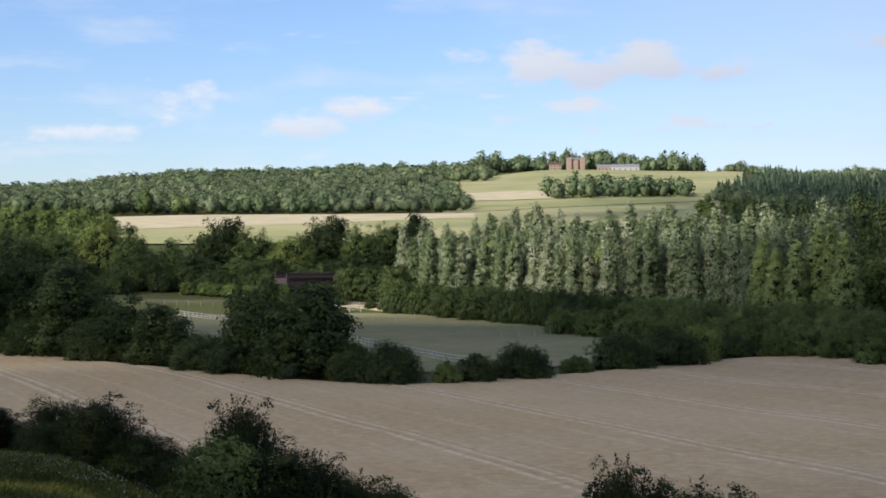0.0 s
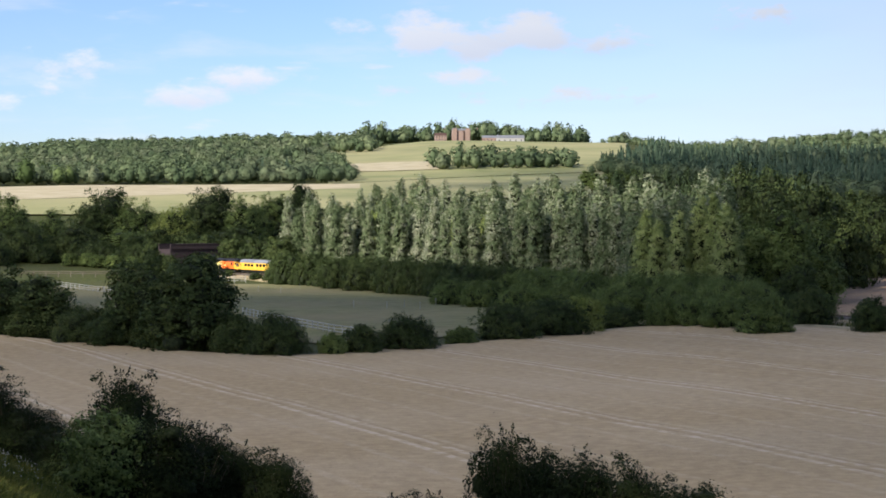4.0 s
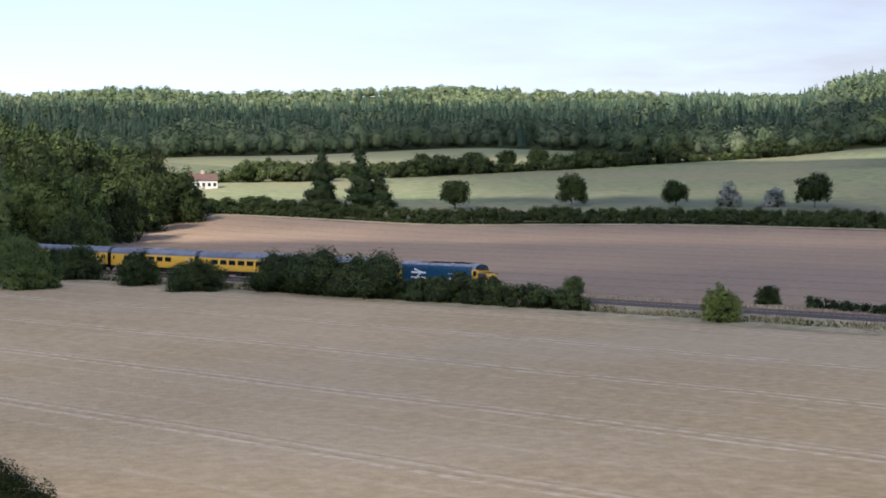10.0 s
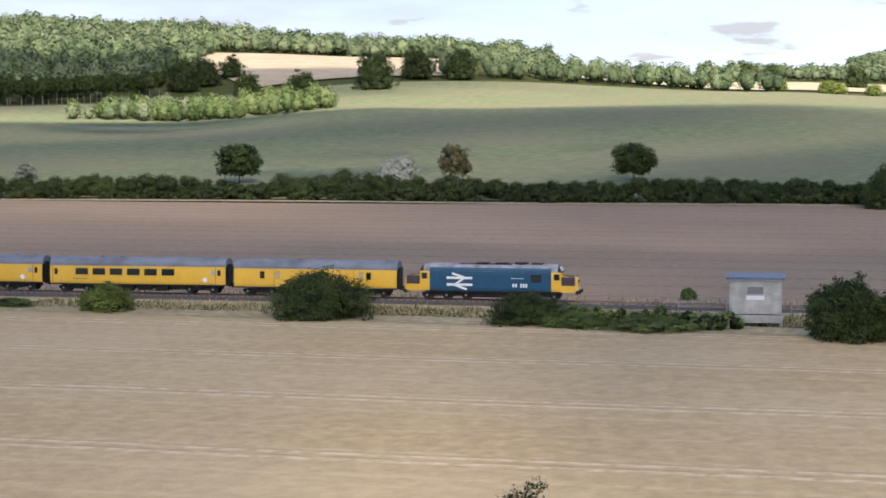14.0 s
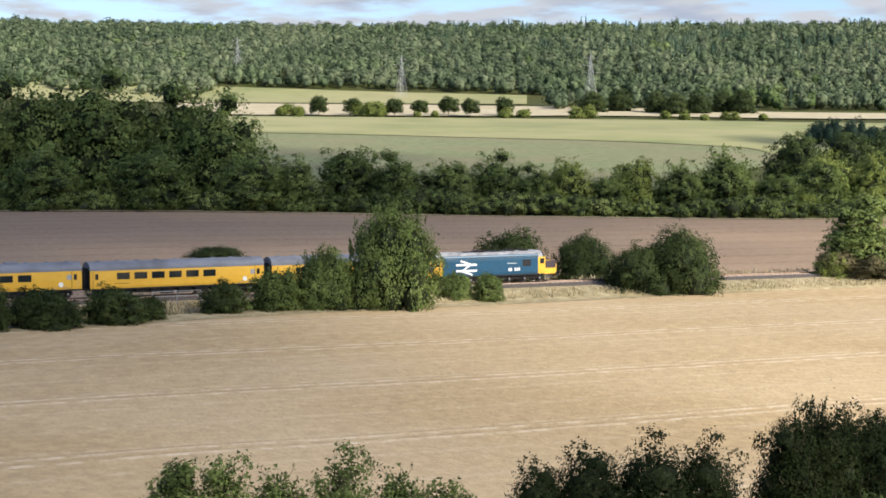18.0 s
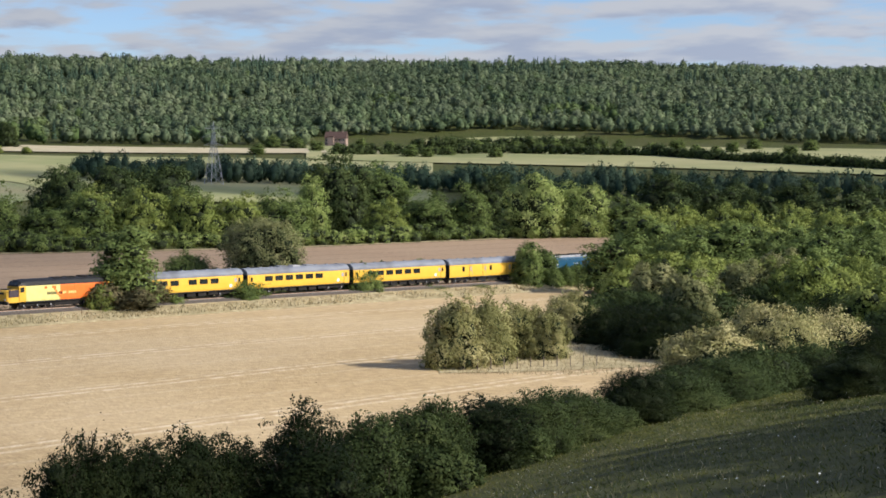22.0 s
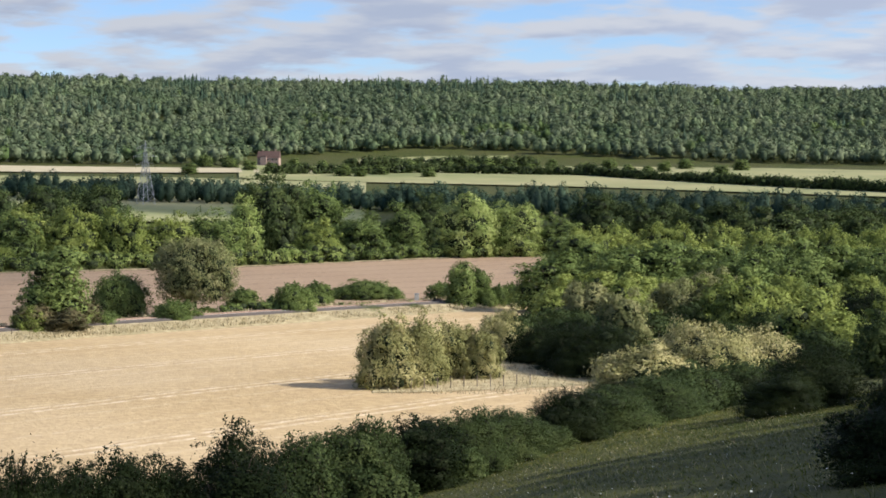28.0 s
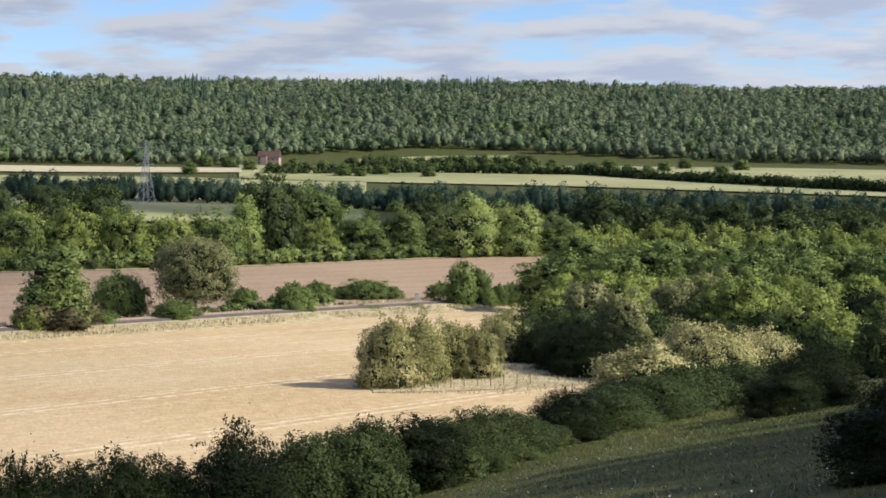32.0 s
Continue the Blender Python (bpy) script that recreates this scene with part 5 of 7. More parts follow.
def nose_section(z_top, w):
    return [(-w, 0.95), (-w * 1.0, 1.5), (-w * 0.99, z_top - 0.45), (-w * 0.9, z_top - 0.12), (-w * 0.62, z_top), (w * 0.62, z_top), (w * 0.9, z_top - 0.12), (w * 0.99, z_top - 0.45), (w, 1.5), (w, 0.95)]


def loft_sections(bm, secs):
    rings = [[bm.verts.new((x, y, z)) for y, z in pts] for x, pts in secs]
    n = len(rings[0])
    for a, b in zip(rings, rings[1:]):
        for i in range(n):
            bm.faces.new((a[i], a[(i + 1) % n], b[(i + 1) % n], b[i]))
    bm.faces.new(rings[0][::-1])
    bm.faces.new(rings[-1])
    bmesh.ops.recalc_face_normals(bm, faces=bm.faces)
    return bm


def locomotive(scheme, label):
    """A heavy diesel locomotive with a nose at each end. scheme: blue or orange."""
    blue = scheme == "blue"
    top = tagged(new("diesel_locomotive"), label, "locomotive", "locomotives of the test train")
    side, roof_m = (M_BLUE, M_PALE_ROOF) if blue else (M_ORANGE, M_BLACK)
    w = 1.34
    sec = [(-w + 0.04, 1.02), (-w, 1.3), (-w, 2.75), (-w + 0.03, 3.0), (w - 0.03, 3.0), (w, 2.75), (w, 1.3), (w - 0.04, 1.02)]
    if blue:
        part("body", extrude_section(bmesh.new(), sec, -6.35, 6.35), side, top, "deep rail blue body side")
    else:
        part("body", extrude_section(bmesh.new(), sec, -1.2, 6.35), M_ORANGE, top, "orange body side")
        part("rear_body", loft_sections(bmesh.new(), [(-6.35, sec), (-1.196, sec)]), M_LIME, top, "lime yellow body side")
        for s in (-1, 1):                        # slanted break between the two colours
            for k in range(6):
                part("flash", side_slab(-1.2 - 0.25 * k, -0.9 - 0.25 * k, 1.05 + 0.3 * k, 1.37 + 0.3 * k, s * 1.345, 0.012, 0.0), M_ORANGE, top)
    top_arc = [(1.31 * math.cos(a), 3.003 + 0.80 * math.sin(a) ** 0.8) for a in np.linspace(0, math.pi, 13)]
    part("roof", extrude_section(bmesh.new(), top_arc, -6.33, 6.33), roof_m, top, "weathered pale roof" if blue else "black roof")
    if blue:
        for s in (-1, 1):                        # the side colour runs up the curve of the roof
            arc = [(s * 1.318 * math.cos(a), 3.004 + 0.808 * math.sin(a) ** 0.8) for a in np.linspace(0.02, 0.42, 6)]
            part("cove_panel", extrude_section(bmesh.new(), arc + [(y - s * 0.05, z - 0.03) for y, z in arc[::-1]], -6.34, 6.34), M_BLUE, top)
        soot = [(1.316 * math.cos(a), 3.004 + 0.808 * math.sin(a) ** 0.8) for a in np.linspace(1.0, 2.14, 9)]
        part("soot_strip", extrude_section(bmesh.new(), soot + [(y, z - 0.04) for y, z in soot[::-1]], -3.4, 2.2), M_BLACK, top, "sooty strip along the roof")
    for s in (-1, 1):
        cant = bmesh.new()
        box(cant, -6.3, 6.3, s * 1.335 - 0.02, s * 1.335 + 0.02, 2.97, 3.02, 0.01)
        part("cant_rail", cant, M_BLUE if blue else M_BLACK, top)
    for e in (-1, 1):
        cab = loft_sections(bmesh.new(), [(e * 6.352, sec), (e * 7.35, [(y * 0.985, z) for y, z in sec])])
        cb = part("cab", cab, M_YELLOW, top, "yellow cab end")
        up = [(1.31 * math.cos(a), 3.003 + 0.78 * math.sin(a) ** 0.8) for a in np.linspace(0, math.pi, 9)]
        mid = [(1.29 * math.cos(a), 3.003 + 0.74 * math.sin(a) ** 0.8) for a in np.linspace(0, math.pi, 9)]
        part("cab_roof", loft_sections(bmesh.new(), [(e * 6.34, up), (e * 7.0, mid)]), roof_m, cb)
        part("cab_front", loft_sections(bmesh.new(), [(e * 7.002, [(y * 0.985, z - 0.02) for y, z in mid]), (e * 7.43, [(1.2 * math.cos(a), 2.95 + 0.14 * math.sin(a)) for a in np.linspace(0, math.pi, 9)])]), M_BLACK, cb, "black-edged sloping cab front")
        nose = loft_sections(bmesh.new(), [(e * 7.352, nose_section(2.62, 1.26)), (e * 8.55, nose_section(2.52, 1.20)), (e * 8.92, nose_section(2.42, 1.12)), (e * 9.05, nose_section(2.25, 1.0))])
        part("nose", nose, M_YELLOW, top, "blunt yellow nose")
        nt = bmesh.new()
        box(nt, min(e * 7.4, e * 8.6), max(e * 7.4, e * 8.6), -0.72, 0.72, 2.55, 2.635, 0.02)
        part("nose_top", nt, M_BLACK, top, "dark matt nose top")
        for s in (-1, 1):
            part("nose_grille", side_slab(min(e * 7.4, e * 8.8), max(e * 7.4, e * 8.8), 1.66, 2.54, s * 1.225, 0.055, 0.03), M_NOSE, top, "dark nose side grille")
            part("cab_window", side_slab(min(e * 6.62, e * 7.2), max(e * 6.62, e * 7.2), 2.2, 2.82, s * 1.338, 0.02, 0.02), M_GLASS, cb, "dark cab side window")
            part("cab_door", side_slab(min(e * 5.55, e * 6.2), max(e * 5.55, e * 6.2), 1.1, 2.85, s * 1.345, 0.012, 0.01), side if not (not blue and e < 0) else M_LIME, top)
            sc = bmesh.new()
            box(sc, -0.46, 0.46, -0.014, 0.014, -0.26, 0.26, 0.02)
            sc.transform(Matrix.Translation((e * 7.26, s * 0.55, 3.33)) @ pose(0, 0, 0, 0, 0, 90) @ pose(0, 0, 0, -e * 34))
            part("windscreen", sc, M_GLASS, cb, "dark windscreen")
            hl = bmesh.new()
            rod(hl, (e * 9.02, s * 0.72, 1.35), (e * 9.10, s * 0.72, 1.35), 0.13, None, 12)
            part("marker_light", hl, M_WHITE, top)
        hb = bmesh.new()
        box(hb, min(e * 8.98, e * 9.1), max(e * 8.98, e * 9.1), -0.45, 0.45, 2.0, 2.22, 0.02)
        part("headcode_panel", hb, M_BLACK, top)
        bb = bmesh.new()
        box(bb, min(e * 8.85, e * 9.12), max(e * 8.85, e * 9.12), -1.2, 1.2, 0.72, 1.12, 0.03)
        part("buffer_beam", bb, M_BLACK, top)
        for s in (-0.86, 0.86):
            b2 = bmesh.new()
            rod(b2, (e * 9.1, s, 1.02), (e * 9.34, s, 1.02), 0.1, None, 8)
            rod(b2, (e * 9.32, s, 1.02), (e * 9.375, s, 1.02), 0.24, None, 14)
            part("buffer", b2, M_UNDER, top)
        bogie(top, e * 4.6, 3, 4.1, 0.49)
    tank = bmesh.new()
    box(tank, -2.0, 2.0, -1.15, 1.15, 0.32, 1.0, 0.08)
    part("fuel_tank", tank, M_UNDER, top)
    for x0, x1, n in ((-1.6, -0.2, 1), (0.4, 1.9, 1), (4.2, 5.4, 3)):
        for k in range(n):
            b = bmesh.new()
            X0 = x0 + (x1 - x0) * k / n
            box(b, X0, X0 + (x1 - x0) / n * 0.9, -0.62, 0.62, 3.74, 3.86, 0.03)
            part("roof_grille", b, M_UNDER, top)
    fan = bmesh.new()
    rod(fan, (3.1, 0, 3.74), (3.1, 0, 3.9), 0.75, None, 24)
    part("roof_fan", fan, M_UNDER, top)
    for s in (-1, 1):
        for x0, x1, z0, z1 in ((4.25, 5.35, 1.95, 2.75), (-3.6, -3.2, 2.5, 2.8), (-2.2, -1.8, 2.5, 2.8), (-0.8, -0.4, 2.5, 2.8), (1.0, 1.4, 2.5, 2.8)):
            part("side_grille", side_slab(x0, x1, z0, z1, s * 1.345, 0.014, 0.01), M_BLACK if x0 > 4 else side, top)
        if blue:
            # twin-arrow emblem: two rails and their points
            cx = -3.2
            for z in (1.50, 2.20):
                part("emblem_bar", side_slab(cx - 1.35, cx + 1.35, z, z + 0.25, s * 1.345, 0.012, 0.0), M_WHITE, top, "white emblem bar")
            for (xa, za), (xb, zb) in (((cx - 0.78, 2.80), (cx + 0.62, 2.33)), ((cx + 0.55, 2.36), (cx - 0.55, 1.60)), ((cx - 0.62, 1.63), (cx + 0.78, 1.14))):
                em = bmesh.new()
                d = Vector((xb - xa, 0, zb - za))
                box(em, -d.length / 2, d.length / 2, -0.013, 0.013, -0.11, 0.11)
                em.transform(Matrix.Translation(((xa + xb) / 2, s * 1.349, (za + zb) / 2)) @ pose(0, 0, 0, 0, -math.degrees(math.atan2(d.z, d.x)), 0))
                part("emblem_arrow", em, M_WHITE, top, "white emblem arrow")
            for k in range(6):
                if k != 2:
                    part("running_number", side_slab(2.35 + k * 0.27, 2.53 + k * 0.27, 1.42, 1.80, s * 1.345, 0.012, 0.0), M_WHITE, top)
            for k in range(6):
                part("nameplate_bar", side_slab(2.2 + k * 0.22, 2.36 + k * 0.22, 2.30, 2.37, s * 1.345, 0.010, 0.0), M_WHITE, top)
        else:
            for k in range(15):
                if k not in (5, 10):
                    part("lettering", side_slab(-3.2 + k * 0.30, -3.0 + k * 0.30, 1.75, 2.08, s * 1.35, 0.012, 0.0), M_LIME if k > 7 else M_UNDER, top)
    sol = bmesh.new()
    for s in (-1, 1):
        box(sol, -6.4, 6.4, s * 1.3 - 0.05, s * 1.3 + 0.05, 0.86, 1.03)
    part("solebar", sol, M_BLACK, top)
    return top


SIX = [(-6.85 + k * 1.93, -5.55 + k * 1.93, 2.02, 2.62) for k in range(6)]
FRONT = locomotive("blue", "blue diesel locomotive with yellow noses and white emblem")
VAN = coach(18.3, [(-5.9, -5.5, 1.95, 2.6), (0.35, 0.75, 1.95, 2.6), (5.6, 6.0, 1.95, 2.6)], [(-4.0, False), (-0.9, False), (4.6, False)], "yellow test van with few small windows", 0, True)
COACH_A = coach(20.3, SIX, [(-9.1, True), (9.1, True)], "yellow test coach with six dark windows")
COACH_B = coach(20.3, [(a + 0.3, b + 0.3, c, d) for a, b, c, d in SIX], [(-9.1, True), (9.1, True)], "yellow test coach with roof pods", 3)
COACH_C = coach(20.3, SIX[:3] + [(a + 1.2, b + 1.2, c, d) for a, b, c, d in SIX[3:]], [(-9.1, True), (9.1, True)], "yellow test coach with windows in two threes")
REAR = locomotive("orange", "orange and lime diesel locomotive at the tail")
TRAIN = ((FRONT, 9.45), (VAN, 18.9 + 9.2), (COACH_A, 37.4 + 10.25), (COACH_B, 37.4 + 30.75), (COACH_C, 37.4 + 51.25), (REAR, 37.4 + 61.5 + 9.45))


def motions():
    """The train runs at a steady 35.9 m/s along the curve of the track."""
    ys = np.linspace(900, -1100, 20001)
    xs = rail_x(ys)
    s = np.concatenate([[0], np.cumsum(np.hypot(np.diff(xs), np.diff(ys)))])
    for thing, back in TRAIN:
        rows = []
        for t in np.arange(0, 32.01, 1.0):
            d = 862.56 + 35.893 * (t - 12) - back
            x, y = np.interp(d, s, xs), np.interp(d, s, ys)
            a, b = np.interp(d + 6, s, xs) - np.interp(d - 6, s, xs), np.interp(d + 6, s, ys) - np.interp(d - 6, s, ys)
            rows.append((float(t), pose(x, y, rail_z(y), 0, 0, math.degrees(math.atan2(b, a)))))
        walk(thing, rows)


# ---------------------------------------------------------------- trees and hedges by place
def stand(kind, az0, az1, r0, r1, count, h=None, w=None, seed=1, label=""):
    """Trees scattered over a stretch of the plan."""
    q = random.Random(seed)
    for k in range(count):
        a = az0 + (az1 - az0) * (k + q.uniform(0.1, 0.9)) / count
        f = r0(a) if callable(r0) else r0
        g = r1(a) if callable(r1) else r1
        plant_at(kind, a, f + (g - f) * q.random(), h and h * q.uniform(0.88, 1.1), w and w * q.uniform(0.85, 1.15), label=label)


def rows_of(rows, label=""):
    """Single trees: kind, bearing, range, height, width."""
    for kind, az, r, h, w in rows:
        plant_at(kind, az, r, h * 1.03, w * 1.12, label=label)


def edge(a):
    return float(np.interp(a, *zip(*EDGE)))


def plough_top(a):
    return float(np.interp(a, *zip(*PLOUGH_FAR)))


# poplar plantation behind the railway, oaks at its end
stand("poplar", -1.4, 12.4, lambda a: rail_range(a) + 16, lambda a: rail_range(a) + 36, 44, 20, 6.5, 11)
stand("poplar", -0.8, 12.8, lambda a: rail_range(a) + 40, lambda a: rail_range(a) + 70, 40, 22.5, 7, 12)
stand("poplar", 1.5, 13.4, lambda a: rail_range(a) + 80, lambda a: rail_range(a) + 130, 34, 26, 8, 31)
stand("lime_tree", -0.6, 6.5, lambda a: rail_range(a) + 45, lambda a: rail_range(a) + 80, 9, 19, 9, 32, "light green tree standing among the poplars")
stand("golden_poplar", 9.9, 11.2, lambda a: rail_range(a) + 8, lambda a: rail_range(a) + 13, 3, 18.5, 7, 13)
stand("golden_poplar", 11.5, 12.7, lambda a: rail_range(a) + 12, lambda a: rail_range(a) + 18, 3, 20, 7.5, 33)
stand("ash", 12.8, 15.6, lambda a: rail_range(a) + 30, lambda a: rail_range(a) + 50, 5, 17, 13, 14)
stand("oak", 12.6, 15.6, lambda a: rail_range(a) + 45, lambda a: rail_range(a) + 65, 4, 21, 14, 96)
stand("oak", 15.0, 16.3, lambda a: 395, lambda a: 445, 5, 22, 14, 92)
stand("oak", 16.0, 17.4, lambda a: 455, lambda a: 500, 5, 18.5, 14, 97)
stand("oak", 17.2, 18.6, lambda a: 490, lambda a: 520, 6, 14, 12, 93)
stand("oak", 12.2, 15.2, lambda a: rail_range(a) + 70, lambda a: rail_range(a) + 130, 9, 25, 15, 34)
stand("oak", 15.4, 17.6, lambda a: 505, lambda a: 550, 7, 20, 15, 94)
stand("pine", 9, 14, lambda a: rail_range(a) + 140, lambda a: rail_range(a) + 240, 26, 27, 11, 35, "tall dark evergreen behind the poplars")
stand("dark_shrub", -1.8, 6.0, lambda a: rail_range(a) - 24, lambda a: rail_range(a) - 8, 25, 8.2, 10, 15)
stand("shrub", 5.8, 13.8, lambda a: rail_range(a) - 24, lambda a: rail_range(a) - 8, 26, 7.4, 10, 16)
stand("shrub", -1.5, 13, lambda a: rail_range(a) + 4, lambda a: rail_range(a) + 10, 20, 6, 7, 36)
stand("shrub", 3.5, 14.2, lambda a: rail_range(a) - 50, lambda a: rail_range(a) - 24, 22, 5.5, 8, 37)
for az, r, h, w in ((14.8, 322, 9.5, 10), (12.6, 318, 7, 8), (10.9, 330, 6.5, 8)):
    plant_at("oak", az, r, h, w)
stand("dark_shrub", 12.6, 14.8, lambda a: edge(a) + 8, lambda a: edge(a) + 16, 8, 4.4, 6.5, 22)
EDGE_TREES = [
    ("oak", -14.44, 310, 19.0, 16.5), ("oak", -13.09, 315, 17.0, 18.7), ("oak", -11.55, 298, 14.4, 15.8), ("oak", -10.08, 285, 10.1, 12.5), ("oak", -8.78, 272, 8.8, 10.2), ("oak", -5.87, 256, 12.8, 12.0),
    ("oak", -4.27, 244, 12.4, 13.7),
]
EDGE_BUSH = [
    ("dark_shrub", -12.75, 299, 6.2, 11.2), ("dark_shrub", -10.86, 283, 6.3, 10.6), ("dark_shrub", -7.72, 260, 5.2, 8.9), ("dark_shrub", -6.84, 252, 4.8, 7.1), ("dark_shrub", -2.93, 237, 5.5, 6.7), ("dark_shrub", -1.68, 233, 5.4, 8.4),
    ("shrub", 0.11, 233, 3.2, 4.0), ("dark_shrub", 1.09, 236, 4.0, 5.5), ("dark_shrub", 2.52, 242, 4.8, 8.0), ("shrub", 4.22, 252, 2.7, 5.1), ("dark_shrub", 5.64, 262, 5.6, 9.4), ("dark_shrub", 7.05, 270, 5.9, 10.5),
    ("warm_shrub", 8.02, 278, 6.0, 7.0), ("dark_shrub", 9.16, 290, 3.6, 8.6),
]
TRACK_BUSH = [
    ("dark_shrub", 15.15, 290, 5.9, 8.6), ("dark_shrub", 17.02, 274, 5.7, 6.4), ("dark_shrub", 18.81, 262, 4.9, 9.4), ("shrub", 30.71, 258, 2.6, 3.4), ("warm_shrub", 35.36, 212, 4.5, 5.0), ("dark_shrub", 36.79, 240, 2.8, 3.6),
    ("shrub", 45.97, 218, 2.1, 4.1),
]
MID_TRACK = [
    ("warm_shrub", 49.07, 187, 3.3, 5.6), ("shrub", 46.11, 194, 1.1, 5.7), ("dark_shrub", 55.68, 179, 5.0, 10.6), ("shrub", 53.9, 206, 2.6, 2.7), ("dark_shrub", 62.36, 174, 3.2, 8.4), ("shrub", 63.89, 172, 2.1, 8.0),
    ("shrub", 66.2, 170, 1.7, 9.0), ("shrub", 67.4, 201, 1.7, 2.0), ("dark_shrub", 72.3, 168, 5.6, 7.4),
]
BIG_SHRUBS = [
    ("dark_shrub", 72.37, 164, 5.8, 6.7), ("dark_shrub", 73.72, 165, 4.6, 5.7), ("warm_shrub", 75.68, 166, 7.0, 9.1), ("shrub", 77.28, 166, 4.7, 5.7), ("shrub", 78.59, 167, 7.0, 5.2), ("dark_shrub", 79.39, 168, 4.6, 6.8),
    ("dark_shrub", 81.14, 168, 3.3, 6.8), ("dark_shrub", 85.82, 172, 6.8, 7.0), ("dark_shrub", 87.13, 172, 4.9, 4.9), ("dark_shrub", 88.68, 175, 4.2, 6.6),
]
EAST_TRACK = [
    ("dark_shrub", 89.03, 173, 3.9, 5.9), ("dark_shrub", 90.98, 177, 3.9, 6.6), ("dark_shrub", 92.13, 180, 2.7, 3.4), ("dark_shrub", 94.37, 187, 3.7, 5.0), ("shrub", 95.98, 190, 4.7, 5.9), ("shrub", 97.6, 193, 7.0, 7.8),
    ("shrub", 99.74, 195, 12.0, 11.5), ("shrub", 101.72, 204, 3.8, 4.5), ("shrub", 102.79, 204, 3.5, 3.8), ("dark_shrub", 103.49, 236, 7.0, 10.0), ("dark_shrub", 105.78, 238, 6.4, 8.6), ("dark_shrub", 107.52, 218, 6.2, 8.9),
    ("dark_shrub", 108.72, 219, 7.9, 11.0), ("dark_shrub", 94.19, 272, 1.9, 8.5),
]
SOUTH_TRACK = [
    ("ash", 114.27, 242, 11.7, 9.5), ("shrub", 116.26, 277, 7.2, 10.4), ("willow", 118.62, 274, 12.3, 11.6), ("warm_shrub", 113.52, 237, 4.5, 4.4), ("rusty_tree", 114.59, 238, 3.7, 6.0), ("shrub", 115.74, 246, 2.8, 4.6),
    ("shrub", 117.94, 254, 4.3, 6.0), ("shrub", 121.66, 271, 5.9, 7.2),
]
SOUTH2 = [
    ("rusty_tree", 113.67, 238, 4.6, 5.2), ("rusty_tree", 114.95, 244, 5.2, 6.9), ("shrub", 115.9, 252, 2.9, 4.7), ("shrub", 118.0, 256, 3.7, 6.8), ("shrub", 118.96, 270, 2.1, 4.6), ("shrub", 120.11, 292, 3.9, 6.4),
    ("shrub", 121.8, 273, 5.5, 6.4), ("shrub", 122.43, 304, 4.4, 6.6), ("shrub", 123.14, 320, 2.5, 5.0), ("shrub", 124.03, 320, 3.8, 11.0), ("shrub", 124.75, 320, 2.5, 5.0), ("shrub", 123.85, 280, 1.7, 9.6),
    ("shrub", 125.29, 285, 1.4, 8.0), ("ash", 126.99, 292, 8.8, 5.5), ("shrub", 127.53, 297, 7.0, 5.6), ("shrub", 126.36, 321, 3.5, 6.0),
]
SALLOW = [
    ("sallow", 124.66, 172, 7.1, 6.5), ("sallow", 125.73, 176, 7.1, 6.1), ("sallow", 126.72, 181, 6.3, 5.1), ("sallow", 127.62, 181, 5.5, 5.1), ("sallow", 128.33, 201, 6.3, 6.0),
]
HEDGE_TREES = [
    ("pine", 22.72, 542, 16.6, 11.2), ("pine", 24.01, 536, 17.0, 10.1), ("pine", 24.58, 537, 10.4, 9.2), ("small_tree", 26.96, 540, 7.9, 9.8), ("small_tree", 30.65, 554, 8.6, 10.7), ("small_tree", 33.92, 560, 7.0, 9.1),
    ("whitebeam", 35.56, 564, 8.1, 7.4), ("whitebeam", 36.95, 566, 7.0, 7.4), ("small_tree", 38.19, 562, 9.4, 11.6), ("small_tree", 43.96, 548, 10.0, 13.0), ("whitebeam", 46.65, 540, 6.0, 7.1), ("small_tree", 53.23, 520, 10.0, 14.3),
    ("whitebeam", 58.21, 510, 9.1, 12.8), ("rusty_tree", 60.03, 520, 9.7, 10.7), ("small_tree", 65.67, 519, 9.8, 13.0),
]
BIG_DARK = [
    ("ash", 82.53, 445, 14.3, 20.9), ("ash", 84.24, 455, 23.7, 27.0), ("ash", 86.3, 470, 29.3, 27.9), ("ash", 88.38, 480, 31.0, 28.5), ("ash", 90.67, 480, 34.1, 33.0), ("ash", 92.96, 480, 30.0, 28.5),
    ("ash", 94.38, 470, 28.1, 26.4), ("ash", 85.08, 440, 17.3, 20.6), ("ash", 88.89, 440, 15.4, 20.6), ("ash", 92.24, 440, 16.3, 20.6), ("ash", 95.45, 440, 13.9, 20.6), ("oak", 74.24, 450, 13.1, 18.3),
    ("oak", 75.12, 455, 17.9, 17.1), ("ash", 76.72, 450, 13.7, 21.1), ("oak", 77.95, 455, 17.3, 15.6), ("ash", 79.51, 460, 20.1, 21.6), ("oak", 81.41, 460, 24.0, 27.3), ("oak", 83.13, 450, 15.7, 18.3),
    ("dark_shrub", 73.35, 445, 9.8, 11.1),
]
BELT_E = [
    ("ash", 96.52, 440, 13.4, 15.1), ("ash", 98.31, 450, 16.1, 18.3), ("ash", 99.92, 445, 14.7, 15.3), ("ash", 101.52, 445, 13.2, 15.3), ("ash", 103.11, 450, 14.9, 16.9), ("ash", 104.35, 445, 12.1, 12.5),
    ("maple", 105.31, 445, 14.2, 15.3), ("ash", 106.63, 445, 10.9, 12.5), ("maple", 107.4, 448, 13.9, 14.0), ("ash", 108.87, 448, 13.0, 15.4), ("ash", 110.23, 452, 16.1, 16.9),
]
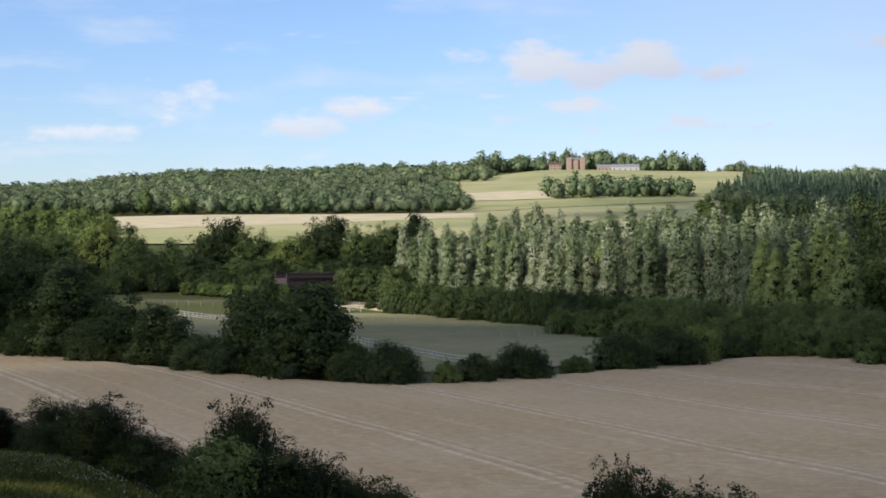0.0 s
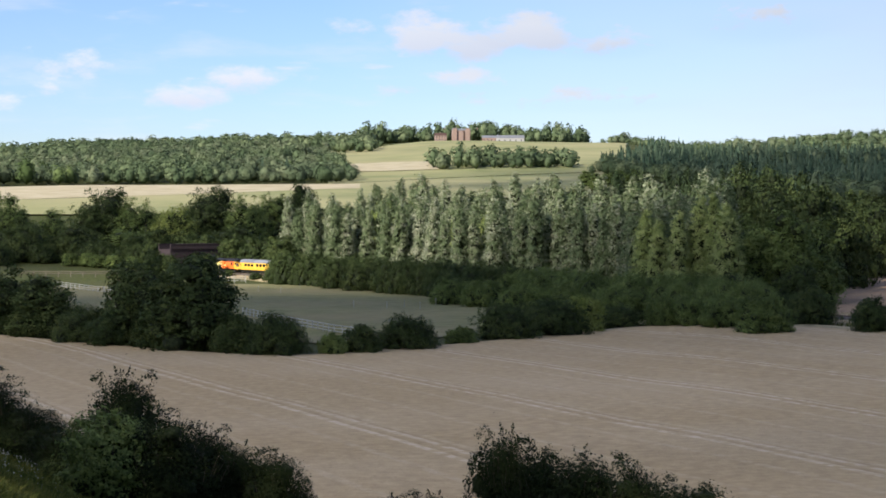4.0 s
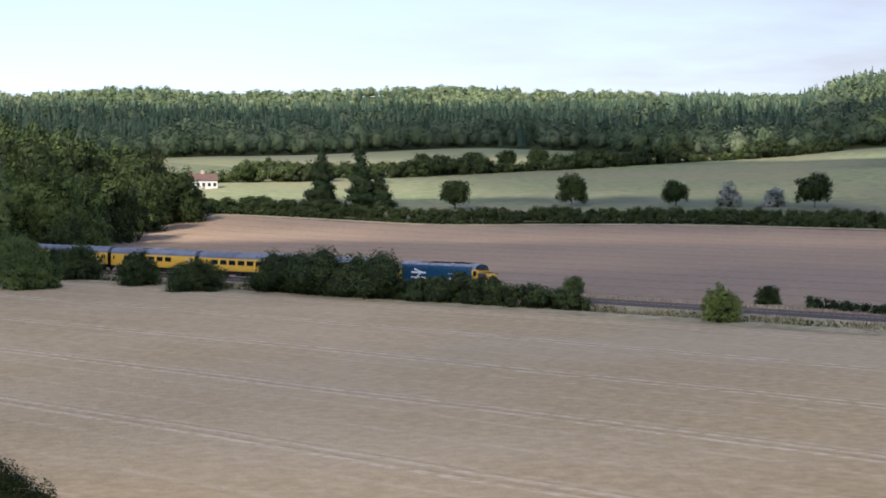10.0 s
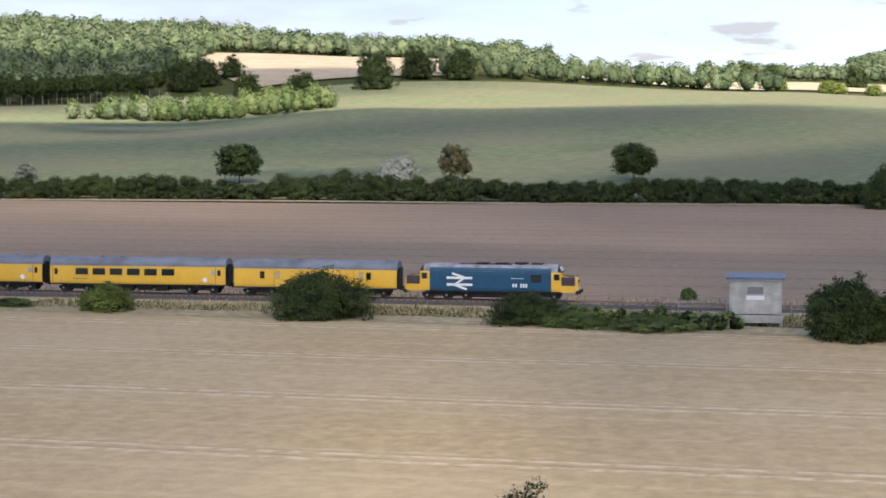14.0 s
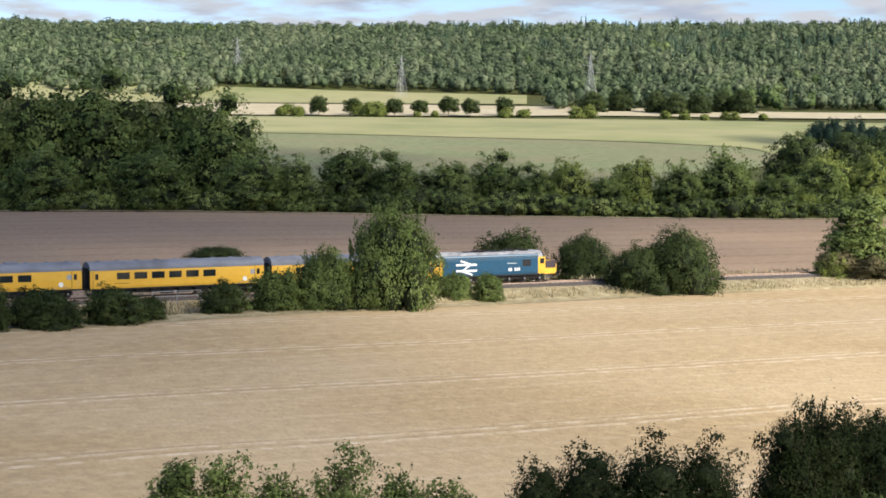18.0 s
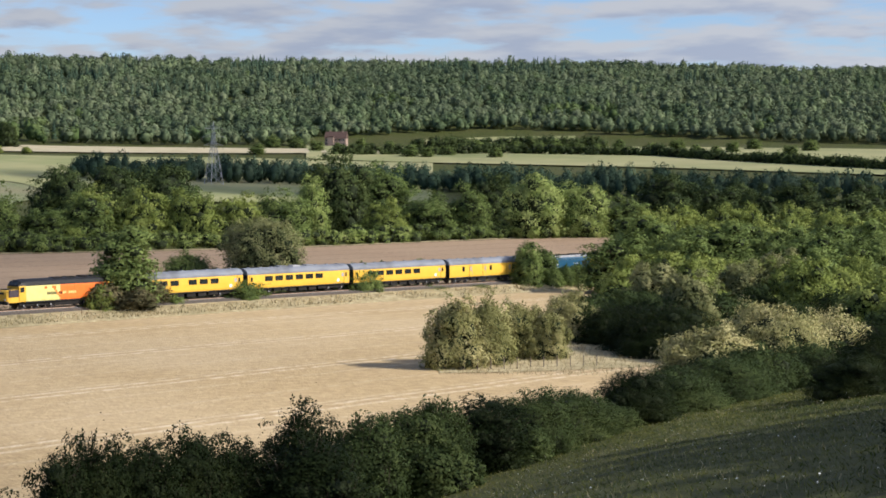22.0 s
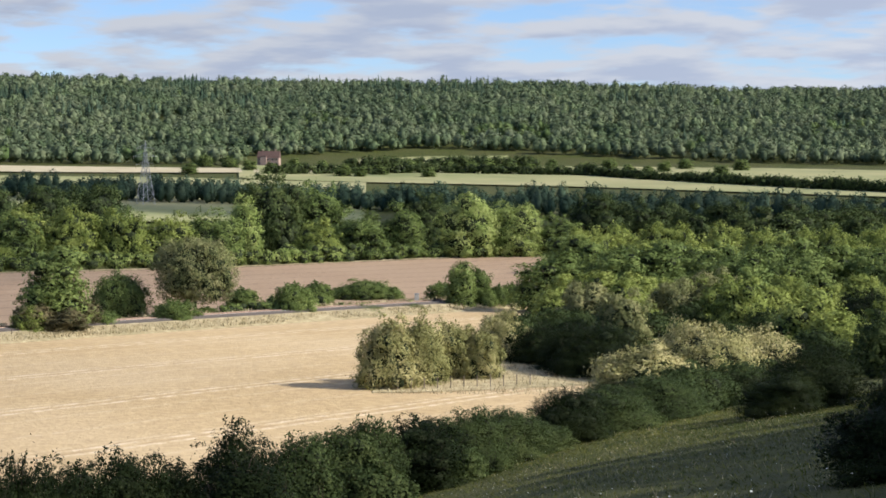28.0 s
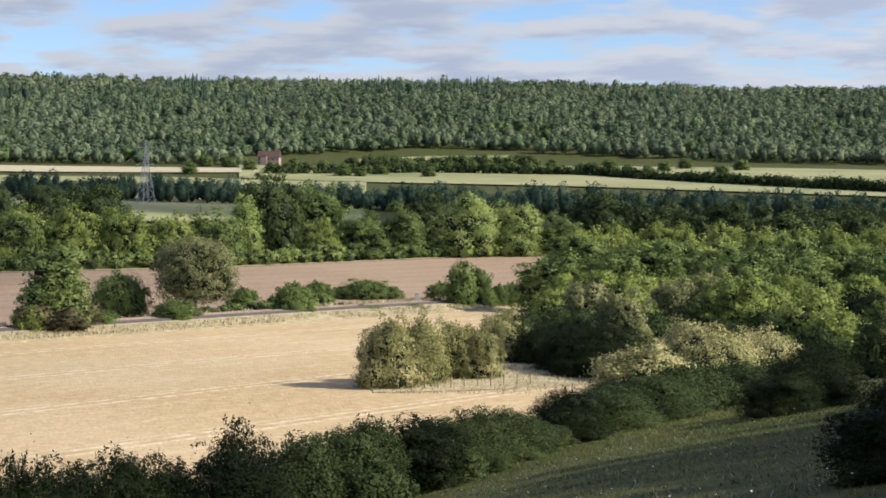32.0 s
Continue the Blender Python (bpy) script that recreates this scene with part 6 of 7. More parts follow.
BELT_S = [
    ("ash", 111.81, 455, 10.3, 14.2), ("ash", 113.24, 465, 13.7, 16.0), ("oak", 112.52, 510, 19.2, 20.7), ("oak", 114.12, 515, 19.2, 20.9), ("oak", 115.54, 520, 19.2, 22.8), ("maple", 114.66, 468, 12.2, 16.1),
    ("ash", 116.25, 480, 14.2, 19.5), ("maple", 113.35, 470, 15.4, 16.2), ("maple", 114.89, 470, 14.8, 16.2), ("maple", 116.44, 470, 14.1, 16.2), ("oak", 115.41, 540, 19.2, 20.2), ("maple", 117.84, 475, 13.3, 16.3),
    ("ash", 119.24, 480, 14.0, 16.5), ("lime_tree", 120.13, 490, 18.3, 10.7), ("oak", 121.01, 520, 23.4, 22.8), ("ash", 122.43, 540, 20.0, 21.9), ("maple", 122.43, 485, 11.7, 13.6), ("ash", 123.86, 500, 12.9, 17.2),
    ("ash", 125.2, 505, 15.2, 14.2), ("lime_tree", 127.26, 510, 19.9, 20.7), ("lime_tree", 128.69, 515, 16.6, 19.3), ("oak", 126.01, 560, 17.3, 19.2), ("ash", 130.12, 520, 11.7, 14.6), ("oak", 131.36, 560, 17.5, 22.8),
    ("maple", 112.66, 450, 6.3, 8.4),
]
BEHIND0 = [
    ("ash", -13.43, 640, 20.2, 22.0), ("ash", -12.24, 650, 18.1, 20.3), ("maple", -10.69, 700, 22.8, 21.9), ("ash", -9.74, 660, 19.9, 16.5), ("ash", -8.6, 640, 15.4, 14.0), ("oak", -6.93, 690, 22.5, 23.7),
    ("ash", -5.96, 680, 18.3, 19.1), ("maple", -4.89, 650, 16.8, 18.3), ("oak", -3.65, 720, 22.0, 24.8), ("ash", -2.58, 700, 18.0, 17.5), ("ash", -1.68, 720, 19.2, 15.7), ("oak", -0.79, 740, 21.8, 16.2),
    ("oak", -2.93, 600, 11.1, 16.9), ("ash", -6.14, 600, 10.8, 22.5), ("oak", -7.9, 600, 11.8, 18.8), ("shrub", -1.86, 560, 8.6, 10.5), ("dark_shrub", -9.47, 600, 12.7, 22.5), ("oak", -11.55, 600, 10.9, 22.5),
]
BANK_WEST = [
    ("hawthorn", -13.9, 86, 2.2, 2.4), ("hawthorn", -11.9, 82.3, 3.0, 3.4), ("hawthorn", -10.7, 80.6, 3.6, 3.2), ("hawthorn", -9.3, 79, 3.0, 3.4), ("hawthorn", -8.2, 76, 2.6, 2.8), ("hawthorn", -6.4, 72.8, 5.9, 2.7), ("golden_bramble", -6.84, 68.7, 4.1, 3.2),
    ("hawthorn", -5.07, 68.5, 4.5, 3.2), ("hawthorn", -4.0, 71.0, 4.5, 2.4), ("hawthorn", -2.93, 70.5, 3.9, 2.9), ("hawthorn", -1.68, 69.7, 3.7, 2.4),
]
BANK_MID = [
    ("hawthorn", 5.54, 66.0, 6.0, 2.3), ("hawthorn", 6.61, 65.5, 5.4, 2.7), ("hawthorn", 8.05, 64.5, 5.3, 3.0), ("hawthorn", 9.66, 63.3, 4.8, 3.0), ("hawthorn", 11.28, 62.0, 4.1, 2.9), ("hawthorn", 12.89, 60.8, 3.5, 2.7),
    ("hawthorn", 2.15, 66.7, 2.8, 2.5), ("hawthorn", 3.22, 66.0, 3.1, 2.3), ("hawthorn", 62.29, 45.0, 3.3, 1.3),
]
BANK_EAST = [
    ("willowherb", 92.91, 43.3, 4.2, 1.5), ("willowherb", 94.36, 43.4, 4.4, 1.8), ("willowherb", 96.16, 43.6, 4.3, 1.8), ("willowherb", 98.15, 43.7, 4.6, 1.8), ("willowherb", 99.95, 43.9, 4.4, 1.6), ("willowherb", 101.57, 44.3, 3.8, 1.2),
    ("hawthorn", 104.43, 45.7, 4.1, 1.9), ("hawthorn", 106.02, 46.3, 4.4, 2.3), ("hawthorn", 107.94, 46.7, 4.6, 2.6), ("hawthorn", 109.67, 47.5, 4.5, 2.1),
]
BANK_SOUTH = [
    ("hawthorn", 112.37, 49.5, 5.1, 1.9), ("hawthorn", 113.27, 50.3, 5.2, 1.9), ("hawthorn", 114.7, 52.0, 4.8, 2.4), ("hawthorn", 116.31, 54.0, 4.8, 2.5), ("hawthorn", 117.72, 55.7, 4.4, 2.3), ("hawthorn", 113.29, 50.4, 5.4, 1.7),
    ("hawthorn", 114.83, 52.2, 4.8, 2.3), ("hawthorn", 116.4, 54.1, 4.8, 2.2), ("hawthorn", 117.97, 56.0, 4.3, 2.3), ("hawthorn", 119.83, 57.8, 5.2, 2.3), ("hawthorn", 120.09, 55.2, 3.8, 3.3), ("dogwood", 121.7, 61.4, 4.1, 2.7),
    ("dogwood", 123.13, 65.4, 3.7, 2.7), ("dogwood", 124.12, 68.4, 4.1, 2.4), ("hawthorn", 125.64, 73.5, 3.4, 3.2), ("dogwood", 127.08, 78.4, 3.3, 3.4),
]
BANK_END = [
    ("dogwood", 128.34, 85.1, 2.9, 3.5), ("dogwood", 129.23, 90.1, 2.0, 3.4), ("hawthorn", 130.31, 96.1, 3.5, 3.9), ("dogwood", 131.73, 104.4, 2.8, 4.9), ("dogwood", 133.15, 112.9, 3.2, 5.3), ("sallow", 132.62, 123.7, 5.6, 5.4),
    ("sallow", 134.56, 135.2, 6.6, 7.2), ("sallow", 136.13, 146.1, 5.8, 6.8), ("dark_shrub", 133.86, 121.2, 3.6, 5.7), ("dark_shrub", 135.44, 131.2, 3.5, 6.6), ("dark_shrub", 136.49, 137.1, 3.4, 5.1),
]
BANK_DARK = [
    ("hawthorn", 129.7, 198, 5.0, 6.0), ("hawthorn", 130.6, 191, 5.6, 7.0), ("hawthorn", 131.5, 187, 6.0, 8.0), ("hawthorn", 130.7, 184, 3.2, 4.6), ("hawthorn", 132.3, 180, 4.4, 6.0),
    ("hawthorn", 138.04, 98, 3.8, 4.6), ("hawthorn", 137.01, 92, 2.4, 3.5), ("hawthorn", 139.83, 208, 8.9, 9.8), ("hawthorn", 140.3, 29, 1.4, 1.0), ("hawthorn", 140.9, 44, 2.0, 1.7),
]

for rows in (EDGE_TREES, EDGE_BUSH, TRACK_BUSH, MID_TRACK, BIG_SHRUBS, EAST_TRACK, SOUTH_TRACK, SOUTH2, SALLOW, BIG_DARK, BELT_E, BELT_S, BEHIND0):
    rows_of(rows)
for kind, az, r, h, w in HEDGE_TREES:
    plant_at(kind, az, r, h * {"pine": 1.08, "whitebeam": 0.95}.get(kind, 1.2), w * (1.1 if kind == "whitebeam" else 0.97))
stand("ash", -15, -10.2, 760, 900, 12, 15, 14, 17)
stand("ash", -15, -10.4, 980, 1120, 16, 15, 15, 18)
stand("dark_shrub", -15, -2, lambda a: edge(a) + 2, lambda a: edge(a) + 7, 18, 3.6, 6, 20)
stand("dark_shrub", -14, -2, 560, 610, 16, 7, 11, 38)
hedge([(20.9, 259), (22.5, 252), (24.9, 244.5)], 5.0, 5.6, "overgrown dark hedge beside the railway", M_LEAF_DARK, 130, 0.19, seed=3)
hedge([(24.7, 245), (27.0, 238), (29, 231), (31.0, 225)], 2.9, 4.6, "overgrown green hedge beside the railway", M_LEAF_DARK, 130, 0.19, seed=5)
hedge([(38.0, 236), (40, 229), (41.5, 224)], 1.3, 2.5, "low bramble hedge behind the track", M_LEAF_DARK, 90, 0.16, seed=6)
hedge([(44, 222), (46, 217)], 0.9, 2.0, "low bramble hedge behind the track", M_LEAF, 90, 0.16, seed=8)
hedge([(63.5, 172), (66, 171), (69, 170)], 1.7, 2.6, "low green bramble bank at the field's edge", M_LEAF, 150, 0.13, seed=7)
hedge([(119.5, 268), (121, 279), (122.5, 288)], 2.2, 2.6, "rough green hedge beside the track", M_LEAF, 90, 0.17, seed=9)
hedge([(123.2, 282), (125.5, 289)], 1.4, 2.8, "low green bramble bank beside the track", M_LEAF_LIME, 110, 0.15, seed=10)
# hedge at the top of the ploughed field, in overgrown lengths
for k, (a0, a1, h, w, lv) in enumerate(((17.5, 24, 3.6, 5, M_LEAF_DARK), (23.5, 30, 3.2, 5, M_LEAF), (29.5, 37, 3.4, 5, M_LEAF_DARK), (36.5, 44, 3.8, 5.5, M_LEAF_DARK), (43.5, 49, 4.4, 6, M_LEAF), (48.5, 55, 4.6, 6, M_LEAF_DARK), (54.5, 61.5, 5.0, 6, M_LEAF), (61, 67, 4.4, 6, M_LEAF_DARK), (66.5, 74, 4.8, 6, M_LEAF_DARK))):
    path = [(a, plough_top(a) + 16) for a in np.linspace(a0, a1, 6)]
    hedge(path, h, w, "long rough hedge along the top of the ploughed field", M_LEAF_DARK, 150, 0.18, seed=20 + k, wave=0.35)
    path = [(a, plough_top(a) + 6) for a in np.linspace(a0 + 0.5, a1 - 0.8, 5)]
    hedge(path, h * 0.55, w * 0.8, "low scrubby growth below the hedge", M_LEAF_DARK, 120, 0.17, seed=40 + k, wave=0.7)
# hedge between the two pastures
hedge([(22.5, 700), (25, 705), (28, 740), (31, 780), (33, 815), (36, 850), (39, 930)], 5.5, 8, "hedge with small trees between two pastures", M_LEAF_DARK, 22, 0.55, seed=60, wave=0.6)
hedge([(17.8, 655), (19.5, 668), (21.5, 672), (23, 680)], 5.0, 7, "garden hedge behind the bungalow", M_LEAF_DARK, 22, 0.5, seed=61, wave=0.6)
stand("small_tree", 19.8, 24.5, 660, 690, 8, 8, 8, 62)
stand("small_tree", 25.5, 34, lambda a: 715 + (a - 25.5) * 14, lambda a: 725 + (a - 25.5) * 14, 9, 8.5, 9, 63)
# under the belts behind the ploughed field
for k in range(8):
    a0 = 74 + k * 7
    hedge([(a, plough_top(a) + 5) for a in np.linspace(a0, a0 + 7.2, 6)], 4.5 if k < 4 else 4.0, 7, "bright green undergrowth below the trees", M_LEAF if k % 2 else M_LEAF_LIME, 60, 0.24, seed=70 + k, wave=0.5)
# far hedges and trees of the valley
for a0, a1, count, h in ((93, 94.5, 3, 6), (96.2, 97.0, 4, 8), (98.6, 99.6, 4, 11), (100.0, 101.5, 2, 5), (103.0, 104.2, 4, 6.5), (105.5, 106.1, 2, 9), (108.2, 111.5, 6, 6)):
    stand("maple", a0, a1, 1205, 1250, count, h, h * 1.5, int(a0 * 10), "small yellow-green tree in a far hedge")
stand("small_tree", 97, 104, 1230, 1260, 7, 13, 14, 65)
stand("oak", 106, 111, 1290, 1330, 7, 17, 22, 66)
stand("ash", 8.0, 9.8, 1230, 1330, 8, 12, 13, 95)
stand("maple", 70, 84, 1130, 1300, 16, 9, 14, 67, "small yellow-green tree in a far hedge")
stand("oak", 68, 84, 1300, 1500, 10, 16, 20, 68)
for az, r, h, w in ((57.5, 1000, 22, 24), (55.2, 980, 15, 18), (53.5, 1010, 14, 18), (52.2, 1075, 17, 19), (51.5, 1050, 19, 20), (53.0, 1110, 15, 17), (58.8, 1080, 20, 22), (60.2, 1085, 19, 22)):
    plant_at("oak", az, r, h, w)
stand("ash", 118, 136, 1280, 1420, 26, 9, 13, 69)
hedge([(121, 1310), (126, 1345), (131, 1310), (137, 1140), (141, 1060)], 6, 9, "long dark field hedge in the far valley", M_LEAF_DARK, 14, 0.9, seed=80, wave=0.3)
hedge([(123.5, 1400), (127, 1430), (129.5, 1440)], 8, 12, "dark hedge below a pale meadow", M_LEAF_DARK, 14, 0.9, seed=81, wave=0.3)
# lineside scrub about the bridge
stand("dark_shrub", -9.6, -5.3, lambda a: rail_range(a) - 16, lambda a: rail_range(a) - 8, 13, 7.6, 8, 82)
stand("shrub", -9.6, -5.6, lambda a: rail_range(a) - 40, lambda a: rail_range(a) - 20, 7, 5, 7, 83)
stand("dark_shrub", -3.6, -1.5, lambda a: rail_range(a) - 15, lambda a: rail_range(a) - 11, 3, 2.4, 5, 84)
stand("dark_shrub", -4.0, -3.5, 500, 508, 2, 6.5, 6, 86)
stand("dark_shrub", -5.5, -4.85, 508, 518, 3, 6.6, 7, 87)
stand("dark_shrub", -4.8, -3.9, 500, 506, 3, 3.2, 6, 88)
stand("oak", -6.2, -1.2, lambda a: rail_range(a) + 14, lambda a: rail_range(a) + 30, 7, 11, 11, 85)
# bare-stemmed trees along the foot of the hill wood and by the copse
stand("woodland_tree", 41.2, 50.8, lambda a: float(np.interp(a, (41, 42, 48, 51), (966, 982, 992, 1015))), lambda a: float(np.interp(a, (41, 42, 48, 51), (974, 990, 1000, 1030))), 46, 15, 8, 90)
# scrub wood that closes the field
stand("maple", 129.6, 142, lambda a: 225 - (a - 129.6) * 4, lambda a: 275, 22, 8.5, 9, 26)
stand("ash", 129.6, 142, lambda a: 270, lambda a: 340, 24, 11.5, 11, 41)
stand("maple", 130, 142, lambda a: 340, lambda a: 470, 30, 12, 13, 42)
stand("dark_shrub", 129, 142, lambda a: 200 - (a - 129) * 3, lambda a: 225, 18, 5.5, 8, 43)
stand("oak", 131, 142, lambda a: 470, lambda a: 640, 18, 15, 16, 44)
stand("dark_shrub", 128.8, 132.4, 198, 216, 6, 5.5, 7, 91)
stand("willow", 130.5, 136, 200, 250, 4, 9, 8, 45)
# unseen trees added on the bank north of the camera, to shade its bushes
for az, r, h in ((-31, 66, 15), (-27, 58, 14), (-35, 74, 15), (-25, 80, 13), (-40, 60, 14), (-32, 84, 14), (-24, 61, 15), (-23, 52, 18), (-25, 46, 20), (-56, 27, 15), (-50, 34, 16), (-66, 24, 14)):
    plant_at("oak", az, r, h, 10, label="unseen tall broadleaf tree added to shade the bank")
stand("hawthorn", 131.5, 138, lambda a: 112 + (a - 131.5) * 7, lambda a: 124 + (a - 131.5) * 8, 9, 3.6, 5.5, 46)
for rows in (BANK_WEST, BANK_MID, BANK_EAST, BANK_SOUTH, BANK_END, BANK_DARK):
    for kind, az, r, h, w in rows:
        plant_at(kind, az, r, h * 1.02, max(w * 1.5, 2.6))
# lower growth round the hawthorns
stand("bramble", -10, -1, lambda a: 72 + abs(a) * 0.4, lambda a: 80 + abs(a) * 0.4, 9, 2.0, 4.5, 47)
stand("bramble", 3, 14, 58, 66, 9, 2.6, 4.5, 48)
stand("bramble", 103, 129, lambda a: float(np.interp(a, (103, 113, 120, 124, 129), (43, 47, 55, 64, 86))), lambda a: float(np.interp(a, (103, 113, 120, 124, 129), (47, 52, 60, 70, 92))), 30, 2.4, 4.2, 49)
# unseen grove added behind the camera, so that its shade lies on the bank
for x, y, h in ((31, -57, 14.4), (37, -64, 12.8), (43, -71, 11.2), (50, -82, 12.4), (57, -93, 11.6), (64, -105, 11.6), (25, -51, 14.6), (19, -44, 14.5), (13, -35, 12), (9, -28, 10), (16, -58, 15), (25, -74, 14), (36, -88, 13), (48, -103, 13), (3, -22, 8), (-4, -18, 8), (2, -40, 12), (16.5, -39, 13), (28, -63, 15), (21, -49, 15), (34, -72, 12.5)):
    plant("oak", x - 3.2, y - 2.7, h, 13.5, label="unseen tall broadleaf tree added to shade the bank")


# ---------------------------------------------------------------- buildings and fixtures
M_BRICK = mat("red_brick", [(0.25, 0.175, 0.145), (0.32, 0.23, 0.19), (0.39, 0.295, 0.245)], scale=1.2, detail=8, bump=0.3, bump_scale=8)
M_DARK_BRICK = mat("sooty_brick", [(0.030, 0.022, 0.024), (0.060, 0.044, 0.046)], scale=3, detail=8, bump=0.3)
M_TILE = mat("roof_tile", [(0.075, 0.048, 0.042), (0.12, 0.075, 0.062)], scale=1.5, detail=6, bump=0.4, bump_scale=5)
M_SLATE = mat("slate_roof", [(0.15, 0.16, 0.18), (0.24, 0.25, 0.27)], scale=1, rough=0.6)
M_RENDER = mat("white_stucco", [(0.36, 0.355, 0.34), (0.47, 0.46, 0.44)], scale=1.2, detail=6)
M_CONCRETE = mat("weathered_concrete", [(0.34, 0.33, 0.30), (0.46, 0.445, 0.41), (0.55, 0.53, 0.49)], scale=0.9, detail=8, bump=0.15, bump_scale=6, second=((0.27, 0.255, 0.22), 0.6, 0.6))
M_BLUE_ROOF = mat("blue_grey_sheet", [(0.11, 0.14, 0.20), (0.16, 0.19, 0.25)], scale=2, rough=0.45)
M_GALV = mat("galvanised_steel", [(0.34, 0.35, 0.36), (0.46, 0.47, 0.48)], scale=4, rough=0.5, metal=0.4)
M_FENCE = mat("white_rail_paint", [(0.27, 0.27, 0.26), (0.40, 0.40, 0.385)], scale=4)
M_WOOD = mat("grey_timber", [(0.14, 0.11, 0.085), (0.25, 0.21, 0.17)], scale=4, stretch=(1, 1, 0.3), bump=0.3)
M_FLOWER = mat("white_flower_heads", [(0.62, 0.62, 0.55), (0.80, 0.80, 0.74)], scale=8)


def place(ob, az, r, turn=0.0, lift=0.0):
    x, y = polar(az, r)
    ob.matrix_world = pose(x, y, land_z(x, y) + lift, 0, 0, turn)
    return ob


def relay_room(az, r):
    """A concrete equipment hut on legs, with a platform, a vent and a sheet roof. Its long side faces the field."""
    top = tagged(new("relay_hut"), "weathered concrete railway hut with a blue-grey roof", "hut")
    part("wall", box(bmesh.new(), -2.45, 2.45, -1.3, 1.3, 1.25, 4.55, 0.03), M_CONCRETE, top)
    part("roof", box(bmesh.new(), -2.75, 2.75, -1.6, 1.6, 4.552, 4.70, 0.02), M_BLUE_ROOF, top, "blue-grey sheet roof")
    part("roof_fall", extrude_section(bmesh.new(), [(-1.6, 4.702), (1.6, 4.702), (1.6, 5.0), (-1.6, 4.78)], -2.75, 2.75), M_BLUE_ROOF, top)
    part("platform", box(bmesh.new(), -2.5, 2.6, -1.75, 1.35, 0.98, 1.16, 0.02), M_CONCRETE, top)
    part("kicker", box(bmesh.new(), -2.45, 2.45, -1.80, -1.74, 0.45, 1.10, 0.01), M_CONCRETE, top)
    for x in (-2.4, 2.5):
        for y in (-1.7, 1.2):
            part("leg", box(bmesh.new(), x - 0.09, x + 0.09, y - 0.09, y + 0.09, -0.6, 1.0, 0.02), M_FENCE, top)
    vent = part("vent", box(bmesh.new(), -0.72, 0.72, -1.335, -1.296, 3.15, 3.8, 0.01), M_BLACK, top, "dark louvred vent")
    for k in range(5):
        part("louvre", box(bmesh.new(), -0.68, 0.68, -1.36, -1.337, 3.2 + k * 0.12, 3.26 + k * 0.12), M_GREY, vent)
    part("notice", box(bmesh.new(), -0.85, 0.85, -1.315, -1.297, 2.6, 3.0), M_WHITE, top, "pale notice panel")
    part("drip", box(bmesh.new(), -2.47, 2.47, -1.33, -1.30, 4.40, 4.54), M_WHITE, top)
    return place(top, az, r, -az - 2)


relay_room(69.5, 175.5)


def handrail(x0, y0, x1, y1, z, h, label):
    top = tagged(new("handrail"), label, "handrail")
    top.location = (x0, y0, z)
    d = Vector((x1 - x0, y1 - y0, 0))
    n = max(2, int(d.length / 2.4) + 1)
    for k in range(n):
        p = d * (k / (n - 1))
        part("post", rod(bmesh.new(), p + Vector((0, 0, -0.4)), p + Vector((0, 0, h)), 0.04, None, 6), M_GALV, top)
    for q in (0.5, 1.0):
        part("rail", rod(bmesh.new(), (0, 0, h * q), d + Vector((0, 0, h * q)), 0.035, None, 6), M_GALV, top)


for a0, a1, dr in ((67.1, 68.6, -7.5), (70.6, 72.2, -7.5), (92.2, 93.7, -6.5)):
    p, q = polar(a0, rail_range(a0) + dr), polar(a1, rail_range(a1) + dr)
    handrail(*p, *q, land_z(*p) + 1.0, 1.0, "galvanised handrail beside the track")


def cabinet(az, r, w, h, lift, label):
    top = tagged(new("trackside_cabinet"), label, "cabinet")
    part("body", box(bmesh.new(), -w / 2, w / 2, -0.3, 0.3, 0.0, h, 0.02), M_CONCRETE, top)
    part("lid", box(bmesh.new(), -w / 2 - 0.05, w / 2 + 0.05, -0.35, 0.35, h + 0.002, h + 0.07, 0.02), M_GREY, top)
    part("plinth", box(bmesh.new(), -w / 2 - 0.08, w / 2 + 0.08, -0.36, 0.36, -0.5, -0.002), M_CONCRETE, top)
    place(top, az, r, -az, lift)


cabinet(57.85, rail_range(57.85) + 6.5, 0.7, 1.5, 1.0, "grey steel cabinet beside the track")
cabinet(104.3, rail_range(104.3) + 8, 1.2, 1.3, 0.8, "pale cabinet beside the track")
cabinet(125.6, rail_range(125.6) + 7, 0.7, 1.5, 0.8, "white cabinet beside the track")


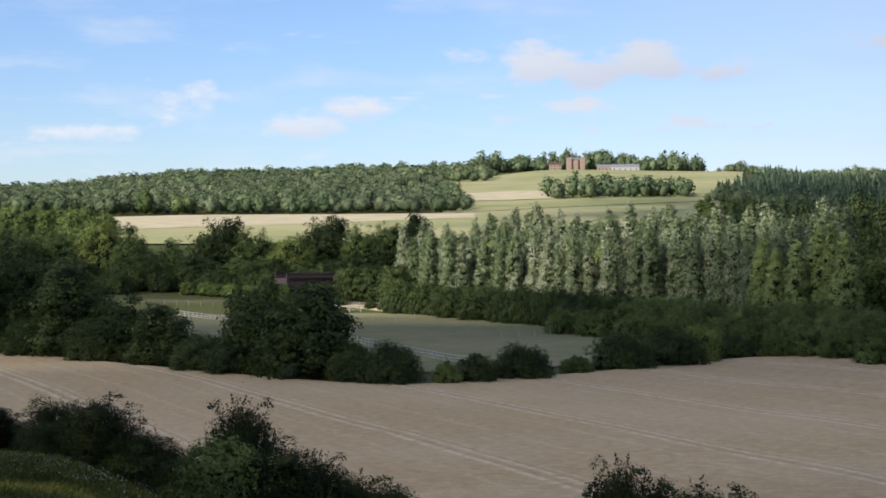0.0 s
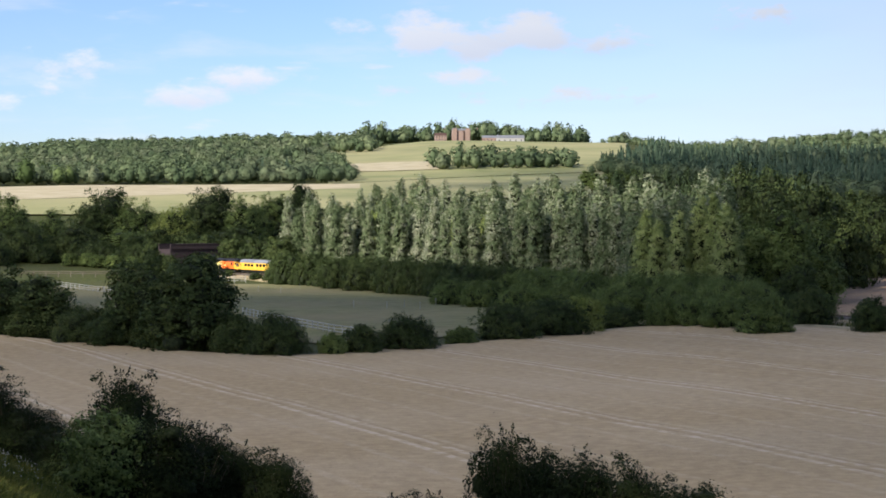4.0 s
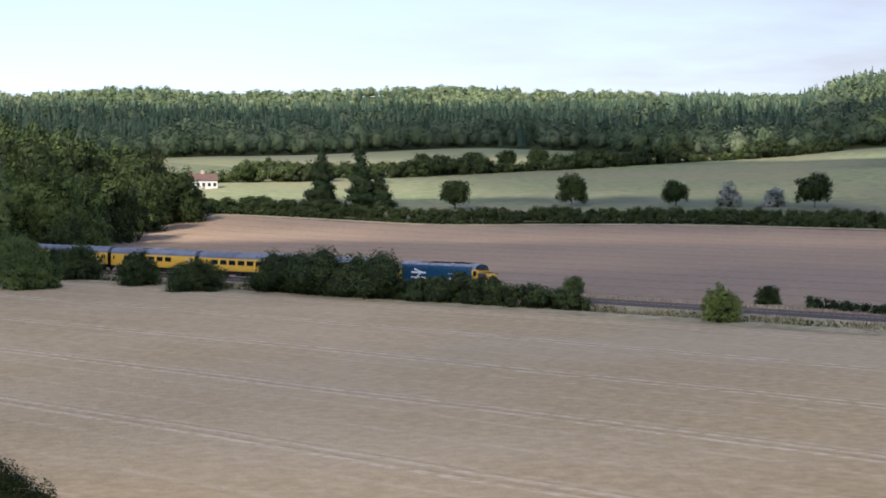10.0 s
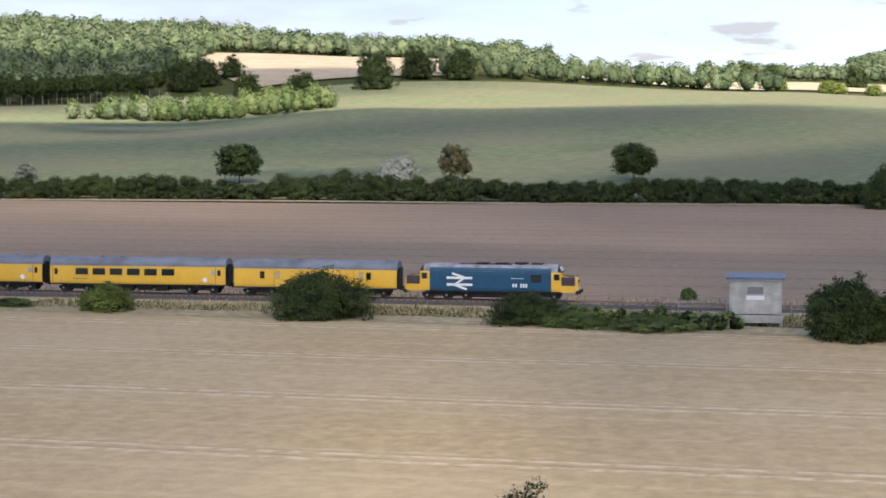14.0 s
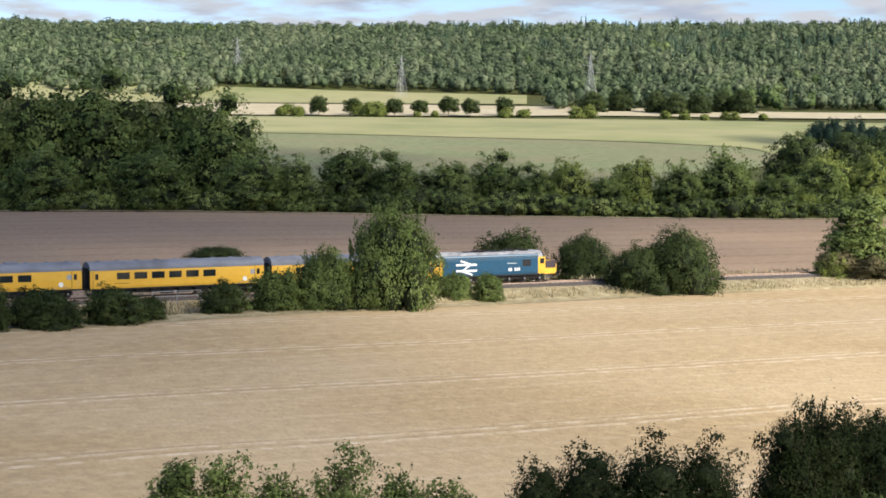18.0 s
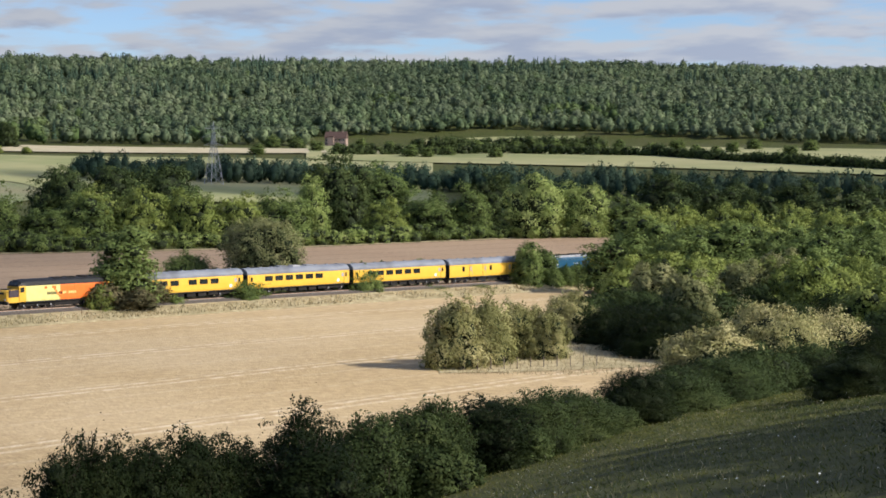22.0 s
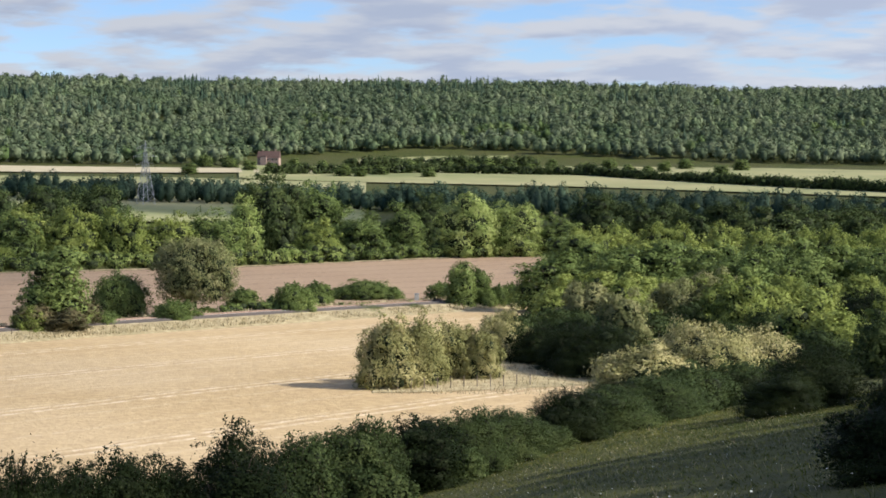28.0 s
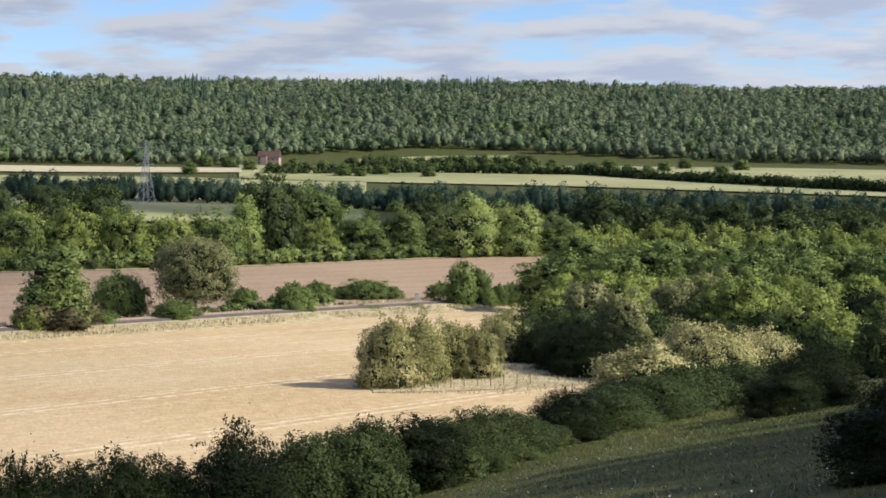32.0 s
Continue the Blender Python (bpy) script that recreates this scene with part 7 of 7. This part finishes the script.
def bridge():
    """A brick overbridge with one arch over the line."""
    y = 525.0
    x, z = float(rail_x(y)), float(rail_z(y))
    top = tagged(new("overbridge"), "dark sooty brick arch bridge over the railway", "bridge")
    bm = bmesh.new()
    pts = [(-9, -1), (-4.5, -1), (-4.5, 2.6)] + [(4.5 * math.cos(a), 2.6 + 2.6 * math.sin(a)) for a in np.linspace(math.pi, 0, 13)[1:-1]] + [(4.5, 2.6), (4.5, -1), (9, -1), (9, 6.0), (-9, 6.0)]
    a = [bm.verts.new((u, -4.0, v)) for u, v in pts]
    b = [bm.verts.new((u, 4.0, v)) for u, v in pts]
    n = len(pts)
    for i in range(n):
        bm.faces.new((a[i], a[(i + 1) % n], b[(i + 1) % n], b[i]))
    for ring in (a, b):
        bmesh.ops.triangle_fill(bm, edges=[e for e in bm.edges if all(v in ring for v in e.verts)], use_beauty=True)
    bmesh.ops.recalc_face_normals(bm, faces=bm.faces)
    part("arch", bm, M_DARK_BRICK, top)
    for s in (-1, 1):
        part("parapet", box(bmesh.new(), -9, 9, s * 4.0 - 0.25, s * 4.0 + 0.25, 6.002, 7.3), M_DARK_BRICK, top)
        part("coping", box(bmesh.new(), -9.1, 9.1, s * 4.0 - 0.34, s * 4.0 + 0.34, 7.302, 7.5, 0.04), M_DARK_BRICK, top)
    t = float(rail_x(y - 5) - rail_x(y + 5)) / 10
    top.matrix_world = pose(x, y, z, 0, 0, math.degrees(math.atan(t)))


bridge()


def house(name, az, r, L, W, H, rise, walls, roof, label, turn=0.0, windows=4, storeys=1, chimneys=1, wings=()):
    """A house: walls, pitched roof, windows with frames, a door, chimneys."""
    top = tagged(new(name), label, "house")
    part("wall", box(bmesh.new(), -L / 2, L / 2, -W / 2, W / 2, -0.6, H), walls, top)
    bm = bmesh.new()
    extrude_section(bm, [(-W / 2 - 0.4, H + 0.003), (W / 2 + 0.4, H + 0.003), (0, H + rise)], -L / 2 - 0.3, L / 2 + 0.3)
    rf = part("roof", bm, roof, top)
    for k in range(chimneys):
        x = (k - (chimneys - 1) / 2) * L * 0.6
        part("chimney", box(bmesh.new(), x - 0.5, x + 0.5, -0.4, 0.4, H + rise * 0.5, H + rise + 1.2, 0.03), M_BRICK, rf)
    for s in range(storeys):
        for k in range(windows):
            x = -L / 2 + L * (k + 0.5) / windows
            z = 0.9 + s * (H / storeys)
            w = part("window", box(bmesh.new(), x - 0.6, x + 0.6, -W / 2 - 0.05, -W / 2 + 0.02, z, z + H / storeys * 0.45), M_FENCE, top)
            part("pane", box(bmesh.new(), x - 0.5, x + 0.5, -W / 2 - 0.07, -W / 2 - 0.052, z + 0.1, z + H / storeys * 0.45 - 0.1), M_GLASS, w)
    part("door", box(bmesh.new(), -0.5, 0.5, -W / 2 - 0.06, -W / 2 + 0.01, -0.2, 2.0), M_WOOD, top)
    for x0, x1, h in wings:
        part("wing", box(bmesh.new(), x0, x1, -W / 2 - 2.0, -W / 2 - 0.002, -0.6, h), walls, top)
        part("wing_roof", box(bmesh.new(), x0 - 0.2, x1 + 0.2, -W / 2 - 2.2, -W / 2 - 0.003, h + 0.002, h + 0.5), roof, top)
    return place(top, az, r, -az + turn)


house("bungalow", 19.0, 632, 9.5, 7, 3.0, 2.4, M_RENDER, M_TILE, "white plastered bungalow with a tiled roof", 8, 5)
house("farmhouse", 120.95, 1440, 17, 9, 6, 5.5, M_BRICK, M_TILE, "red brick farmhouse with steep tiled roofs", -12, 5, 2, 2, ((-6, -1, 7),))
house("great_house", 4.2, 2215, 22, 13, 13, 2.2, M_BRICK, M_SLATE, "large red brick country house on the ridge", 6, 6, 3, 4, ((-11, -6, 15), (5, 10, 15), (-3, 2, 12)))
house("great_house_annexe", 3.55, 2220, 14, 10, 7, 3, M_BRICK, M_TILE, "lower brick wing beside the great house", 6, 4, 2, 1)
house("barn", 5.75, 2235, 34, 12, 5, 3.5, M_RENDER, M_SLATE, "long pale barn with a slate roof on the ridge", 4, 5, 1, 0)
house("barn", 5.1, 2240, 18, 10, 5, 3, M_BRICK, M_SLATE, "brick stable range beside the great house", 4, 4, 1, 0)


def pylon(az, r, h, turn):
    """A lattice power pylon with three pairs of arms."""
    top = tagged(new("pylon"), "grey steel lattice electricity pylon in the valley", "pylon", "pylons of the valley")
    b, c = h * 0.11, h * 0.022
    def at(s, q, z):
        u = min(1, z / (h * 0.72))
        w = b + (c - b) * u
        return Vector((s * w, q * w, z))
    for s in (-1, 1):
        for q in (-1, 1):
            part("leg", rod(rod(bmesh.new(), at(s, q, -0.5), at(s, q, h * 0.72), 0.14, 0.10, 5), at(s, q, h * 0.72), (0, 0, h), 0.10, 0.06, 5), M_GALV, top)
    zs = [h * k for k in (0.0, 0.16, 0.30, 0.42, 0.52, 0.62, 0.72, 0.82)]
    for z0, z1 in zip(zs, zs[1:]):
        bm = bmesh.new()
        for (s, q), (s2, q2) in (((-1, -1), (1, -1)), ((1, -1), (1, 1)), ((1, 1), (-1, 1)), ((-1, 1), (-1, -1))):
            rod(bm, at(s, q, z0), at(s2, q2, z1), 0.07, None, 4)
            rod(bm, at(s2, q2, z0), at(s, q, z1), 0.07, None, 4)
            rod(bm, at(s, q, z1), at(s2, q2, z1), 0.06, None, 4)
        part("bracing", bm, M_GALV, top)["kind"] = "stuff"
    for z, l in ((0.62, 0.17), (0.75, 0.21), (0.88, 0.15)):
        for s in (-1, 1):
            bm = bmesh.new()
            rod(bm, (0, 0, h * z), (s * h * l, 0, h * z), 0.09, 0.05, 4)
            rod(bm, (0, 0, h * (z + 0.055)), (s * h * l, 0, h * z), 0.08, 0.05, 4)
            arm = part("arm", bm, M_GALV, top)
            part("insulator", rod(bmesh.new(), (s * h * l, 0, h * z), (s * h * l, 0, h * (z - 0.05)), 0.12, None, 5), M_WOOD, arm)
    place(top, az, r, turn)


for az, r, h in ((94.9, 1660, 36), (100.05, 1500, 36), (106.0, 1372, 42), (117.1, 880, 31)):
    pylon(az, r, h, -az + 30)


# paddock fences
def fence(path, h, rails, label, material, step=2.6):
    xy = np.array([polar(*p) for p in path])
    s = np.concatenate([[0], np.cumsum(np.hypot(*np.diff(xy, axis=0).T))])
    top = tagged(new("fence"), label, "fence", "fences of the paddock")
    ox, oy = xy[0]
    oz = land_z(ox, oy)
    top.location = (ox, oy, oz)
    u = np.arange(0, s[-1] + 0.01, step)
    pts = [Vector((np.interp(k, s, xy[:, 0]) - ox, np.interp(k, s, xy[:, 1]) - oy, 0)) for k in u]
    for p in pts:
        p.z = land_z(p.x + ox, p.y + oy) - oz
        part("post", box(bmesh.new(), p.x - 0.07, p.x + 0.07, p.y - 0.07, p.y + 0.07, p.z - 0.3, p.z + h, 0.01), material, top)
    for k in range(rails):
        z = Vector((0, 0, h * (0.9 - 0.33 * k)))
        for a, b in zip(pts, pts[1:]):
            part("rail", rod(bmesh.new(), a + z, b + z, 0.065, None, 4), material, top)


fence([(-2.7, 322), (-1.4, 296), (0.2, 272), (1.4, 262)], 1.4, 3, "white painted post and rail fence", M_FENCE)
fence([(-8.4, 445), (-7.2, 418), (-5.6, 395)], 1.4, 3, "white painted post and rail fence", M_FENCE, 3.2)
fence([(-9.5, 505), (-7.5, 500), (-5.5, 500)], 1.4, 2, "weathered timber post and rail fence", M_WOOD, 3.4)
fence([(-4.6, 470), (-3.6, 465), (-2.4, 462)], 1.5, 3, "pale boarded paddock fence", M_FENCE, 3.0)
fence([(-3.0, 478), (-2.0, 476), (-0.9, 470)], 1.6, 3, "dark timber paddock fence", M_WOOD, 3.0)


def tape_post(az, r):
    top = tagged(new("tape_post"), "thin white electric fence post in the paddock", "post", "posts in the paddock")
    part("stake", rod(bmesh.new(), (0, 0, -0.3), (0, 0, 1.35), 0.045, None, 5), M_FENCE, top)
    part("cap", rod(bmesh.new(), (0, 0, 1.352), (0, 0, 1.45), 0.07, None, 5), M_FENCE, top)
    place(top, az, r)


for az, r in ((-0.9, 425), (0.5, 428), (1.0, 425), (1.6, 420), (2.3, 415), (3.0, 408), (4.4, 395), (0.8, 345), (1.85, 340), (2.4, 345), (2.9, 338), (3.4, 352), (4.4, 362), (5.0, 352), (-1.5, 405), (-2.2, 412)):
    tape_post(az, r)


def field_post(az, r, h, label):
    top = tagged(new("field_post"), label, "post")
    part("stake", rod(bmesh.new(), (0, 0, -0.4), (0, 0, h), 0.06, 0.05, 6), M_WOOD, top)
    part("cap", rod(bmesh.new(), (0, 0, h + 0.002), (0, 0, h + 0.05), 0.07, None, 6), M_WOOD, top)
    place(top, az, r)


for az in np.arange(125.0, 129.4, 0.42):
    field_post(float(az), 169.5 + (az - 125) * 1.2, 1.15, "weathered fence post in dry grass by the sallows")
for az in (84.55, 92.6, 113.0, 113.6, 114.2):
    field_post(az, edge(az) + 3, 1.4, "weathered lineside fence post")
for az, r, h in ((-5.7, 620, 11), (-0.9, 640, 10)):
    field_post(az, r, h, "grey timber telegraph pole among the trees")

# ---------------------------------------------------------------- grass
def blades(name, x, y, h, width, material, label, seed, lean=0.35, lift=None):
    """Grass too dense to count: thin upright pieces."""
    rng = np.random.default_rng(seed)
    n = len(x)
    z = (land(x, y) if lift is None else lift) - 0.05
    a = rng.uniform(0, 6.283, n)
    hh = h * rng.uniform(0.5, 1.25, n)
    dx, dy = np.cos(a) * width * rng.uniform(0.6, 1.4, n), np.sin(a) * width * rng.uniform(0.6, 1.4, n)
    lx, ly = rng.normal(0, lean, n) * hh, rng.normal(0, lean, n) * hh
    b0 = np.stack([x - dx, y - dy, z], 1)
    b1 = np.stack([x + dx, y + dy, z], 1)
    t1 = np.stack([x + dx * 0.3 + lx, y + dy * 0.3 + ly, z + hh], 1)
    t0 = np.stack([x - dx * 0.3 + lx, y - dy * 0.3 + ly, z + hh * 0.94], 1)
    v = np.stack([b0, b1, t1, t0], 1).reshape(-1, 3)
    return tagged(new(name, np_mesh(name, v, np.arange(len(v)).reshape(-1, 4), material)), label, "grass", kind="stuff")


def verge(n, off0, off1, y0, y1, seed):
    rng = np.random.default_rng(seed)
    ys = rng.uniform(y1, y0, n)
    off = rng.uniform(off0, off1, n)
    t = (rail_x(ys + 1) - rail_x(ys - 1)) / 2
    k = 1 / np.sqrt(1 + t * t)
    x, y = rail_x(ys) - off * k, ys + off * t * k
    keep = np.array([noise.noise(Vector((a / 7, b / 7, seed))) for a, b in zip(x, y)]) > -0.22
    x, y, ys, off = x[keep], y[keep], ys[keep], off[keep]
    h = rail_z(ys) - np.interp(off, [0, 3, 6.5, 10.5, 12.5, 20], [0.45, 0.45, 1.0, 1.5, 1.6, 1.6])
    return x, y, h


M_STRAW = mat("bleached_grass", [(0.22, 0.185, 0.095), (0.36, 0.305, 0.18), (0.52, 0.455, 0.30)], scale=0.25, detail=6, island=0.4, translucent=0.25)
M_MEADOW = mat("meadow_blades", [(0.028, 0.046, 0.008), (0.085, 0.104, 0.017), (0.19, 0.182, 0.045)], scale=0.3, detail=5, island=0.4, translucent=0.3)
x, y, z = verge(60000, 4.2, 14.5, 330, -30, 3)
blades("verge_grass", x, y, 0.55, 0.06, M_STRAW, "tall bleached grass along the railway verge", 4, lift=z)
x, y, z = verge(11000, 4.2, 8.0, -30, -330, 9)
blades("verge_grass", x, y, 0.42, 0.05, M_STRAW, "short bleached grass along the railway verge", 10, lift=z)
x, y, z = verge(20000, 4.6, 10.5, 330, -30, 5)
blades("verge_weeds", x, y, 0.42, 0.09, M_MEADOW, "green weeds in the railway verge", 6, lift=z)
x, y, z = verge(9000, -8.5, -3.4, 330, -330, 7)
blades("verge_grass", x, y, 0.4, 0.08, M_STRAW, "bleached grass behind the track", 8, lift=z + 0.1)


def bank_spread(n, az0, az1, r0, r1, seed):
    rng = np.random.default_rng(seed)
    az, r = np.radians(rng.uniform(az0, az1, n)), np.sqrt(rng.uniform(r0 ** 2, r1 ** 2, n))
    return r * np.sin(az), r * np.cos(az)


blades("meadow_grass", *bank_spread(90000, 120, 142, 22, 120, 11), 0.11, 0.012, M_MEADOW, "rough meadow grass on the bank", 12, 0.9)
blades("meadow_grass", *bank_spread(26000, -17, -6, 22, 52, 19), 0.2, 0.008, M_MEADOW, "rough meadow grass on the bank", 20, 0.6)
blades("meadow_grass", *bank_spread(34000, -16, -3, 48, 84, 13), 0.26, 0.014, M_MEADOW, "rough meadow grass on the bank", 14)
blades("meadow_straw", *bank_spread(6000, 120, 142, 24, 120, 15), 0.16, 0.008, M_STRAW, "dry stalks in the bank's grass", 16)
blades("sallow_grass", *bank_spread(6500, 124.2, 134, 166, 212, 17), 0.5, 0.04, M_STRAW, "tall dry grass round the sallows", 18)


def flowers(n, az0, az1, r0, r1, seed):
    rng = np.random.default_rng(seed)
    x, y = bank_spread(n, az0, az1, r0, r1, seed)
    p = np.stack([x, y, land(x, y) + rng.uniform(0.15, 0.4, n)], 1)
    v = leaf_pieces(p, np.tile((0, 0, 1.0), (n, 1)), 0.022, rng, 0.3)
    tagged(new("wild_flowers", np_mesh("wild_flowers", v, np.arange(len(v)).reshape(-1, 4), M_FLOWER)), "white wild flower heads over the bank's grass", "flowers", kind="stuff")


flowers(700, 122, 142, 20, 90, 21)
flowers(1100, -16, -9, 48, 78, 22)
flowers(160, -9, -3, 50, 70, 23)
loft("sallow_island", [(124.2, 167), (126, 167.5), (128, 170), (130.5, 174), (134, 182)], [(124.2, 182), (126, 196), (128, 206), (130.5, 215), (134, 225)], M_DRY, 0.16, 20, 8, label="island of dry grass left round the sallows", category="field")
loft("dry_corner", [(9.6, 290), (11, 292), (12.6, 292)], [(9.6, 304), (11, 318), (12.6, 306)], M_DRY, 0.15, 12, 4, label="corner of dry grass where the field meets the hedge", category="field")
loft("headland", [(a, plough_top(a) - 1) for a in np.linspace(17.5, 134, 40)], [(a, plough_top(a) + 4.5) for a in np.linspace(17.5, 134, 40)], M_DRY, 0.16, 160, 2, label="strip of dry grass along the top of the ploughed field", category="field")
loft("field_margin", [(a, edge(a) - 1.5) for a in np.linspace(10.5, 131, 40)], [(a, edge(a) + 5) for a in np.linspace(10.5, 131, 40)], M_DRY, 0.14, 160, 2, label="strip of dry grass between stubble and railway", category="field")


# ---------------------------------------------------------------- shade clouds overhead, out of view
M_CLOUD = cloud_material()


def shade_cloud(x, y, rx, ry, z=760.0, turn=0.0):
    """An unseen cloud added for its shade, with a flat base and a heaped top; x, y: the middle of its shadow on the
    valley.
    """
    n, m = 28, 8
    q = Vector((x, y, 0)) + sun_to * (z / sun_to.z)
    bm = bmesh.new()
    rings = []
    for j in range(m + 1):
        u = j / m
        rings.append([bm.verts.new((rx * u * math.cos(6.2832 * i / n), ry * u * math.sin(6.2832 * i / n), 90 * (1 - u * u) * (1 + 0.4 * noise.noise(Vector((i * 0.6, j * 0.7, x)))))) for i in range(n)] if j else [bm.verts.new((0, 0, 95))])
    for i in range(n):
        bm.faces.new((rings[0][0], rings[1][i], rings[1][(i + 1) % n]))
        for j in range(1, m):
            bm.faces.new((rings[j][i], rings[j + 1][i], rings[j + 1][(i + 1) % n], rings[j][(i + 1) % n]))
    me = bpy.data.meshes.new("unseen_shade_cloud")
    bm.to_mesh(me)
    bm.free()
    me.materials.append(M_CLOUD)
    ob = tagged(new("unseen_shade_cloud", me), "unseen cloud added over the valley to cast shade on it", "cloud", kind="stuff")
    ob.matrix_world = pose(q.x, q.y, z, 0, 0, turn)


# unseen clouds, placed by where their shadows should fall on valley and hills
shade_cloud(-80, 200, 410, 255)
shade_cloud(405, 200, 480, 342, 800)
shade_cloud(-30, 150, 270, 105, 850, 5)
shade_cloud(-100, 660, 250, 190, 790)
shade_cloud(-55, 268, 160, 66, 840, -35)
shade_cloud(655, -475, 330, 78, 780, 27.5)
shade_cloud(140, -14, 150, 66, 770, 4)
shade_cloud(92, 66, 165, 88, 820, 0)
shade_cloud(470, 5, 400, 255, 780, -10)
shade_cloud(480, 1200, 490, 640, 820)
shade_cloud(690, 795, 560, 190, 790, -41)
shade_cloud(490, 480, 460, 150, 810, -42)
shade_cloud(225, 400, 160, 85, 800, -42)
shade_cloud(-700, 500, 300, 360, 790)
shade_cloud(-500, -600, 420, 300, 770)
shade_cloud(250, -1100, 380, 260, 800)
shade_cloud(-1200, -300, 420, 300, 800)

# low scrub between the stubble and the track at the end of the cutting
for az, r, h, w in ((127.8, 294, 4.2, 4.4), (128.2, 296, 4.5, 4.4), (128.6, 298, 4.8, 4.8), (129.0, 300.5, 5, 5)):
    plant_at("shrub", az, r, h, w, label="green leafy shrub growing beside the railway track")


motions()
